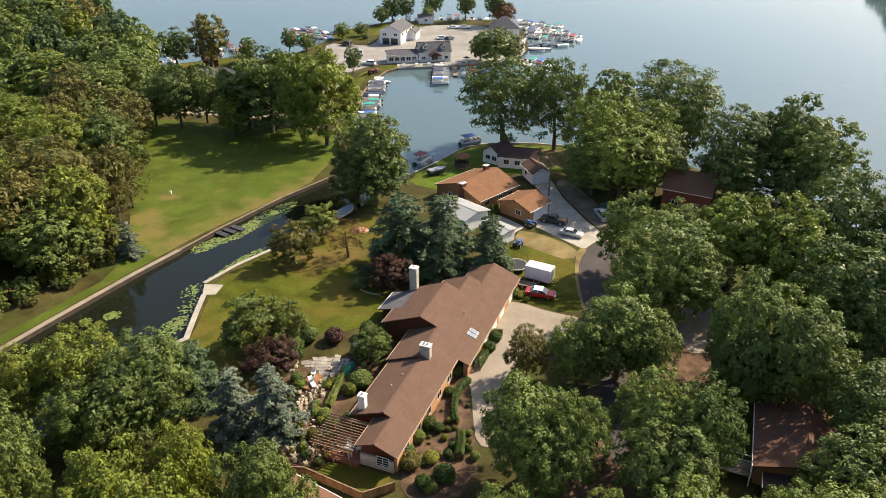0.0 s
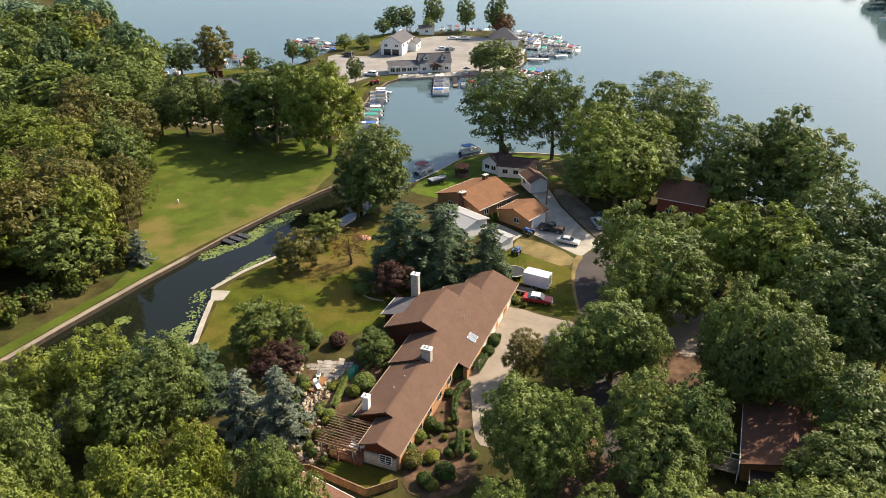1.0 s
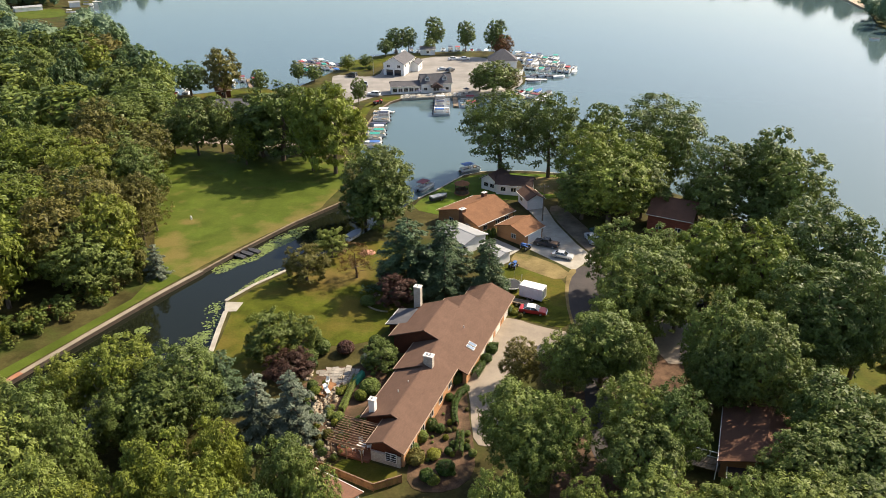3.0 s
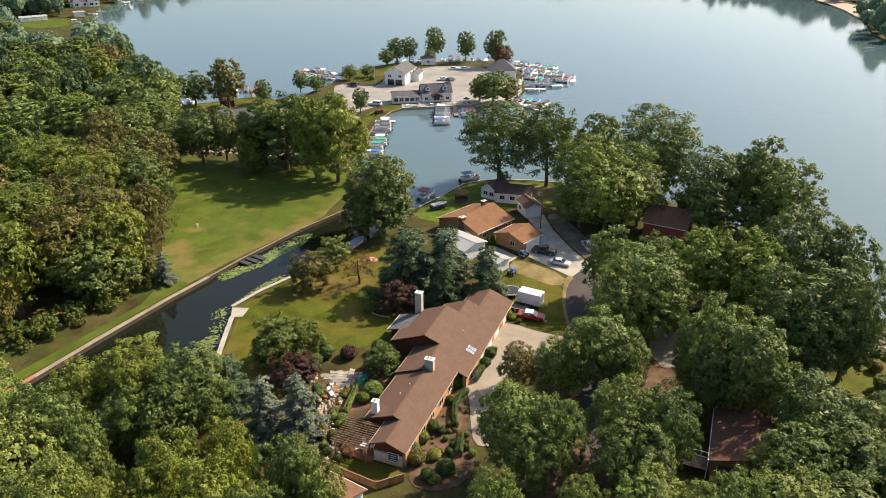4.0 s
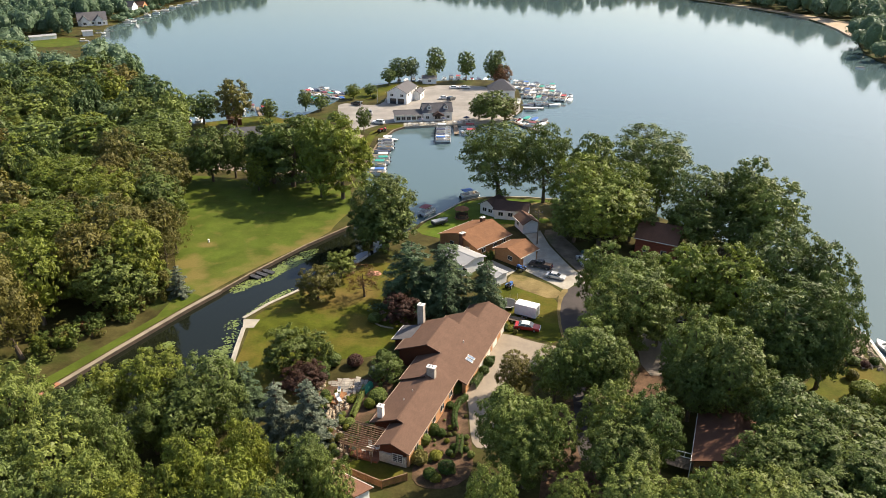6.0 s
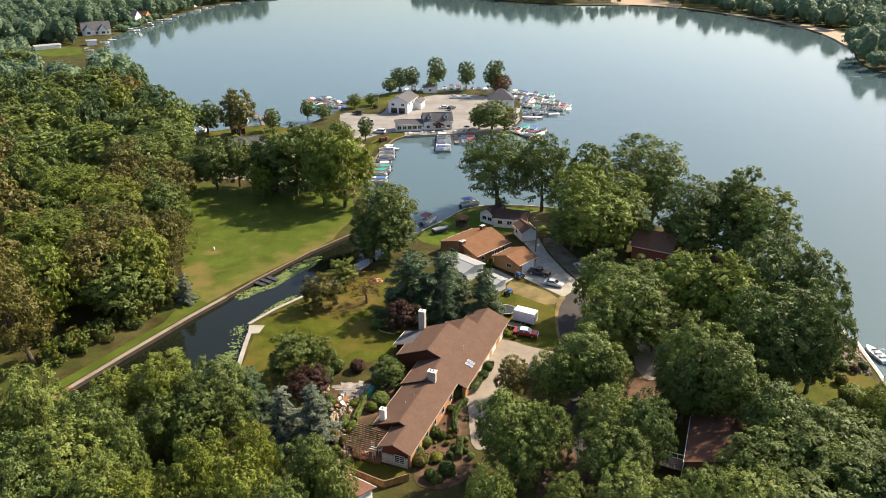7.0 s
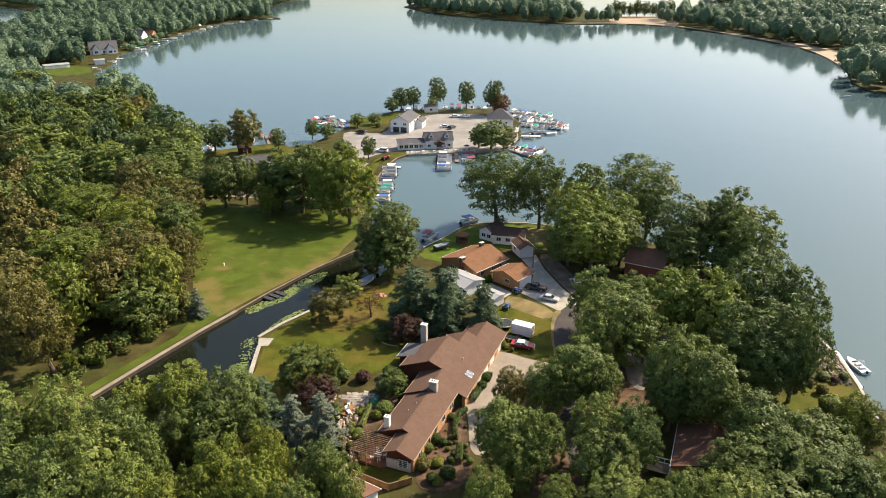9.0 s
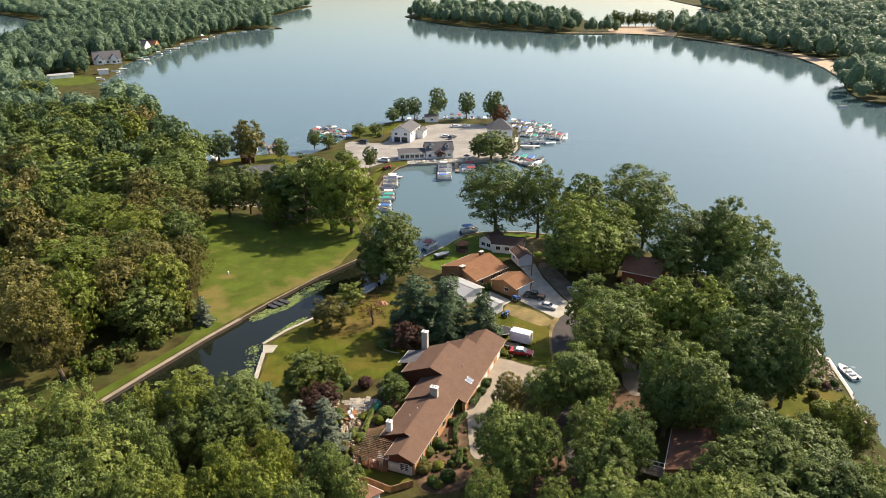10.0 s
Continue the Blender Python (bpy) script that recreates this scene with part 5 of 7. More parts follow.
# ---- boats and docks ----
def hull(bm, length, beam, depth, fine=0.55):
    """An open runabout hull: pointed bow at +x, flat stern."""
    rings = []
    for k in range(9):
        s = k / 8
        half = beam / 2 * (1 - max(0, (s - fine) / (1 - fine)) ** 2.2)
        keel = -depth * 0.45 * (1 - max(0, (s - 0.7) / 0.3) ** 2)
        top = depth * (0.5 + 0.22 * s * s)
        x = (s - 0.5) * length
        rings.append([bm.verts.new(p) for p in ((x, -half, top), (x, -half * 0.86, -depth * 0.1), (x, 0, keel), (x, half * 0.86, -depth * 0.1), (x, half, top))])
    for a, b in zip(rings, rings[1:]):
        for i in range(4):
            bm.faces.new((a[i], a[i + 1], b[i + 1], b[i]))
        bm.faces.new((a[4], a[0], b[0], b[4]))
    bm.faces.new(rings[0][::-1])
    bm.faces.new(rings[-1])
    bmesh.ops.recalc_face_normals(bm, faces=bm.faces[:])
    return bm


def outboard(parent, x):
    ob = part("motor", box((x, 0, 0.5), (0.45, 0.36, 0.6), 0, 0.1), M_BLACK, parent)
    return ob


def runabout(cover, seats, label, name="motorboat"):
    boat = thing(name, Matrix.Identity(4), label, "boat", "moored boats")
    part("hull", hull(bmesh.new(), 5.8, 2.2, 1.0), M_GEL, boat)
    if seats:
        part("cockpit", box((-0.7, 0, 0.53), (2.9, 1.5, 0.06), 0, 0.02), M_CANVAS["grey"], boat)
        part("foredeck", box((1.3, 0, 0.6), (1.0, 1.5, 0.08), 0, 0.03), M_GEL, boat)
        for x in (-1.6, -0.3):
            part("seat", box((x, 0, 0.72), (0.5, 1.3, 0.34), 0, 0.08), cover, boat)
        screen = part("windscreen", box((0.62, 0, 0.86), (0.06, 1.5, 0.42), 0, 0.02), M_GLASS, boat)
        bow = bmesh.new()
        for x in (-0.9, -0.5):
            tube(bow, [(x, -0.85, 0.6), (x, -0.8, 1.7), (x, 0, 1.85), (x, 0.8, 1.7), (x, 0.85, 0.6)], 0.035, 5)
        part("arch", bow, M_METAL, boat)
    else:
        bm = hull(bmesh.new(), 5.6, 2.15, 0.5)
        ob = part("cover", bm, cover, boat)
        ob.matrix_basis = Matrix.Translation((0, 0, 0.5))
    outboard(boat, -3.0)
    return hide_spare(boat)


def pontoon(canopy, label):
    boat = thing("pontoon_boat", Matrix.Identity(4), label, "boat", "moored boats")
    for s in (-1, 1):
        bm = tube(bmesh.new(), [(-3.0, s * 0.85, 0), (2.4, s * 0.85, 0), (3.1, s * 0.85, 0.15)], [0.32, 0.32, 0.1], 10)
        part("float", bm, M_ALU, boat)
    part("deck", box((0, 0, 0.4), (6.0, 2.4, 0.1), 0, 0.02), M_CANVAS["grey"], boat)
    rails = bmesh.new()
    for y in (-1.17, 1.17):
        block(rails, (0.1, y, 0.78), (5.4, 0.05, 0.62), 0, 0.015)
    for x in (-2.6, 2.8):
        block(rails, (x, 0, 0.78), (0.05, 2.3, 0.62), 0, 0.015)
    part("side_panel", rails, M_GEL, boat)
    for x, y, sx, sy in ((-2.2, 0, 0.6, 1.9), (2.2, -0.75, 1.0, 0.6), (2.2, 0.75, 1.0, 0.6), (-0.6, -0.8, 1.4, 0.55)):
        part("seat", box((x, y, 0.65), (sx, sy, 0.42), 0, 0.08), M_CANVAS["tan"], boat)
    part("console", box((0.5, 0.75, 0.85), (0.5, 0.55, 0.8), 0, 0.08), M_GEL, boat)
    top = part("canopy", box((-0.7, 0, 2.25), (3.2, 2.3, 0.12), 0, 0.05), canopy, boat)
    for x in (-1.9, 0.5):
        for y in (-1.05, 1.05):
            part("support", tube(bmesh.new(), [(x, y, 0.45), (x * 0.9 - 0.1, y, 2.22)], 0.03, 5), M_METAL, top)
    outboard(boat, -3.2)
    return hide_spare(boat)


BOATS = [pontoon(M_CANVAS[c], f"pontoon boat with a {c} canopy moored at a dock") for c in ("navy", "white", "teal", "red", "black", "blue", "maroon")]
BOATS += [runabout(M_CANVAS[c], False, f"white motorboat under a {c} cover") for c in ("navy", "black", "blue", "white", "teal")]
BOATS += [runabout(M_CANVAS[c], True, f"open white motorboat with {c} seats") for c in ("white", "red", "tan")]
WATER = -0.7


def moor(which, x, y, turn, scale=0.94):
    return copy_thing(BOATS[which % len(BOATS)], pose(x, y, WATER + 0.12, 0, 0, turn) @ Matrix.Diagonal((scale, scale, scale, 1)))


def dock(a, b, width, label, mat=None, posts=True):
    a, b = Vector(a), Vector(b)
    turn = math.degrees(math.atan2((b - a).y, (b - a).x))
    ob = thing("dock", pose(*((a + b) / 2), 0, 0, 0, turn), label, "dock", "docks")
    n = max(3, int((b - a).length / 0.9))
    long = (b - a).length
    for k in range(n):
        part("plank", box((-long / 2 + (k + 0.5) * long / n, 0, -0.2), (long / n - 0.04, width, 0.07)), mat or M_TRIM, ob)
    for s in (-1, 1):
        part("beam", box((0, s * (width / 2 - 0.1), -0.3), (long, 0.1, 0.14)), M_TIMBER, ob)
    for k in range(max(2, int(long / 3))):
        for s in (-1, 1):
            part("dock_post", tube(bmesh.new(), [(-long / 2 + 0.2 + k * (long - 0.4) / max(1, int(long / 3) - 1), s * width / 2, -2.3), (-long / 2 + 0.2 + k * (long - 0.4) / max(1, int(long / 3) - 1), s * width / 2, 0.2)], 0.08, 6), M_TIMBER, ob)
    return ob


# the basin's left bank
for k, (y, which) in enumerate(((226, 1), (221.6, 0), (217.4, 4), (213.4, 7), (206, 1), (202, 2), (198, 2), (194.2, 10), (190, 5))):
    moor(which, -24.6 + (k % 3) * 0.4, y, 180 + (k * 5 % 7) - 3)
for y in (223.8, 215.4, 209.6, 204, 196):
    dock((-28.2, y), (-22.0, y), 0.8, "narrow grey finger dock of the basin", M_TIMBER)
dock((-27.0, 231), (-20.6, 227.8), 1.4, "white floating dock on the basin", M_WHITE)
# before the restaurant
for y, which in ((243.4, 1), (239.6, 4), (236.2, 0), (232.6, 10), (229.2, 0), (226, 5)):
    moor(which, -4.6, y, 2)
dock((-0.2, 248.6), (0.3, 235.5), 1.8, "long timber dock before the restaurant", M_TIMBER)
moor(3, 4.6, 243.4, 184), moor(13, 4.4, 239.6, 182), moor(3, 4.8, 236, 186)
# right side docks
dock((25, 323), (45, 315), 1.6, "long timber dock of the outer marina", M_TIMBER)
dock((27.5, 305), (50, 296), 1.6, "long timber dock of the outer marina", M_TIMBER)
dock((26.5, 277.5), (36.5, 277), 2.0, "broad white dock of the outer marina", M_TRIM)
dock((22.6, 259.0), (36.0, 252.5), 1.4, "timber dock by the sea wall", M_TIMBER)
dock((21.4, 254.6), (30.6, 241.0), 1.4, "timber dock by the sea wall", M_TIMBER)
for k in range(8):
    x = 28.5 + 2.35 * k
    moor((1, 4, 5, 10, 0, 8, 12, 2)[k], x, 325.4 - 3.2 * k * 0.31, 70 + k % 3), moor((10, 4, 8, 0, 12, 2, 7, 1)[k], x - 1, 316.6 - 1.0 * k, 250 - k % 4)
for k in range(8):
    x = 31.0 + 2.6 * k
    moor((5, 10, 4, 1, 2, 0, 8, 12)[k], x + 1.5, 307.2 - 1.1 * k, 70), moor((0, 1, 11, 7, 8, 4, 3, 10)[k], x, 299.0 - 1.1 * k, 252)
for k in range(4):
    moor((8, 4, 8, 10)[k], 33 + 2.9 * k, 284.0 - 0.6 * k, 20 + 4 * (k % 3))
for k, (x, y, turn, which) in enumerate(((30, 281, 10, 7), (31, 273.5, 5, 8), (24.8, 256.4, 60, 13), (28, 259.5, 62, 11), (31, 258, 62, 9), (34.5, 255.6, 62, 8), (26, 250.6, 150, 12), (28.2, 247, 150, 6), (30.6, 243.4, 150, 12), (33, 250, 55, 10))):
    moor(which, x, y, turn)
# far side and left docks
for k in range(9):
    moor((12, 0, 3, 8, 13, 7, 10, 3, 12)[k], -6 + 3.4 * k, 338.4 - 0.3 * k, 85 + 5 * (k % 3))
for k in range(6):
    moor((8, 10, 0, 12, 1, 7)[k], -28 + 3.4 * k, 333.0 + 0.5 * k, 95 - 6 * (k % 2))
dock((-48, 297), (-70, 308), 1.4, "timber dock on the lake side", M_TIMBER)
dock((-53, 280), (-68, 288), 1.4, "timber dock on the lake side", M_TIMBER)
for k in range(7):
    moor(k * 3 + 7, -51 - 2.7 * k, 303 + 1.35 * k, 118), moor(k * 4 + 9, -50 - 2.7 * k, 293.5 + 1.3 * k, -62)
for k in range(4):
    moor(k * 2 + 7, -57 - 2.8 * k, 290 + 1.3 * k, 118)
dock((-77, 259), (-83, 276), 1.4, "timber dock by the wooded point", M_TIMBER)
for x, y, turn, which in ((-79, 271, 110, 3), (-84.5, 273.5, 105, 6), (-77, 265.5, 110, 8), (-86.5, 266, 100, 1), (-103, 251, 95, 13), (-107, 254, 95, 9), (-99.5, 253, 95, 1)):
    moor(which, x, y, turn)
# neighbours' boats
moor(6, -7.4, 158.6, 58, 0.95)
moor(5, 4.0, 171.4, 30, 0.95)
moor(14, -50.4, 65.2, 35, 0.85)
moor(12, 78.0, 93.8, 100, 0.95)
dock((75.8, 99.1), (74.0, 85.8), 2.2, "white landing stage along the shore", M_WHITE)
for x, y in ((-43.4, 120.4), (-42.2, 121.6), (-41.0, 122.8)):
    raft = thing("rowing_boat", pose(x, y, WATER + 0.1, 0, 0, 152), "small dark rowing boat tied to the canal wall", "boat", "moored boats")
    part("hull", hull(bmesh.new(), 3.2, 1.15, 0.6), M_CANVAS["black"], raft)
    part("thwart", box((0, 0, 0.33), (0.25, 0.95, 0.05)), M_BLACK, raft)
covered = thing("covered_boat", pose(-3.6, 149.6, 0.55, 0, 0, 35), "boat on a trailer under a grey cover", "boat")
part("hull", hull(bmesh.new(), 4.6, 1.9, 0.9), M_CANVAS["black"], covered)
part("cover", hull(bmesh.new(), 4.4, 1.8, 0.5), M_CANVAS["grey"], covered).matrix_basis = Matrix.Translation((0, 0, 0.5))
for s in (-1, 1):
    w = wheel(covered, 0, s * 0.9, 0.3)
for ob in covered.children:
    if ob.name.startswith("wheel"):
        ob.location.z = -0.25
canoe = thing("covered_boat", pose(-21.0, 128.4, 0.45, 0, 0, 60), "boat under a blue-grey cover by the canal", "boat")
part("hull", hull(bmesh.new(), 5.0, 2.0, 0.9), M_GEL, canoe)
part("cover", hull(bmesh.new(), 4.8, 1.9, 0.5), M_CANVAS["grey"], canoe).matrix_basis = Matrix.Translation((0, 0, 0.45))
moor(8, 215, 372, 185, 0.9), moor(1, -243, 456, 20, 1.0)
# far docks of the left shore
for k, (x, y) in enumerate(((-255, 490), (-258, 510), (-262, 560), (-264, 580), (-266, 640), (-267, 672), (-265, 715), (-262, 745), (-258, 790), (-246, 838), (-228, 848))):
    dock((x - 2, y), (x + 9, y + 1.5), 1.6, "small pale dock on the far shore", M_TRIM)
    if k % 2 == 0:
        moor(k, x + 5, y + 4, 8, 1.1)

# boats strung along the far shore
rng = random.Random(31)
for k in range(14):
    y = 560 + 21 * k
    x = -262 - 4 * math.sin((y - 560) / 90) + (max(0, y - 780) * 0.45)
    moor(rng.choice((1, 10, 12, 7, 0)), x + 3.5, y, rng.uniform(-20, 20), 1.0)
# tables and parasols on the restaurant quay
for k in range(6):
    x, y = -17.5 + 4.3 * k, 247.0 + 0.78 * k
    garden_table(pose(x, y, 0.12), M_TRIM, "small pale table on the restaurant quay")
    for s in (-1, 1):
        garden_chair(pose(x + 0.9 * s, y, 0.12, 0, 0, -90 * s), M_BLACK, "dark chair on the restaurant quay")
    if k % 2:
        shade = thing("parasol", pose(x, y, 0.12), "open dark canvas parasol on the restaurant quay", "parasol", "parasols on the quay")
        part("pole", tube(bmesh.new(), [(0, 0, 0), (0, 0, 2.4)], 0.03, 6), M_METAL, shade)
        bm = bmesh.new()
        bmesh.ops.create_cone(bm, cap_ends=True, segments=8, radius1=1.3, radius2=0.08, depth=0.5, matrix=Matrix.Translation((0, 0, 2.3)))
        part("canopy", bm, M_CANVAS["navy"], shade)
rail = thing("railing", Matrix.Identity(4), "white railing along the restaurant quay", "railing")
for k in range(20):
    x, y = -19.0 + 1.1 * k, 245.0 + 0.2 * k
    part("post", box((x, y, 0.6), (0.08, 0.08, 0.96), 10), M_WHITE, rail)
part("top_rail", box((-8.5, 246.9, 1.08), (21.4, 0.1, 0.07), 10.3), M_WHITE, rail)
part("middle_rail", box((-8.5, 246.9, 0.65), (21.4, 0.05, 0.05), 10.3), M_WHITE, rail)

# lily pads on the canal
rng = random.Random(9)
verts, faces = [], []
for cx, cy, rx, ry, n in ((-40.2, 121.8, 1.6, 4.6, 260), (-36.0, 129.0, 1.8, 6.0, 320), (-44.5, 116.4, 1.4, 3.0, 130), (-36.6, 110.6, 1.0, 4.6, 150), (-39.4, 104.6, 1.0, 2.6, 90), (-42.0, 100.4, 1.4, 2.0, 40), (-41.3, 90.6, 1.6, 2.4, 110), (-52.0, 93.0, 1.0, 1.0, 50), (-55.4, 91.5, 0.8, 0.7, 24), (-57.0, 87.4, 0.8, 0.8, 20), (-58.5, 82.5, 2.4, 2.0, 110), (-41, 96, 1.6, 2.0, 40)):
    for _ in range(int(n * 2.2)):
        a, r = rng.uniform(0, 6.28), 1.25 * rng.random() ** 0.7
        u, v = rx * r * math.cos(a), ry * r * math.sin(a)
        x, y = cx + u * 0.87 + v * 0.5, cy - u * 0.5 + v * 0.87
        size, z, first = rng.uniform(0.09, 0.23), WATER + 0.012 + rng.uniform(0, 0.02), len(verts)
        for k in range(7):
            b = a + 0.35 + 5.6 * k / 6
            verts.append((x + size * math.cos(b), y + size * math.sin(b), z + rng.uniform(0, 0.02)))
        verts.append((x, y, z))
        faces += [(first + 7, first + k, first + k + 1) for k in range(6)]
tagged(mesh_part("lily_pads", verts, faces, material("lily_pad", (0.16, 0.20, 0.05), rough=0.4, vary=0.25, size=1.5, fine=0.1, by_island=0.3)), "floating green lily pads along the canal walls", "water plants", kind="stuff")

# flagstones of the terrace and the landing
def flagstones(parent, outline, size, high, mat, seed):
    """Uneven stones with open joints, laid inside an outline."""
    gen = random.Random(seed)
    xs, ys = [p[0] for p in outline], [p[1] for p in outline]

    def inside(x, y):
        hit = False
        for (ax, ay), (bx, by) in zip(outline, outline[1:] + outline[:1]):
            if (ay > y) != (by > y) and x < (bx - ax) * (y - ay) / (by - ay) + ax:
                hit = not hit
        return hit

    nx, ny = int((max(xs) - min(xs)) / size) + 1, int((max(ys) - min(ys)) / size) + 1
    knots = {(i, j): (min(xs) + (i + gen.uniform(-0.28, 0.28)) * size, min(ys) + (j + gen.uniform(-0.28, 0.28)) * size) for i in range(nx + 1) for j in range(ny + 1)}
    for i in range(nx):
        for j in range(ny):
            ring = [knots[i, j], knots[i + 1, j], knots[i + 1, j + 1], knots[i, j + 1]]
            cx, cy = sum(p[0] for p in ring) / 4, sum(p[1] for p in ring) / 4
            if inside(cx, cy):
                part("flagstone", plate([(cx + (x - cx) * 0.9, cy + (y - cy) * 0.9) for x, y in ring], 0.0, high + gen.uniform(-0.015, 0.02)), mat, parent)


M_FLAG = material("flagstone", (0.27, 0.24, 0.20), size=1.0, fine=0.1, vary=0.2, by_object=0.22)
flagstones(patio, TERRACE, 0.75, 0.09, M_FLAG, 8)

# ---- trees ----
def leaf_cloud(centres, outward, size, rng, droop=0.3, slim=0.62):
    """Many small folded leaf sprays: one at each centre, facing roughly outward."""
    n = len(centres)
    facing = outward + rng.normal(0, 0.30, (n, 3)) + np.array([0, 0, 0.25])
    facing /= np.linalg.norm(facing, axis=1, keepdims=True)
    along = np.cross(facing, rng.normal(0, 1, (n, 3)))
    along[:, 2] -= droop
    along -= facing * np.sum(along * facing, axis=1, keepdims=True)
    along /= np.linalg.norm(along, axis=1, keepdims=True)
    across = np.cross(facing, along)
    long = size * rng.uniform(0.6, 1.35, (n, 1))
    wide = long * slim * rng.uniform(0.7, 1.2, (n, 1))
    fold = facing * long * 0.22
    verts = np.stack([centres - along * long * 0.5 + across * wide * 0.35 - fold, centres + along * long * 0.6, centres - along * long * 0.35 - across * wide * 0.6], axis=1)
    verts = verts.reshape(-1, 3)
    faces = np.arange(n * 3).reshape(-1, 3)
    return verts.tolist(), faces.tolist()


def broad_crown(rng, height, radius, lobes, leaves, low=0.32, pear=0.0, per=70):
    """Lobes of a broad crown, and points with directions over their shells."""
    mid, half = height * (1 + low) / 2, height * (1 - low) / 2
    balls = []
    for k in range(lobes):
        turn = k * 2.39996 + rng.uniform(-0.3, 0.3)
        up = -0.8 + 1.65 * (k + 0.5) / lobes
        out = math.sqrt(max(0.0, 1 - up * up)) * rng.uniform(0.55, 0.9) * (1 - pear * up)
        size = rng.uniform(0.26, 0.47) * radius
        balls.append((np.array([out * radius * math.cos(turn), out * radius * math.sin(turn), mid + up * (half - size * 0.7)]), size))
    balls.append((np.array([0, 0, mid + half * 0.15]), radius * 0.55))
    # twig clusters sit on the lobes, leaf sprays on the clusters
    clusters = max(14, leaves // per)
    area = np.array([b[1] ** 2 for b in balls])
    pick = rng.choice(len(balls), clusters, p=area / area.sum())
    heart, size = np.array([b[0] for b in balls])[pick], np.array([b[1] for b in balls])[pick][:, None]
    way = rng.normal(0, 1, (clusters, 3)) + np.array([0, 0, 0.2])
    way /= np.linalg.norm(way, axis=1, keepdims=True)
    twig = heart + way * size * rng.uniform(0.6, 1.1, (clusters, 1))
    fill = rng.uniform(0, 1, clusters) < 0.13
    round_way = rng.normal(0, 1, (clusters, 3))
    round_way /= np.linalg.norm(round_way, axis=1, keepdims=True)
    shell = round_way * rng.uniform(0.55, 0.92, (clusters, 1)) * np.array([radius, radius, half])
    shell[:, :2] *= (1 - pear * round_way[:, 2:3])
    twig[fill] = shell[fill] + np.array([0, 0, mid])
    way[fill] = round_way[fill]
    gauge = (twig - np.array([0, 0, mid])) / np.array([radius, radius, half])
    over = np.linalg.norm(gauge, axis=1, keepdims=True)
    twig = np.where(over > 1.1, np.array([0, 0, mid]) + gauge / over * 1.1 * np.array([radius, radius, half]), twig)
    reach = radius * rng.uniform(0.08, 0.165, clusters)
    which = rng.choice(clusters, leaves, p=reach ** 2 / np.sum(reach ** 2))
    off = rng.normal(0, 1, (leaves, 3))
    off /= np.linalg.norm(off, axis=1, keepdims=True)
    spot = twig[which] + off * (reach[which] * rng.uniform(0.35, 1.1, leaves))[:, None] * np.array([1.15, 1.15, 0.7])
    return balls, spot, way[which] * 0.85 + off * 0.45


def trunk_mesh(rng, height, radius, balls, stout):
    bm = bmesh.new()
    fork = height * 0.34
    bend = rng.uniform(-0.03, 0.03, 2) * height
    tube(bm, [(0, 0, -0.3), (bend[0] * 0.3, bend[1] * 0.3, fork * 0.5), (bend[0], bend[1], fork), (bend[0] * 1.2, bend[1] * 1.2, height * 0.72)],
         [stout * 1.35, stout, stout * 0.85, stout * 0.25], 9)
    for heart, size in balls[: 8]:
        start = Vector((bend[0], bend[1], fork * rng.uniform(0.8, 1.5)))
        end = Vector(heart)
        tube(bm, [start, start.lerp(end, 0.5) + Vector((0, 0, -0.04 * height)), end], [stout * 0.45, stout * 0.28, stout * 0.08], 6)
    return bm


def broad_tree(seed, height, radius, lobes, leaves, size, low=0.3, pear=0.0, per=70):
    rng = np.random.default_rng(seed)
    tree = new("broadleaf_tree")
    balls, points, way = broad_crown(rng, height, radius, lobes, leaves, low, pear, per)
    part("trunk", trunk_mesh(rng, height, radius, balls, 0.022 * height), M_BARK, tree)
    verts, faces = leaf_cloud(points, way, size, rng)
    mesh_part("crown", verts, faces, LEAF["d"], tree)
    return hide_spare(tree)


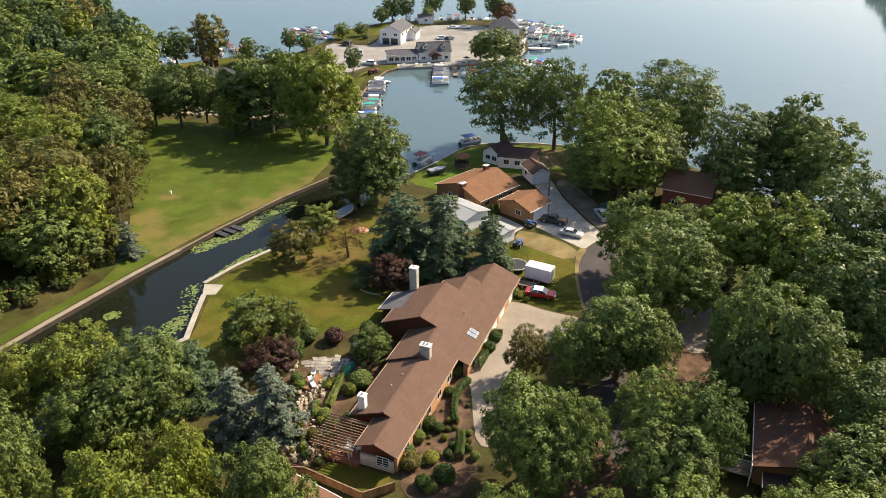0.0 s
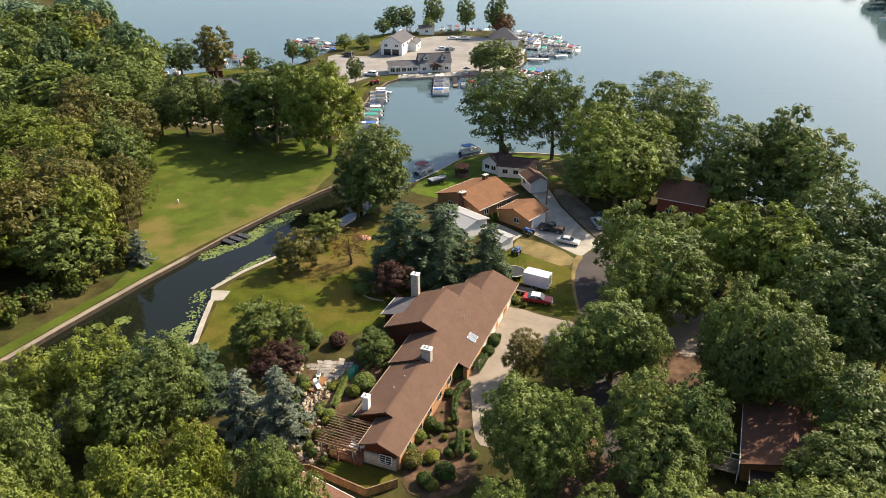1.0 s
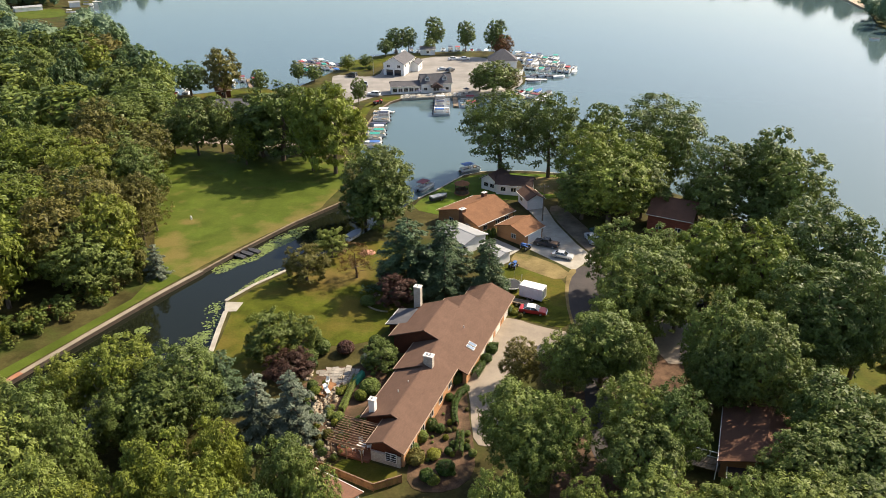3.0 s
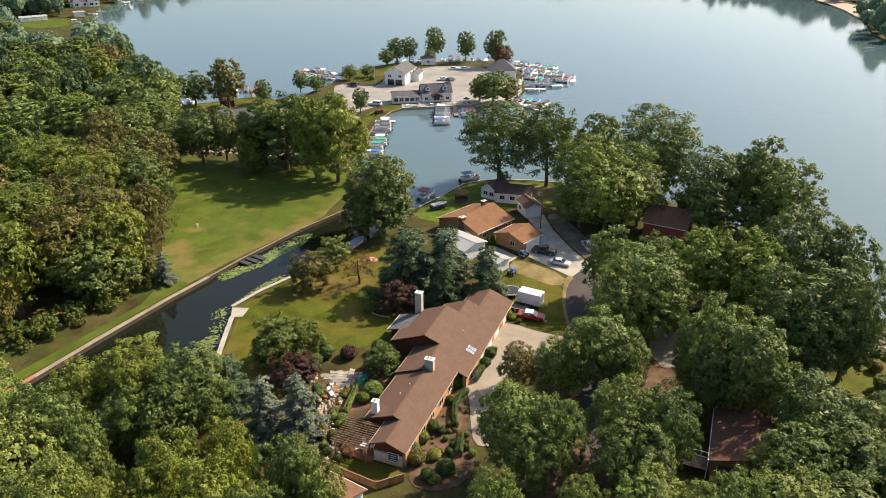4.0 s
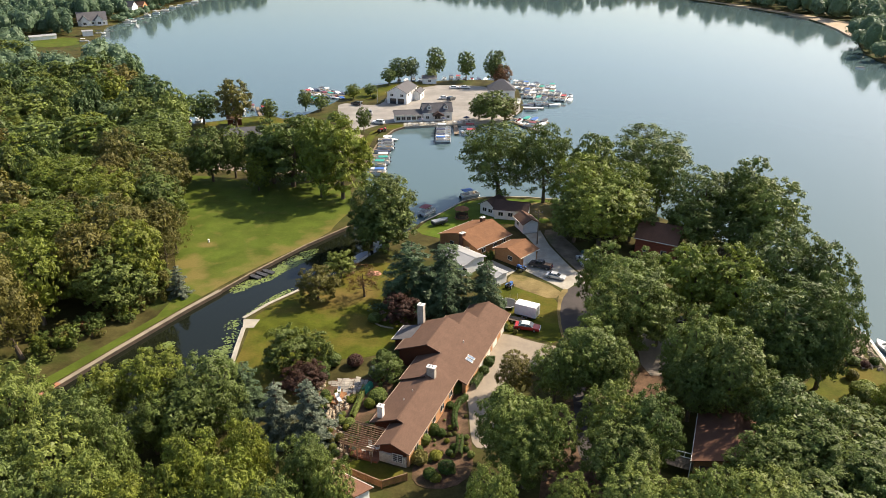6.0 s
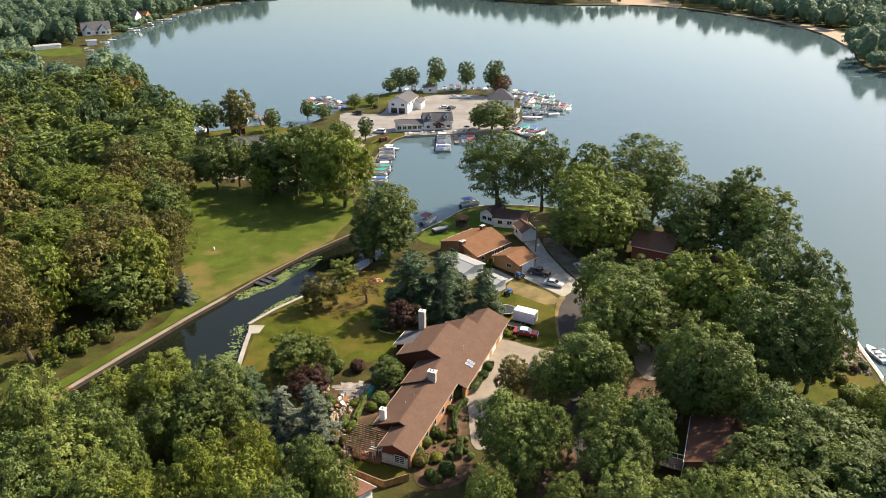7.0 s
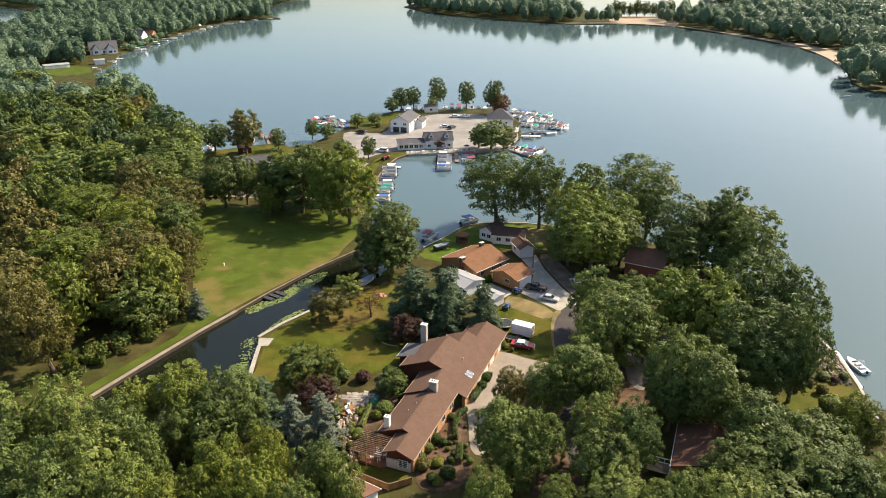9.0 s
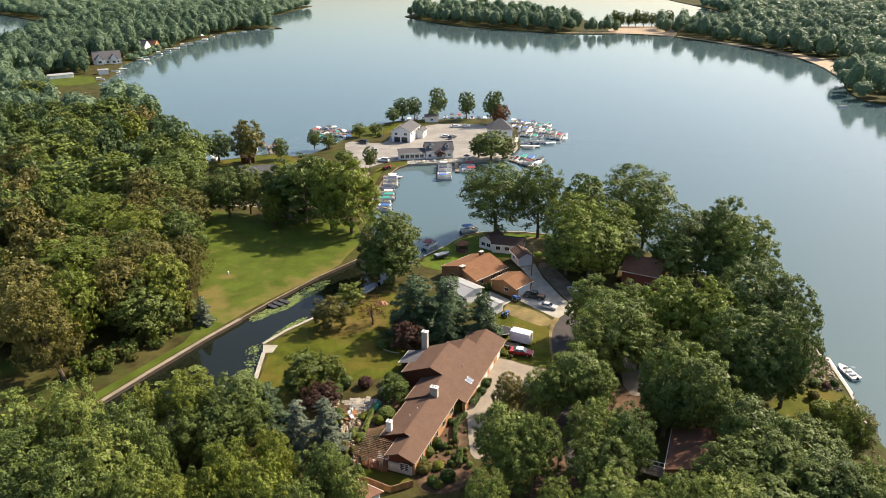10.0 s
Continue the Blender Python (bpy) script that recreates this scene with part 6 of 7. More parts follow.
def cone_tree(name, seed, height, radius, leaves, size, tiers, low=0.06, mat="p", flare=0.9):
    """A conifer: whorls of drooping boughs round a straight stem, set with needle sprays."""
    rng = np.random.default_rng(seed)
    tree = new(name)
    bm = bmesh.new()
    tube(bm, [(0, 0, -0.3), (0, 0, height * 0.5), (0, 0, height * 0.97)], [0.02 * height, 0.013 * height, 0.003 * height], 8)
    points, ways = [], []
    boughs = []
    for k in range(tiers):
        up = low + (0.98 - low) * k / tiers
        reach = radius * (1 - up) ** flare * rng.uniform(0.85, 1.1) + 0.1
        for j in range(7):
            turn = 2 * math.pi * (j + 0.5 * (k % 2)) / 7 + rng.uniform(-0.25, 0.25)
            r = reach * rng.uniform(0.6, 1.25)
            boughs.append((up * height, turn, r))
    weight = np.array([b[2] ** 1.6 for b in boughs])
    count = np.maximum(3, (leaves * weight / weight.sum()).astype(int))
    for (z, turn, r), n in zip(boughs, count):
        if r > radius * 0.35:
            tube(bm, [(0, 0, z), (0.9 * r * math.cos(turn), 0.9 * r * math.sin(turn), z - 0.12 * r)], [0.004 * height, 0.001 * height], 4)
        s = rng.uniform(0.15, 1.0, n) ** 0.75
        side = rng.normal(0, 0.085, n) * r * (0.5 + 0.6 * s)
        x, y = s * r, side
        z_here = z - 0.16 * r * s ** 1.5 + rng.normal(0, 0.045, n) * (r + 0.3) + 0.04 * r
        c, d = math.cos(turn), math.sin(turn)
        points.append(np.stack([x * c - y * d, x * d + y * c, z_here], 1))
        w = np.stack([np.full(n, c * 0.6), np.full(n, d * 0.6), np.full(n, 0.8)], 1)
        ways.append(w)
    part("trunk", bm, M_BARK, tree)
    verts, faces = leaf_cloud(np.concatenate(points), np.concatenate(ways), size, rng, droop=0.1, slim=0.45)
    mesh_part("crown", verts, faces, LEAF[mat], tree)
    return hide_spare(tree)


def dome_tree(seed, height, radius, leaves, size, bulges=24, low=0.05, reach=0.085, per=34, name="broadleaf_tree", flat=0.75):
    """A full tree: domes of foliage packed round a crown, each set with small tufts of leaf sprays."""
    rng = np.random.default_rng(seed)
    tree = new(name)
    half, mid = height * (1 - low) / 2, height * (1 + low) / 2
    shape, heart = np.array([radius, radius, half]), np.array([0, 0, mid])
    # domes: spread evenly over the crown, the top and the flanks before the underside
    k = np.arange(bulges)
    up = 0.97 - 1.65 * (k + 0.5) / bulges
    turn = k * 2.39996 + rng.uniform(-0.35, 0.35, bulges)
    flank = np.sqrt(1 - up ** 2)
    aim = np.stack([flank * np.cos(turn), flank * np.sin(turn), up], 1)
    big = rng.uniform(0.24, 0.42, bulges)
    out = (1.0 - big) * rng.uniform(0.86, 1.1, bulges)
    hub = aim * out[:, None] * shape + heart
    span = big[:, None] * np.array([radius, radius, (radius + half) / 2])
    # tufts on the outer side of the domes
    tufts = max(40, leaves // per)
    pick = rng.choice(bulges, tufts, p=big ** 2 / np.sum(big ** 2))
    way = rng.normal(0, 1, (tufts, 3)) + aim[pick] * 1.0 + np.array([0, 0, 0.25])
    way /= np.linalg.norm(way, axis=1, keepdims=True)
    tuft = hub[pick] + way * span[pick] * rng.uniform(0.86, 1.12, (tufts, 1))
    wide = radius * reach * rng.uniform(0.6, 1.4, tufts)
    which = rng.choice(tufts, leaves, p=wide ** 2 / np.sum(wide ** 2))
    off = rng.normal(0, 1, (leaves, 3))
    off /= np.linalg.norm(off, axis=1, keepdims=True)
    spots = tuft[which] + off * (wide[which] * rng.uniform(0.3, 1.15, leaves))[:, None] * np.array([1.1, 1.1, flat])
    verts, faces = leaf_cloud(spots, way[which] * 0.7 + off * 0.5, size, rng)
    # the shaded inside: older leaves seen through the gaps
    inner = leaves // 9
    deep = rng.normal(0, 1, (inner, 3))
    deep /= np.linalg.norm(deep, axis=1, keepdims=True)
    core, skin = leaf_cloud(deep * shape * rng.uniform(0.45, 0.76, (inner, 1)) + heart, deep, size * 2.3, rng)
    balls = list(zip(hub, big * radius))
    part("trunk", trunk_mesh(rng, height, radius, balls, 0.022 * height), M_BARK, tree)
    mesh_part("crown", core + verts, skin + (np.array(faces) + len(core)).tolist(), LEAF["d"], tree)
    return hide_spare(tree)


NEAR = [dome_tree(11 + k, 15.0, 6.0, 12500, 0.34, bulges, low, 0.085, 36) for k, (bulges, low) in enumerate(((20, 0.04), (26, 0.02), (32, 0.06), (23, 0.0), (29, 0.03)))]
MID = [dome_tree(31 + k, 15.0, 6.0, 7200, 0.46, bulges, low, 0.09, 26) for k, (bulges, low) in enumerate(((18, 0.0), (24, 0.02), (30, 0.04), (21, 0.0)))]
FAR = [dome_tree(41 + k, 15.0, 6.0, 2600, 0.8, 18 + 4 * k, 0.0, 0.11, 16) for k in range(3)]
POINT = [dome_tree(57 + k, 15.0, 6.0, 3400, 0.62, 16 + 3 * k, 0.04, 0.10, 18) for k in range(3)]
OPEN = [broad_tree(81 + k, 15.0, 6.0, 32, 12500, 0.40, 0.10, 0.0, 36) for k in range(3)]
SPARSE = broad_tree(49, 15.0, 6.0, 22, 5200, 0.3, 0.1, 0.1, 40)
DENSE = [broad_tree(46 + k, 15.0, 6.0, 26, 12500, 0.48, -0.03, 0.22, 65) for k in range(2)]
PINE = cone_tree("pine_tree", 51, 12.0, 4.2, 17000, 0.38, 12, 0.03, "p", 0.48)
SPRUCE = cone_tree("spruce_tree", 52, 12.0, 3.2, 13000, 0.36, 10, 0.02, "s", 0.8)
TREE_WORDS = {"d": "tall broadleaf tree with a dense deep green crown", "l": "spreading broadleaf tree with a fresh green crown",
              "y": "broadleaf tree with a yellow-green early autumn crown", "o": "broadleaf tree with a thinning olive-brown crown",
              "b": "tree with a rust-brown autumn crown", "r": "small ornamental tree with dark red foliage",
              "n": "broadleaf tree with a dense green crown, cooled as by haze", "w": "large willow-like tree with pale green foliage", "p": "dark green pine with layered boughs",
              "s": "blue spruce with pale silvery needles", "h": "dense dark green evergreen"}


def plant(kind, x, y, height, radius, seed, group="trees on the shore"):
    rng = random.Random(seed)
    dense, kind = kind.isupper(), kind.lower()
    if kind in "ps":
        model, h0, r0 = (PINE, 12.0, 4.2) if kind == "p" else (SPRUCE, 12.0, 3.2)
    else:
        model, h0, r0 = rng.choice((OPEN if y > 160 and x > 0 else DENSE) if dense else POINT if y > 225 and x > -98 and y < 400 else NEAR if y < 95 and x > -62 or radius > 7.6 and y < 160 else MID if y < 200 and x > -98 or group == "trees on the shore" else FAR), 15.0, 6.0
    m = pose(x, y, 0, 0, 0, rng.uniform(0, 360)) @ Matrix.Diagonal((radius / r0, radius / r0, height / h0, 1))
    tree = copy_thing(model, m)
    for child in tree.children:
        if child.name.startswith("crown") and kind not in "ps":
            child.material_slots[0].link = "OBJECT"
            child.material_slots[0].material = LEAF[kind]
    return tagged(tree, TREE_WORDS[kind], "tree", group)


def spread(outline, gap, seed, tries=4000, keep_out=()):
    """Random places inside an outline, gap apart."""
    rng = random.Random(seed)
    xs, ys = [p[0] for p in outline], [p[1] for p in outline]
    found = []
    for _ in range(tries):
        x, y = rng.uniform(min(xs), max(xs)), rng.uniform(min(ys), max(ys))
        inside = False
        for (ax, ay), (bx, by) in zip(outline, outline[1:] + outline[:1]):
            if (ay > y) != (by > y) and x < (bx - ax) * (y - ay) / (by - ay) + ax:
                inside = not inside
        if inside and all((x - u) ** 2 + (y - v) ** 2 > gap * gap for u, v in found) and all((x - u) ** 2 + (y - v) ** 2 > r * r for u, v, r in keep_out):
            found.append((x, y))
    return found



# ---- shrubs and hedges ----
def bush(seed, leaves, size, flat=0.85):
    """A rounded shrub one metre in radius."""
    rng = np.random.default_rng(seed)
    shrub = new("shrub")
    way = rng.normal(0, 1, (leaves, 3))
    way /= np.linalg.norm(way, axis=1, keepdims=True)
    lumps = rng.normal(0, 1, (14, 3))
    lumps /= np.linalg.norm(lumps, axis=1, keepdims=True)
    swell = 0.84 + 0.16 * np.max(way @ lumps.T, axis=1) ** 3
    points = way * (swell * rng.uniform(0.8, 1.03, leaves))[:, None] * np.array([1, 1, flat]) + np.array([0, 0, flat * 0.92])
    verts, faces = leaf_cloud(points, way, size, rng)
    mesh_part("foliage", verts, faces, LEAF["h"], shrub)
    stem = bmesh.new()
    for k in range(4):
        tube(stem, [(0, 0, -0.1), (0.5 * math.cos(k * 1.6), 0.5 * math.sin(k * 1.6), flat)], [0.06, 0.02], 5)
    part("stem", stem, M_BARK, shrub)
    return hide_spare(shrub)


def wild_bush(seed):
    """A loose, uneven shrub of several leaders, one metre in radius."""
    rng = np.random.default_rng(seed)
    shrub = new("shrub")
    balls, points, way = broad_crown(rng, 2.0, 0.95, 9, 1300, -0.05, 0.1, 24)
    verts, faces = leaf_cloud(points, way, 0.22, rng)
    mesh_part("foliage", verts, faces, LEAF["d"], shrub)
    stem = bmesh.new()
    for heart, size in balls[:5]:
        tube(stem, [(0, 0, -0.1), tuple(heart)], [0.05, 0.015], 5)
    part("stem", stem, M_BARK, shrub)
    return hide_spare(shrub)


BUSH = [bush(61, 1900, 0.19), bush(62, 1900, 0.21), bush(63, 1100, 0.3, 0.9), wild_bush(64), wild_bush(65)]
BUSH_WORDS = {"h": "clipped dark green garden shrub", "l": "rounded fresh green garden shrub", "y": "loose yellow-green garden shrub", "f": "bright lime-green leafy shrub", "r": "rounded dark red garden shrub",
              "o": "olive-brown shrub with autumn leaves", "d": "dense deep green garden shrub", "b": "rust-coloured autumn garden shrub", "s": "low spreading blue-green juniper"}


def shrub_at(kind, x, y, radius, height=None, seed=0, group="garden shrubs"):
    height = height or radius * 1.7
    ob = copy_thing(BUSH[3 + seed % 2 if "undergrowth" in group else 2 if kind in "of" else seed % 2], pose(x, y, 0, 0, 0, seed * 77 % 360) @ Matrix.Diagonal((radius, radius, height / 1.7, 1)))
    for child in ob.children:
        if child.name.startswith("foliage"):
            child.material_slots[0].link = "OBJECT"
            child.material_slots[0].material = LEAF[kind]
    return tagged(ob, BUSH_WORDS[kind], "shrub", group)


SHRUBS = [
    ("h", 0.4, 78.7, 1.25, 2.3), ("h", -0.4, 74.6, 0.7), ("h", -2.8, 68.3, 1.0, 1.9), ("h", -1.6, 67.9, 0.75), ("l", -4.0, 66.1, 1.0, 1.8), ("f", -0.3, 69.4, 0.45), ("o", -4.6, 62.1, 1.35, 1.9), ("d", -5.0, 63.9, 0.9), ("f", -0.8, 66.4, 0.45),
    ("f", -2.3, 63.0, 1.0, 1.2), ("h", 0.2, 65.0, 0.6), ("h", -0.4, 63.7, 0.6), ("h", 2.0, 64.6, 0.5), ("l", 2.7, 63.4, 0.6), ("h", -0.7, 60.4, 1.35, 1.9), ("h", -3.0, 59.2, 1.0, 1.5), ("f", -2.2, 58.6, 0.9, 1.1),
    ("l", 2.1, 67.3, 0.45), ("h", 6.1, 86.6, 1.05, 1.6), ("h", 5.2, 84.2, 0.95, 1.4), ("d", 9.2, 98.7, 1.0, 1.6), ("f", 10.6, 98.3, 0.7, 0.8), ("o", 11.5, 97.2, 0.5), ("f", 9.9, 99.6, 0.7),
    ("r", -16.8, 86.2, 1.5, 2.3), ("d", -20.6, 86.2, 1.5, 2.6), ("d", -22.2, 84.0, 1.5, 2.0), ("h", -21.5, 81.8, 1.1), ("s", -12.6, 82.9, 1.6, 2.2), ("d", -12.2, 87.6, 1.2, 2.4), ("f", -16.2, 75.8, 0.7, 0.8), ("l", -11.9, 76.2, 1.6, 2.3), ("y", -13.0, 74.6, 1.0),
    ("l", -15.6, 70.2, 0.9, 1.2), ("h", -14.6, 68.4, 1.0, 1.6), ("f", -15.9, 69.0, 0.6), ("d", -18.6, 66.8, 0.9), ("o", -16.4, 66.4, 0.8), ("h", -12.6, 69.4, 0.8), ("y", -19.8, 75.6, 0.8), ("d", -20.4, 76.8, 0.9), ("l", -17.2, 64.6, 0.6), ("d", -16.6, 63.2, 0.7), ("l", -15.0, 62.4, 0.5),
    ("o", -60.7, 113.7, 1.9, 4.6), ("o", -58.2, 111.2, 0.9, 2.4), ("d", -62, 118, 1.8, 2.6), ("d", -15, 100.8, 1.4, 2.0), ("h", -8.4, 94.4, 1.0), ("d", 6.2, 120.2, 1.0, 1.8), ("h", 7.4, 128.4, 0.6, 2.4), ("h", 8.3, 129.2, 0.6, 2.4), ("h", 6.6, 127.6, 0.6, 2.4),
    ("d", 69, 88.5, 1.2, 1.4), ("h", 72.4, 88.0, 0.9), ("r", 70.5, 87.2, 0.8), ("o", 66.4, 83.6, 1.1), ("l", 65.5, 78, 2.4, 3.4), ("d", 62, 84.6, 1.0), ("l", -12, 262.6, 1.2), ("y", -14.6, 263.6, 1.0), ("d", -17.5, 262.4, 1.1), ("d", -35.8, 292, 1.3),
]
rng = random.Random(77)
for k in range(46):
    s = rng.random()
    SHRUBS.append((rng.choice("hlfdyosl"), -17.4 - 1.4 * math.sin(s * 5.2) + rng.choice((-1, 1)) * rng.uniform(0.9, 2.6), 78 - 15 * s, rng.uniform(0.25, 0.6)))
for k in range(22):
    SHRUBS.append((rng.choice("hlofdd"), rng.uniform(-3.6, 2.4), rng.uniform(59.5, 74), rng.uniform(0.2, 0.4)))
for k, row in enumerate(SHRUBS):
    shrub_at(*row[:4], row[4] if len(row) > 4 else None, k)
rng = random.Random(12)
for k in range(80):
    s = 0.12 + 0.88 * k / 79
    x, y = -71.5 + 13.5 * s, 82 + 29 * s
    shrub_at(rng.choice("dlyoldo"), x - rng.uniform(-1.8, 6.0), y + rng.uniform(-0.5, 3.5), rng.uniform(0.5, 1.6), rng.uniform(0.9, 3.2), 200 + k, "undergrowth along the canal")


def hedge(path, width, height, kind, label, seed):
    """A clipped hedge along a path."""
    gen = np.random.default_rng(seed)
    ob = thing("hedge", Matrix.Identity(4), label, "hedge")
    points, ways = [], []
    for a, b in zip(path, path[1:]):
        a, b = np.array(a), np.array(b)
        n = int(np.linalg.norm(b - a) * 800)
        along = (b - a) / np.linalg.norm(b - a)
        side = np.array([along[1], -along[0]])
        turn = gen.uniform(-0.35, math.pi + 0.35, n)
        bulge = gen.uniform(0.85, 1.05, n)
        off = np.sign(np.cos(turn)) * np.abs(np.cos(turn)) ** 0.5 * width / 2 * bulge
        up = np.clip(np.abs(np.sin(turn)) ** 0.5 * gen.uniform(0.3, 1.04, n) ** 0.35, 0.1, 1.1) * height
        s = gen.uniform(-0.03, 1.03, n)[:, None]
        flat = a + (b - a) * s + side * off[:, None]
        points.append(np.column_stack([flat, up]))
        ways.append(np.column_stack([side * np.cos(turn)[:, None], np.sin(turn)]))
    verts, faces = leaf_cloud(np.concatenate(points), np.concatenate(ways), 0.16, gen)
    mesh_part("foliage", verts, faces, LEAF[kind], ob)
    return ob


hedge([(2.2, 77.0), (1.0, 75.6), (0.4, 73.6), (0.25, 71), (0.5, 69)], 0.9, 1.1, "h", "curving clipped dark green hedge beside the drive", 71)
hedge([(3.3, 79.8), (4.5, 82.8)], 1.2, 1.3, "h", "short clipped hedge along the garage wall", 72)
hedge([(1.1, 67.0), (1.05, 65.0), (0.9, 63.2)], 1.1, 1.3, "h", "thick clipped hedge in the mulched bed", 75)
hedge([(-15.4, 71.6), (-14.9, 75), (-14.4, 79)], 0.9, 1.1, "l", "straight clipped hedge in the rock garden", 73)
hedge([(7.2, 88), (5.6, 88.2)], 0.8, 0.9, "h", "low clipped hedge at the garage", 74)


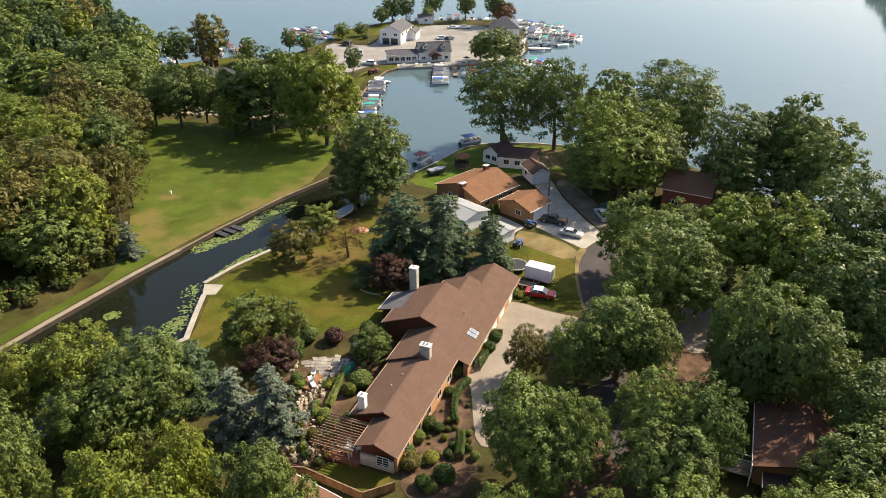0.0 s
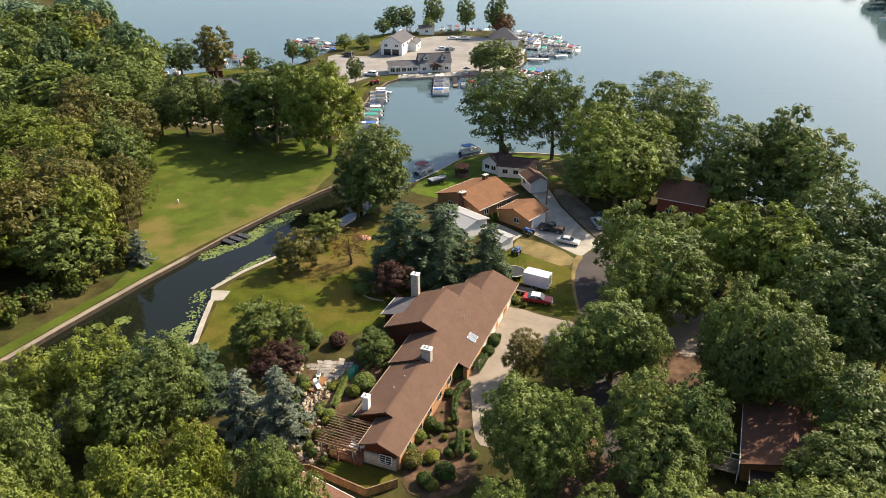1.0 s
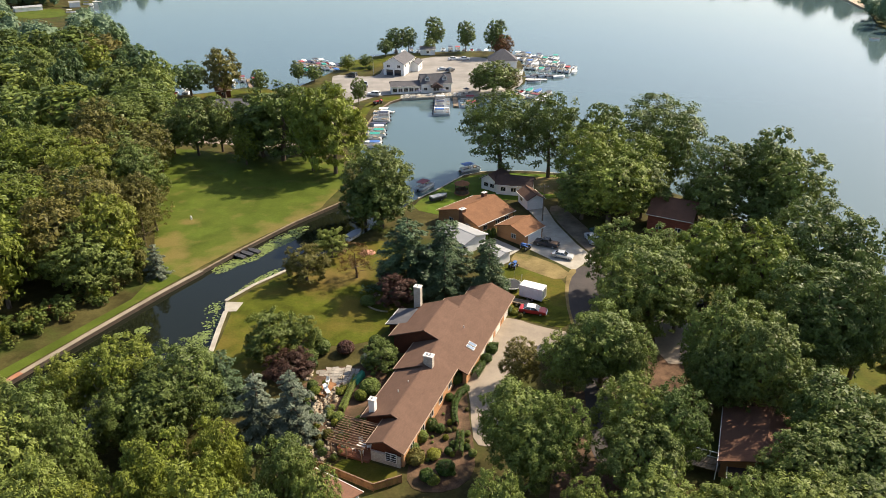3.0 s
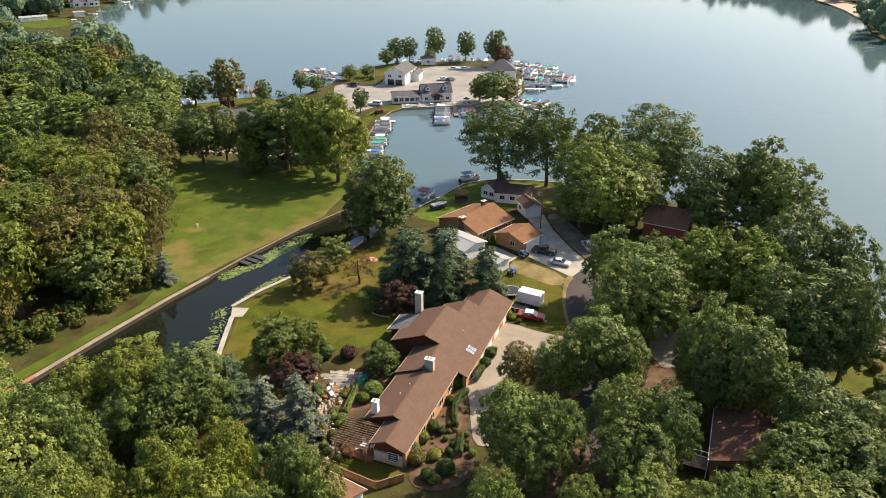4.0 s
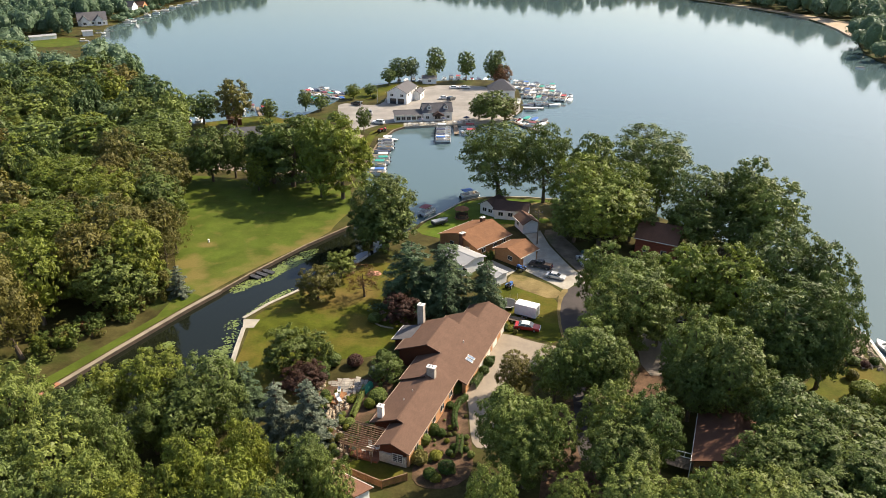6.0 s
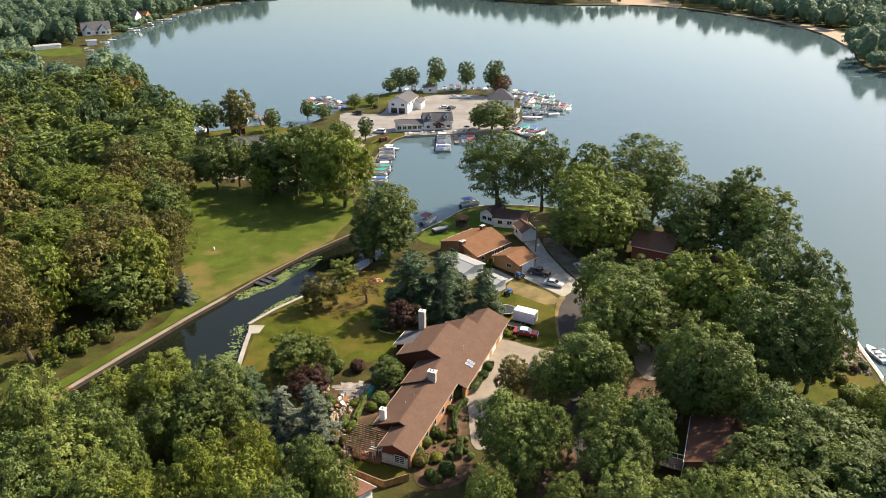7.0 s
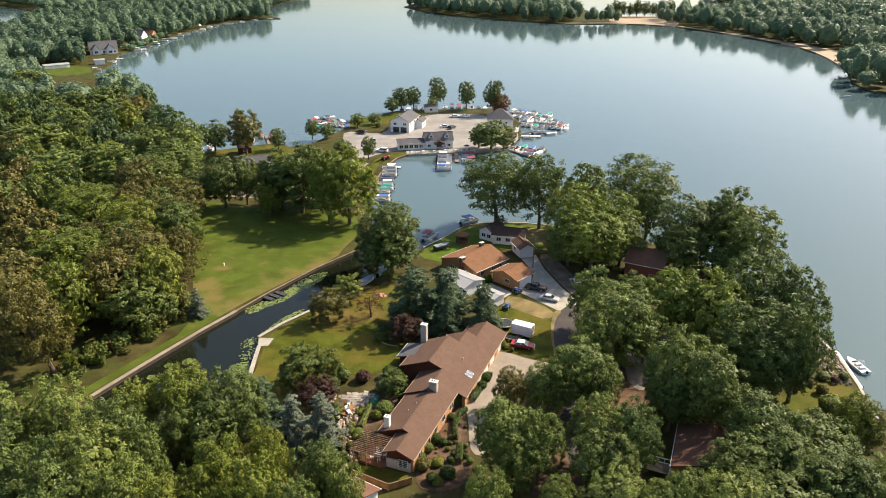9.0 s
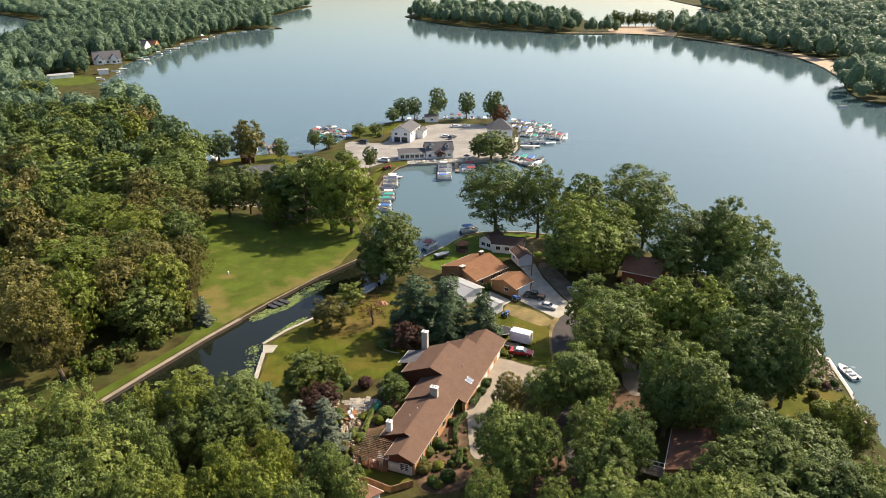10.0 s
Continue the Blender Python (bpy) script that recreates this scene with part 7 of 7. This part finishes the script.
TREES = [
    # the marina point
    ("d", -31.9, 320.1, 8.3, 3.8), ("d", -27.7, 328.2, 11.9, 5.1), ("d", -22, 331, 12, 3.9), ("d", -10.1, 334, 16.1, 4.8), ("l", -12.1, 327.1, 7.3, 2.9), ("d", 4.7, 331.6, 14.4, 4.5), ("d", 18.1, 321.1, 16.9, 5.3), ("b", 20.9, 318.6, 10.6, 5.3),
    ("d", 13.8, 250.5, 13, 8.4), ("o", 19.0, 254.5, 9.5, 5.2), ("d", 9.0, 256, 9, 4.4), ("y", -44.8, 291, 6.7, 3.5), ("d", -38, 296.8, 5.6, 3.2), ("d", -33.6, 237.1, 9.6, 2.9), ("d", -61.3, 268.9, 8.9, 3.0), ("l", -55.2, 270, 6.8, 3.6), ("l", -45, 246.7, 5.3, 3.8), ("d", -95.7, 247.3, 12.7, 6.6),
    ("o", -81.9, 242.6, 18.6, 7.2), ("d", -71.6, 251.3, 9.3, 3.3),
    # round the field
    ("d", -71.3, 181.1, 16.8, 5.8), ("d", -65.6, 184.4, 16.3, 5.2), ("y", -55.9, 173.5, 11.6, 4.1), ("W", -31, 167.4, 25, 7.9), ("w", -37, 169.1, 23, 7.0), ("D", -46.8, 177.1, 22.6, 10.6), ("D", -53, 180, 18.6, 7.4), ("d", -16.6, 136.4, 19, 8.0), ("d", -15.6, 133.6, 12, 6.8), ("d", -19.5, 135.5, 11, 5.4),
    ("d", -42.3, 188.2, 16, 7.4), ("d", -56.7, 183, 14, 5.4), ("d", -78.5, 182.2, 13, 5.7),
    # the shore before the lake
    ("D", 12.0, 168.6, 22.3, 10.5), ("D", 24.0, 165.4, 22.9, 7.4), ("D", 54.6, 176.2, 18.8, 10.7), ("w", 31.2, 147.3, 20, 8.4), ("w", 39.9, 144.1, 19, 7.7), ("w", 33.8, 136.3, 17, 8.8), ("l", 28.4, 139.1, 14, 6.5), ("d", 41.6, 139.7, 14, 6.2),
    ("l", 37.5, 166.3, 20, 6.9), ("d", 52.4, 157.3, 19, 5.9), ("d", 57.6, 138.4, 19, 8.6), ("d", 55, 133.3, 13, 6.4), ("d", 67.3, 138.6, 22, 6.7), ("l", 69.5, 130.7, 20, 8.0), ("d", 64.4, 128.7, 13, 5.4), ("d", 60.1, 101.3, 21, 8.1),
    ("d", 65.6, 96.9, 19, 5.7), ("d", 59.2, 80.8, 19.5, 5.4), ("d", 53.9, 83.3, 19, 8.2), ("d", 52.6, 79.6, 14, 5.8),
    # the wood beside the lane
    ("l", 28.4, 106, 15, 4.8), ("l", 38.4, 111.4, 11, 4.5), ("w", 44, 101.2, 17, 6.4), ("w", 50.5, 97.1, 18, 6.8), ("d", 49.7, 86.7, 13, 4.4), ("l", 31.5, 92.9, 17, 7.6), ("l", 26.6, 90.1, 15, 5.2), ("d", 36.4, 93.2, 12, 4.1),
    ("l", 37.8, 77.1, 17, 6.0), ("d", 41.2, 71.4, 17, 6.1), ("d", 35.8, 72.1, 13, 4.4), ("l", 21.6, 78.1, 14, 6.1), ("l", 16, 75.7, 12, 4.1), ("d", 24.5, 75.7, 12, 3.9), ("o", 9.8, 78.3, 8, 2.9), ("l", 7.8, 60.5, 14, 5.0),
    ("l", 12.7, 59, 13, 3.8), ("l", 9.6, 57.5, 11, 4.2), ("l", 21.8, 62.1, 14, 4.8), ("d", 26.5, 60.5, 14, 4.4), ("d", 21.5, 56.2, 12, 5.1), ("d", 46.1, 62.4, 14, 5.9), ("d", 53.6, 60.2, 12, 6.0), ("d", 45, 56.3, 13, 6.0),
    ("d", 39.4, 54.2, 12, 5.0), ("d", 49.3, 53, 13, 6.3), ("l", 31.4, 48.4, 12, 3.5), ("l", 37.2, 47.3, 12, 5.1), ("l", 21.9, 49.2, 11, 4.8), ("d", 43.7, 46.7, 12, 6.0), ("d", 52, 49.3, 13, 5.3), ("l", 4.7, 47, 13, 3.2),
    ("l", 26.9, 47.1, 11, 3.7), ("l", 14.4, 50, 9, 2.8), ("y", 61.8, 65.3, 12, 3.7),
    # along the canal's near bank
    ("y", -43.3, 69.3, 14, 5.2), ("d", -35.2, 68, 14, 5.3), ("d", -38.1, 63.7, 12, 5.4), ("y", -50.5, 67.5, 12, 4.1), ("d", -42.2, 63.2, 10, 3.9), ("d", -47.6, 55.4, 17, 5.4), ("l", -57.9, 59.2, 18, 5.5), ("d", -42.9, 52.8, 15, 3.4),
    ("l", -47.8, 49.1, 17, 5.8), ("d", -52.3, 47, 17, 4.9), ("d", -48.7, 42.8, 16, 5.2), ("l", -41.1, 43.6, 16, 4.6), ("y", -25.3, 51.9, 16, 3.4), ("y", -30.4, 48, 17, 4.1), ("y", -24.8, 44.1, 17, 4.6), ("d", -18.1, 50.2, 15, 3.9),
    ("y", -32.3, 44.9, 15, 3.7), ("l", -14.5, 48.4, 13, 2.9), ("y", -36.4, 42.5, 15, 4.2), ("d", -19.5, 42.2, 15, 4.0), ("y", -27.3, 41.8, 14, 4.1),
    # further out, seen as the view widens
    ("l", -65.9, 57.3, 17, 5.8), ("d", -60.8, 48, 17, 6.1), ("d", -84, 62, 13, 5.2), ("o", 63.2, 66.3, 11, 4.3), ("d", 53.5, 52.7, 12, 4.9), ("l", 58.3, 51.3, 12, 4.4), ("d", 57.1, 46.3, 12, 4.2), ("d", -51.5, 42.6, 15, 4.9),
    # the garden
    ("p", -8.2, 108.0, 14.2, 7.0), ("p", -1.8, 109.6, 13.4, 6.0), ("p", -1.5, 102.7, 10.4, 3.5), ("p", 6.3, 106.6, 11, 4.1), ("R", -10, 100.8, 6.2, 3.6), ("O", -27.4, 109, 8.0, 4.0), ("L", -24.2, 119, 7, 3.2), ("D", -27.8, 84.8, 8.6, 4.4), ("D", -23.6, 86.2, 7.0, 2.7),
    ("R", -24.3, 79.6, 4.6, 3.6), ("s", -25.4, 66.9, 10.8, 3.9), ("s", -20.6, 66.4, 11.6, 4.3), ("s", -55.9, 110.6, 7.4, 2.7), ("D", -10.9, 81.4, 5.6, 2.7), ("p", -31.8, 73.0, 9.5, 4.0),
]
for k, (kind, x, y, height, radius) in enumerate(TREES):
    plant(kind, x, y, height, radius, 100 + k)
leaning = copy_thing(OPEN[0], pose(-75.2, 87.0, 0, 3, -10, 20) @ Matrix.Diagonal((1.08, 1.08, 1.5, 1)))
for child in leaning.children:
    if child.name.startswith("crown"):
        child.material_slots[0].link = "OBJECT"
        child.material_slots[0].material = LEAF["o"]
tagged(leaning, "leaning tall tree with a bare grey trunk and olive-green crown", "tree", "trees of the wood beside the field")
thin = copy_thing(SPARSE, pose(-18.2, 110.9, 0, 0, 0, 30) @ Matrix.Diagonal((0.62, 0.62, 0.5, 1)))
for child in thin.children:
    if child.name.startswith("crown"):
        child.material_slots[0].link = "OBJECT"
        child.material_slots[0].material = LEAF["b"]
tagged(thin, "small half-bare tree with sparse brown leaves", "tree", "trees on the shore")
EDGE = [
    # the edge of the wood beside the field
    ("o", -77.7, 164.4, 15, 6.0), ("y", -97.4, 149.8, 18, 10.0), ("y", -80.3, 139.1, 18, 7.9), ("l", -126.1, 192.5, 17, 10.5), ("l", -112.5, 192, 17, 10.5), ("d", -93.2, 181.7, 17, 8.8), ("l", -92.8, 198.4, 18, 9.9), ("l", -97.5, 221.9, 17, 6.3),
    ("d", -108.8, 222.1, 18, 7.8), ("l", -160.2, 290, 18, 10.1), ("o", -140.4, 276.2, 18, 9.5), ("d", -169.9, 284.5, 17, 10.5), ("d", -183.9, 287.5, 17, 10.5), ("l", -156.6, 250.9, 17, 9.6), ("l", -221.8, 339.6, 18, 10.5), ("d", -157.4, 223.9, 16, 10.5),
    ("l", -148.8, 223.7, 16, 10.5), ("y", -85.5, 116.6, 19, 10.1), ("o", -71.7, 118.6, 19, 8.4), ("o", -99.9, 128.3, 18, 7.2), ("y", -64.1, 111.1, 17, 6.1), ("o", -88.5, 101, 19, 7.5), ("d", -67.2, 105.2, 13, 7.0), ("d", -63.1, 108, 8, 4.2),
    ("d", -81.6, 158.2, 14, 6.2), ("d", -79.7, 108.7, 13, 7.1), ("o", -71.8, 106.7, 18, 6.3),
]
for k, row in enumerate(EDGE):
    plant(*row, 1200 + k, "trees of the wood beside the field")
TAKEN = [(x, y, 0.75 * radius + 3.5) for kind, x, y, height, radius in TREES + EDGE]
WOOD_WEST = [(-64, 106), (-63, 122), (-73, 150), (-84, 184), (-150, 205), (-190, 120), (-135, 84), (-104, 90), (-84, 97), (-74, 99)]
for k, (x, y) in enumerate(spread(WOOD_WEST, 9.0, 5, keep_out=TAKEN)):
    plant(random.Random(k).choice("dodoodoyodld"), x, y, 11 + (k * 37 % 90) / 10, 4.6 + (k * 5 % 30) / 10, 300 + k, "trees of the wood beside the field")
WOOD_NORTH = [(-88, 203), (-96, 236), (-118, 256), (-135, 285), (-150, 305), (-215, 300), (-215, 205), (-140, 212)]
for k, (x, y) in enumerate(spread(WOOD_NORTH, 9.5, 6, keep_out=TAKEN)):
    plant(random.Random(k).choice("nlndnnyln"), x, y, 10 + (k * 37 % 100) / 10, 4.6 + (k * 5 % 34) / 10, 600 + k, "trees of the wood along the lake")


for k in range(40):
    s = k / 39
    x, y = -60.5 - 16.5 * s, 113 + 66 * s
    shrub_at(rng.choice("dldoyl"), x - rng.uniform(-0.5, 6.0), y + rng.uniform(-1.5, 1.5), rng.uniform(0.7, 1.9), rng.uniform(1.2, 4.2), 400 + k, "undergrowth beside the field")
for k, (kind, x, y, tall, wide) in enumerate([("o", -64, 131.2, 11, 3.9), ("o", -68.7, 132.9, 13, 4.8), ("o", -63.7, 123.7, 9, 4.6), ("o", -71.5, 141, 10, 3.4), ("o", -68, 131, 11, 3.6)]):
    thin = copy_thing(SPARSE, pose(x, y, 0, 0, 0, 70 * k) @ Matrix.Diagonal((wide / 6, wide / 6, tall / 15, 1)))
    for child in thin.children:
        if child.name.startswith("crown"):
            child.material_slots[0].link = "OBJECT"
            child.material_slots[0].material = LEAF[kind]
    tagged(thin, "half-bare tree with thinning olive-brown leaves", "tree", "trees of the wood beside the field")
for k, (x, y) in enumerate([(-70.6, 93.6), (-68.8, 96.4), (-67.0, 98.2), (-64.6, 101.6), (-62.6, 104.0), (-72.4, 96.6), (-66.8, 101.8), (-60.6, 107.4), (-75.6, 93.2)]):
    shrub_at("obldbolod"[k], x, y, 1.1 + 0.3 * (k % 3), 1.5 + 0.5 * (k % 4), 470 + k, "undergrowth beside the field")
# a row of trees on the sandy spit
for k, (x, y) in enumerate([(175.1, 895.5), (183.4, 895.4), (191.7, 895.2), (201.4, 895.0), (209.7, 894.9), (219.4, 894.7), (229.1, 894.6), (238.7, 894.4), (248.4, 894.2)]):
    plant("d", x + 6, y - 16, 15 + (k * 5 % 7), 5.0 + k % 3, 1300 + k, "trees on the far spit")


def far_wood(outline, gap, seed, tall, mat, leaves=260, size=2.7):
    """A wood far off: uneven domes of leaf sprays, each crown apart from the next, in one mesh."""
    gen = np.random.default_rng(seed)
    leaves = leaves * 4 // 5
    points, ways, verts, faces = [], [], [], []
    ball = bmesh.new()
    bmesh.ops.create_icosphere(ball, subdivisions=2, radius=1.0)
    shell = np.array([v.co[:] for v in ball.verts])
    skin = np.array([[v.index for v in f.verts] for f in ball.faces])
    ball.free()
    count = 0
    for x, y in spread(outline, gap, seed, 12000):
        h = tall * gen.uniform(0.62, 1.2)
        r = gap * gen.uniform(0.5, 0.74)
        lobes = gen.normal(0, 1, (7, 3))
        lobes /= np.linalg.norm(lobes, axis=1, keepdims=True)
        swell = lambda w: 0.72 + 0.3 * np.max(w @ lobes.T, axis=1, keepdims=True) ** 4
        shape = np.array([r, r, h * 0.46])
        heart = np.array([x, y, h * 0.54])
        verts.append(shell * swell(shell) * shape * 0.9 + heart)
        faces.append(skin + count)
        count += len(shell)
        way = gen.normal(0, 1, (leaves, 3)) + np.array([0, 0, 0.35])
        way /= np.linalg.norm(way, axis=1, keepdims=True)
        points.append(way * swell(way) * shape * gen.uniform(0.88, 1.12, (leaves, 1)) + heart)
        ways.append(way)
    more, sprays = leaf_cloud(np.concatenate(points), np.concatenate(ways), size * 0.72, gen, slim=0.8)
    everything = np.concatenate(verts).tolist() + more
    return tagged(mesh_part("woodland", everything, np.concatenate(faces).tolist() + (np.array(sprays) + count).tolist(), mat), "distant broadleaf wood along the far lake shore", "woodland", kind="stuff")


# far woods: their leaf colour carries the haze over the lake
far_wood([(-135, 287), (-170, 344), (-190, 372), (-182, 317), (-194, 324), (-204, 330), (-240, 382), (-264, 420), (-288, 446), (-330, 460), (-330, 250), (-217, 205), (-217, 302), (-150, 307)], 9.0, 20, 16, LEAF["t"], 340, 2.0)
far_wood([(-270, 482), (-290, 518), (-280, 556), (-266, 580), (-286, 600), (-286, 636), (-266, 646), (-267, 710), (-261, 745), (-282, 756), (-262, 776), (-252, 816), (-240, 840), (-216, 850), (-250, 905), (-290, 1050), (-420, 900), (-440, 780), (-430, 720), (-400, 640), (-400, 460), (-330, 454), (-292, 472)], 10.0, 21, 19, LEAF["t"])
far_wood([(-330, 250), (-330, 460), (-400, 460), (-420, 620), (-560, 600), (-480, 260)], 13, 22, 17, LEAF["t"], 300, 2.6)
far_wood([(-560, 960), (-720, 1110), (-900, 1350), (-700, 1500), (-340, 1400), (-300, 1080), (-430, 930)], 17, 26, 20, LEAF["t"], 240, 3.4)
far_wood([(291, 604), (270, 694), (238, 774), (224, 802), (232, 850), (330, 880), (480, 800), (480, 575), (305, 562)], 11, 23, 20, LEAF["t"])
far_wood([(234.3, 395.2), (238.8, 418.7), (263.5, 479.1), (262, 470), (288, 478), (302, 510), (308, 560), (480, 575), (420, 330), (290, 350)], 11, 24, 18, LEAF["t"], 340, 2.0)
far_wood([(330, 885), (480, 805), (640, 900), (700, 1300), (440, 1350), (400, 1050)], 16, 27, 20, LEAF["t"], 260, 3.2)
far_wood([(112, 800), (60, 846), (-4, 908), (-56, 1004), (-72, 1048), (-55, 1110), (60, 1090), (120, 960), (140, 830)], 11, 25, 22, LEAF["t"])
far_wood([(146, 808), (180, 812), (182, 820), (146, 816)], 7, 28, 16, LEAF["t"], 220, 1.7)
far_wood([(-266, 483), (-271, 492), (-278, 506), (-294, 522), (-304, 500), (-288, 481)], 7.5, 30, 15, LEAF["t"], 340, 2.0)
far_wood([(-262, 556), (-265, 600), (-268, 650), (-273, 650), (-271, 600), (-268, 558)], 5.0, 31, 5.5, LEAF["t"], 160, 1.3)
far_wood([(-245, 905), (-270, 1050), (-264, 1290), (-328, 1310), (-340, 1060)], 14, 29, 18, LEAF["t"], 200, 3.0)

# the models themselves are not part of the place
for spare in SPARES:
    for ob in (*spare.children_recursive, spare):
        bpy.data.objects.remove(ob)
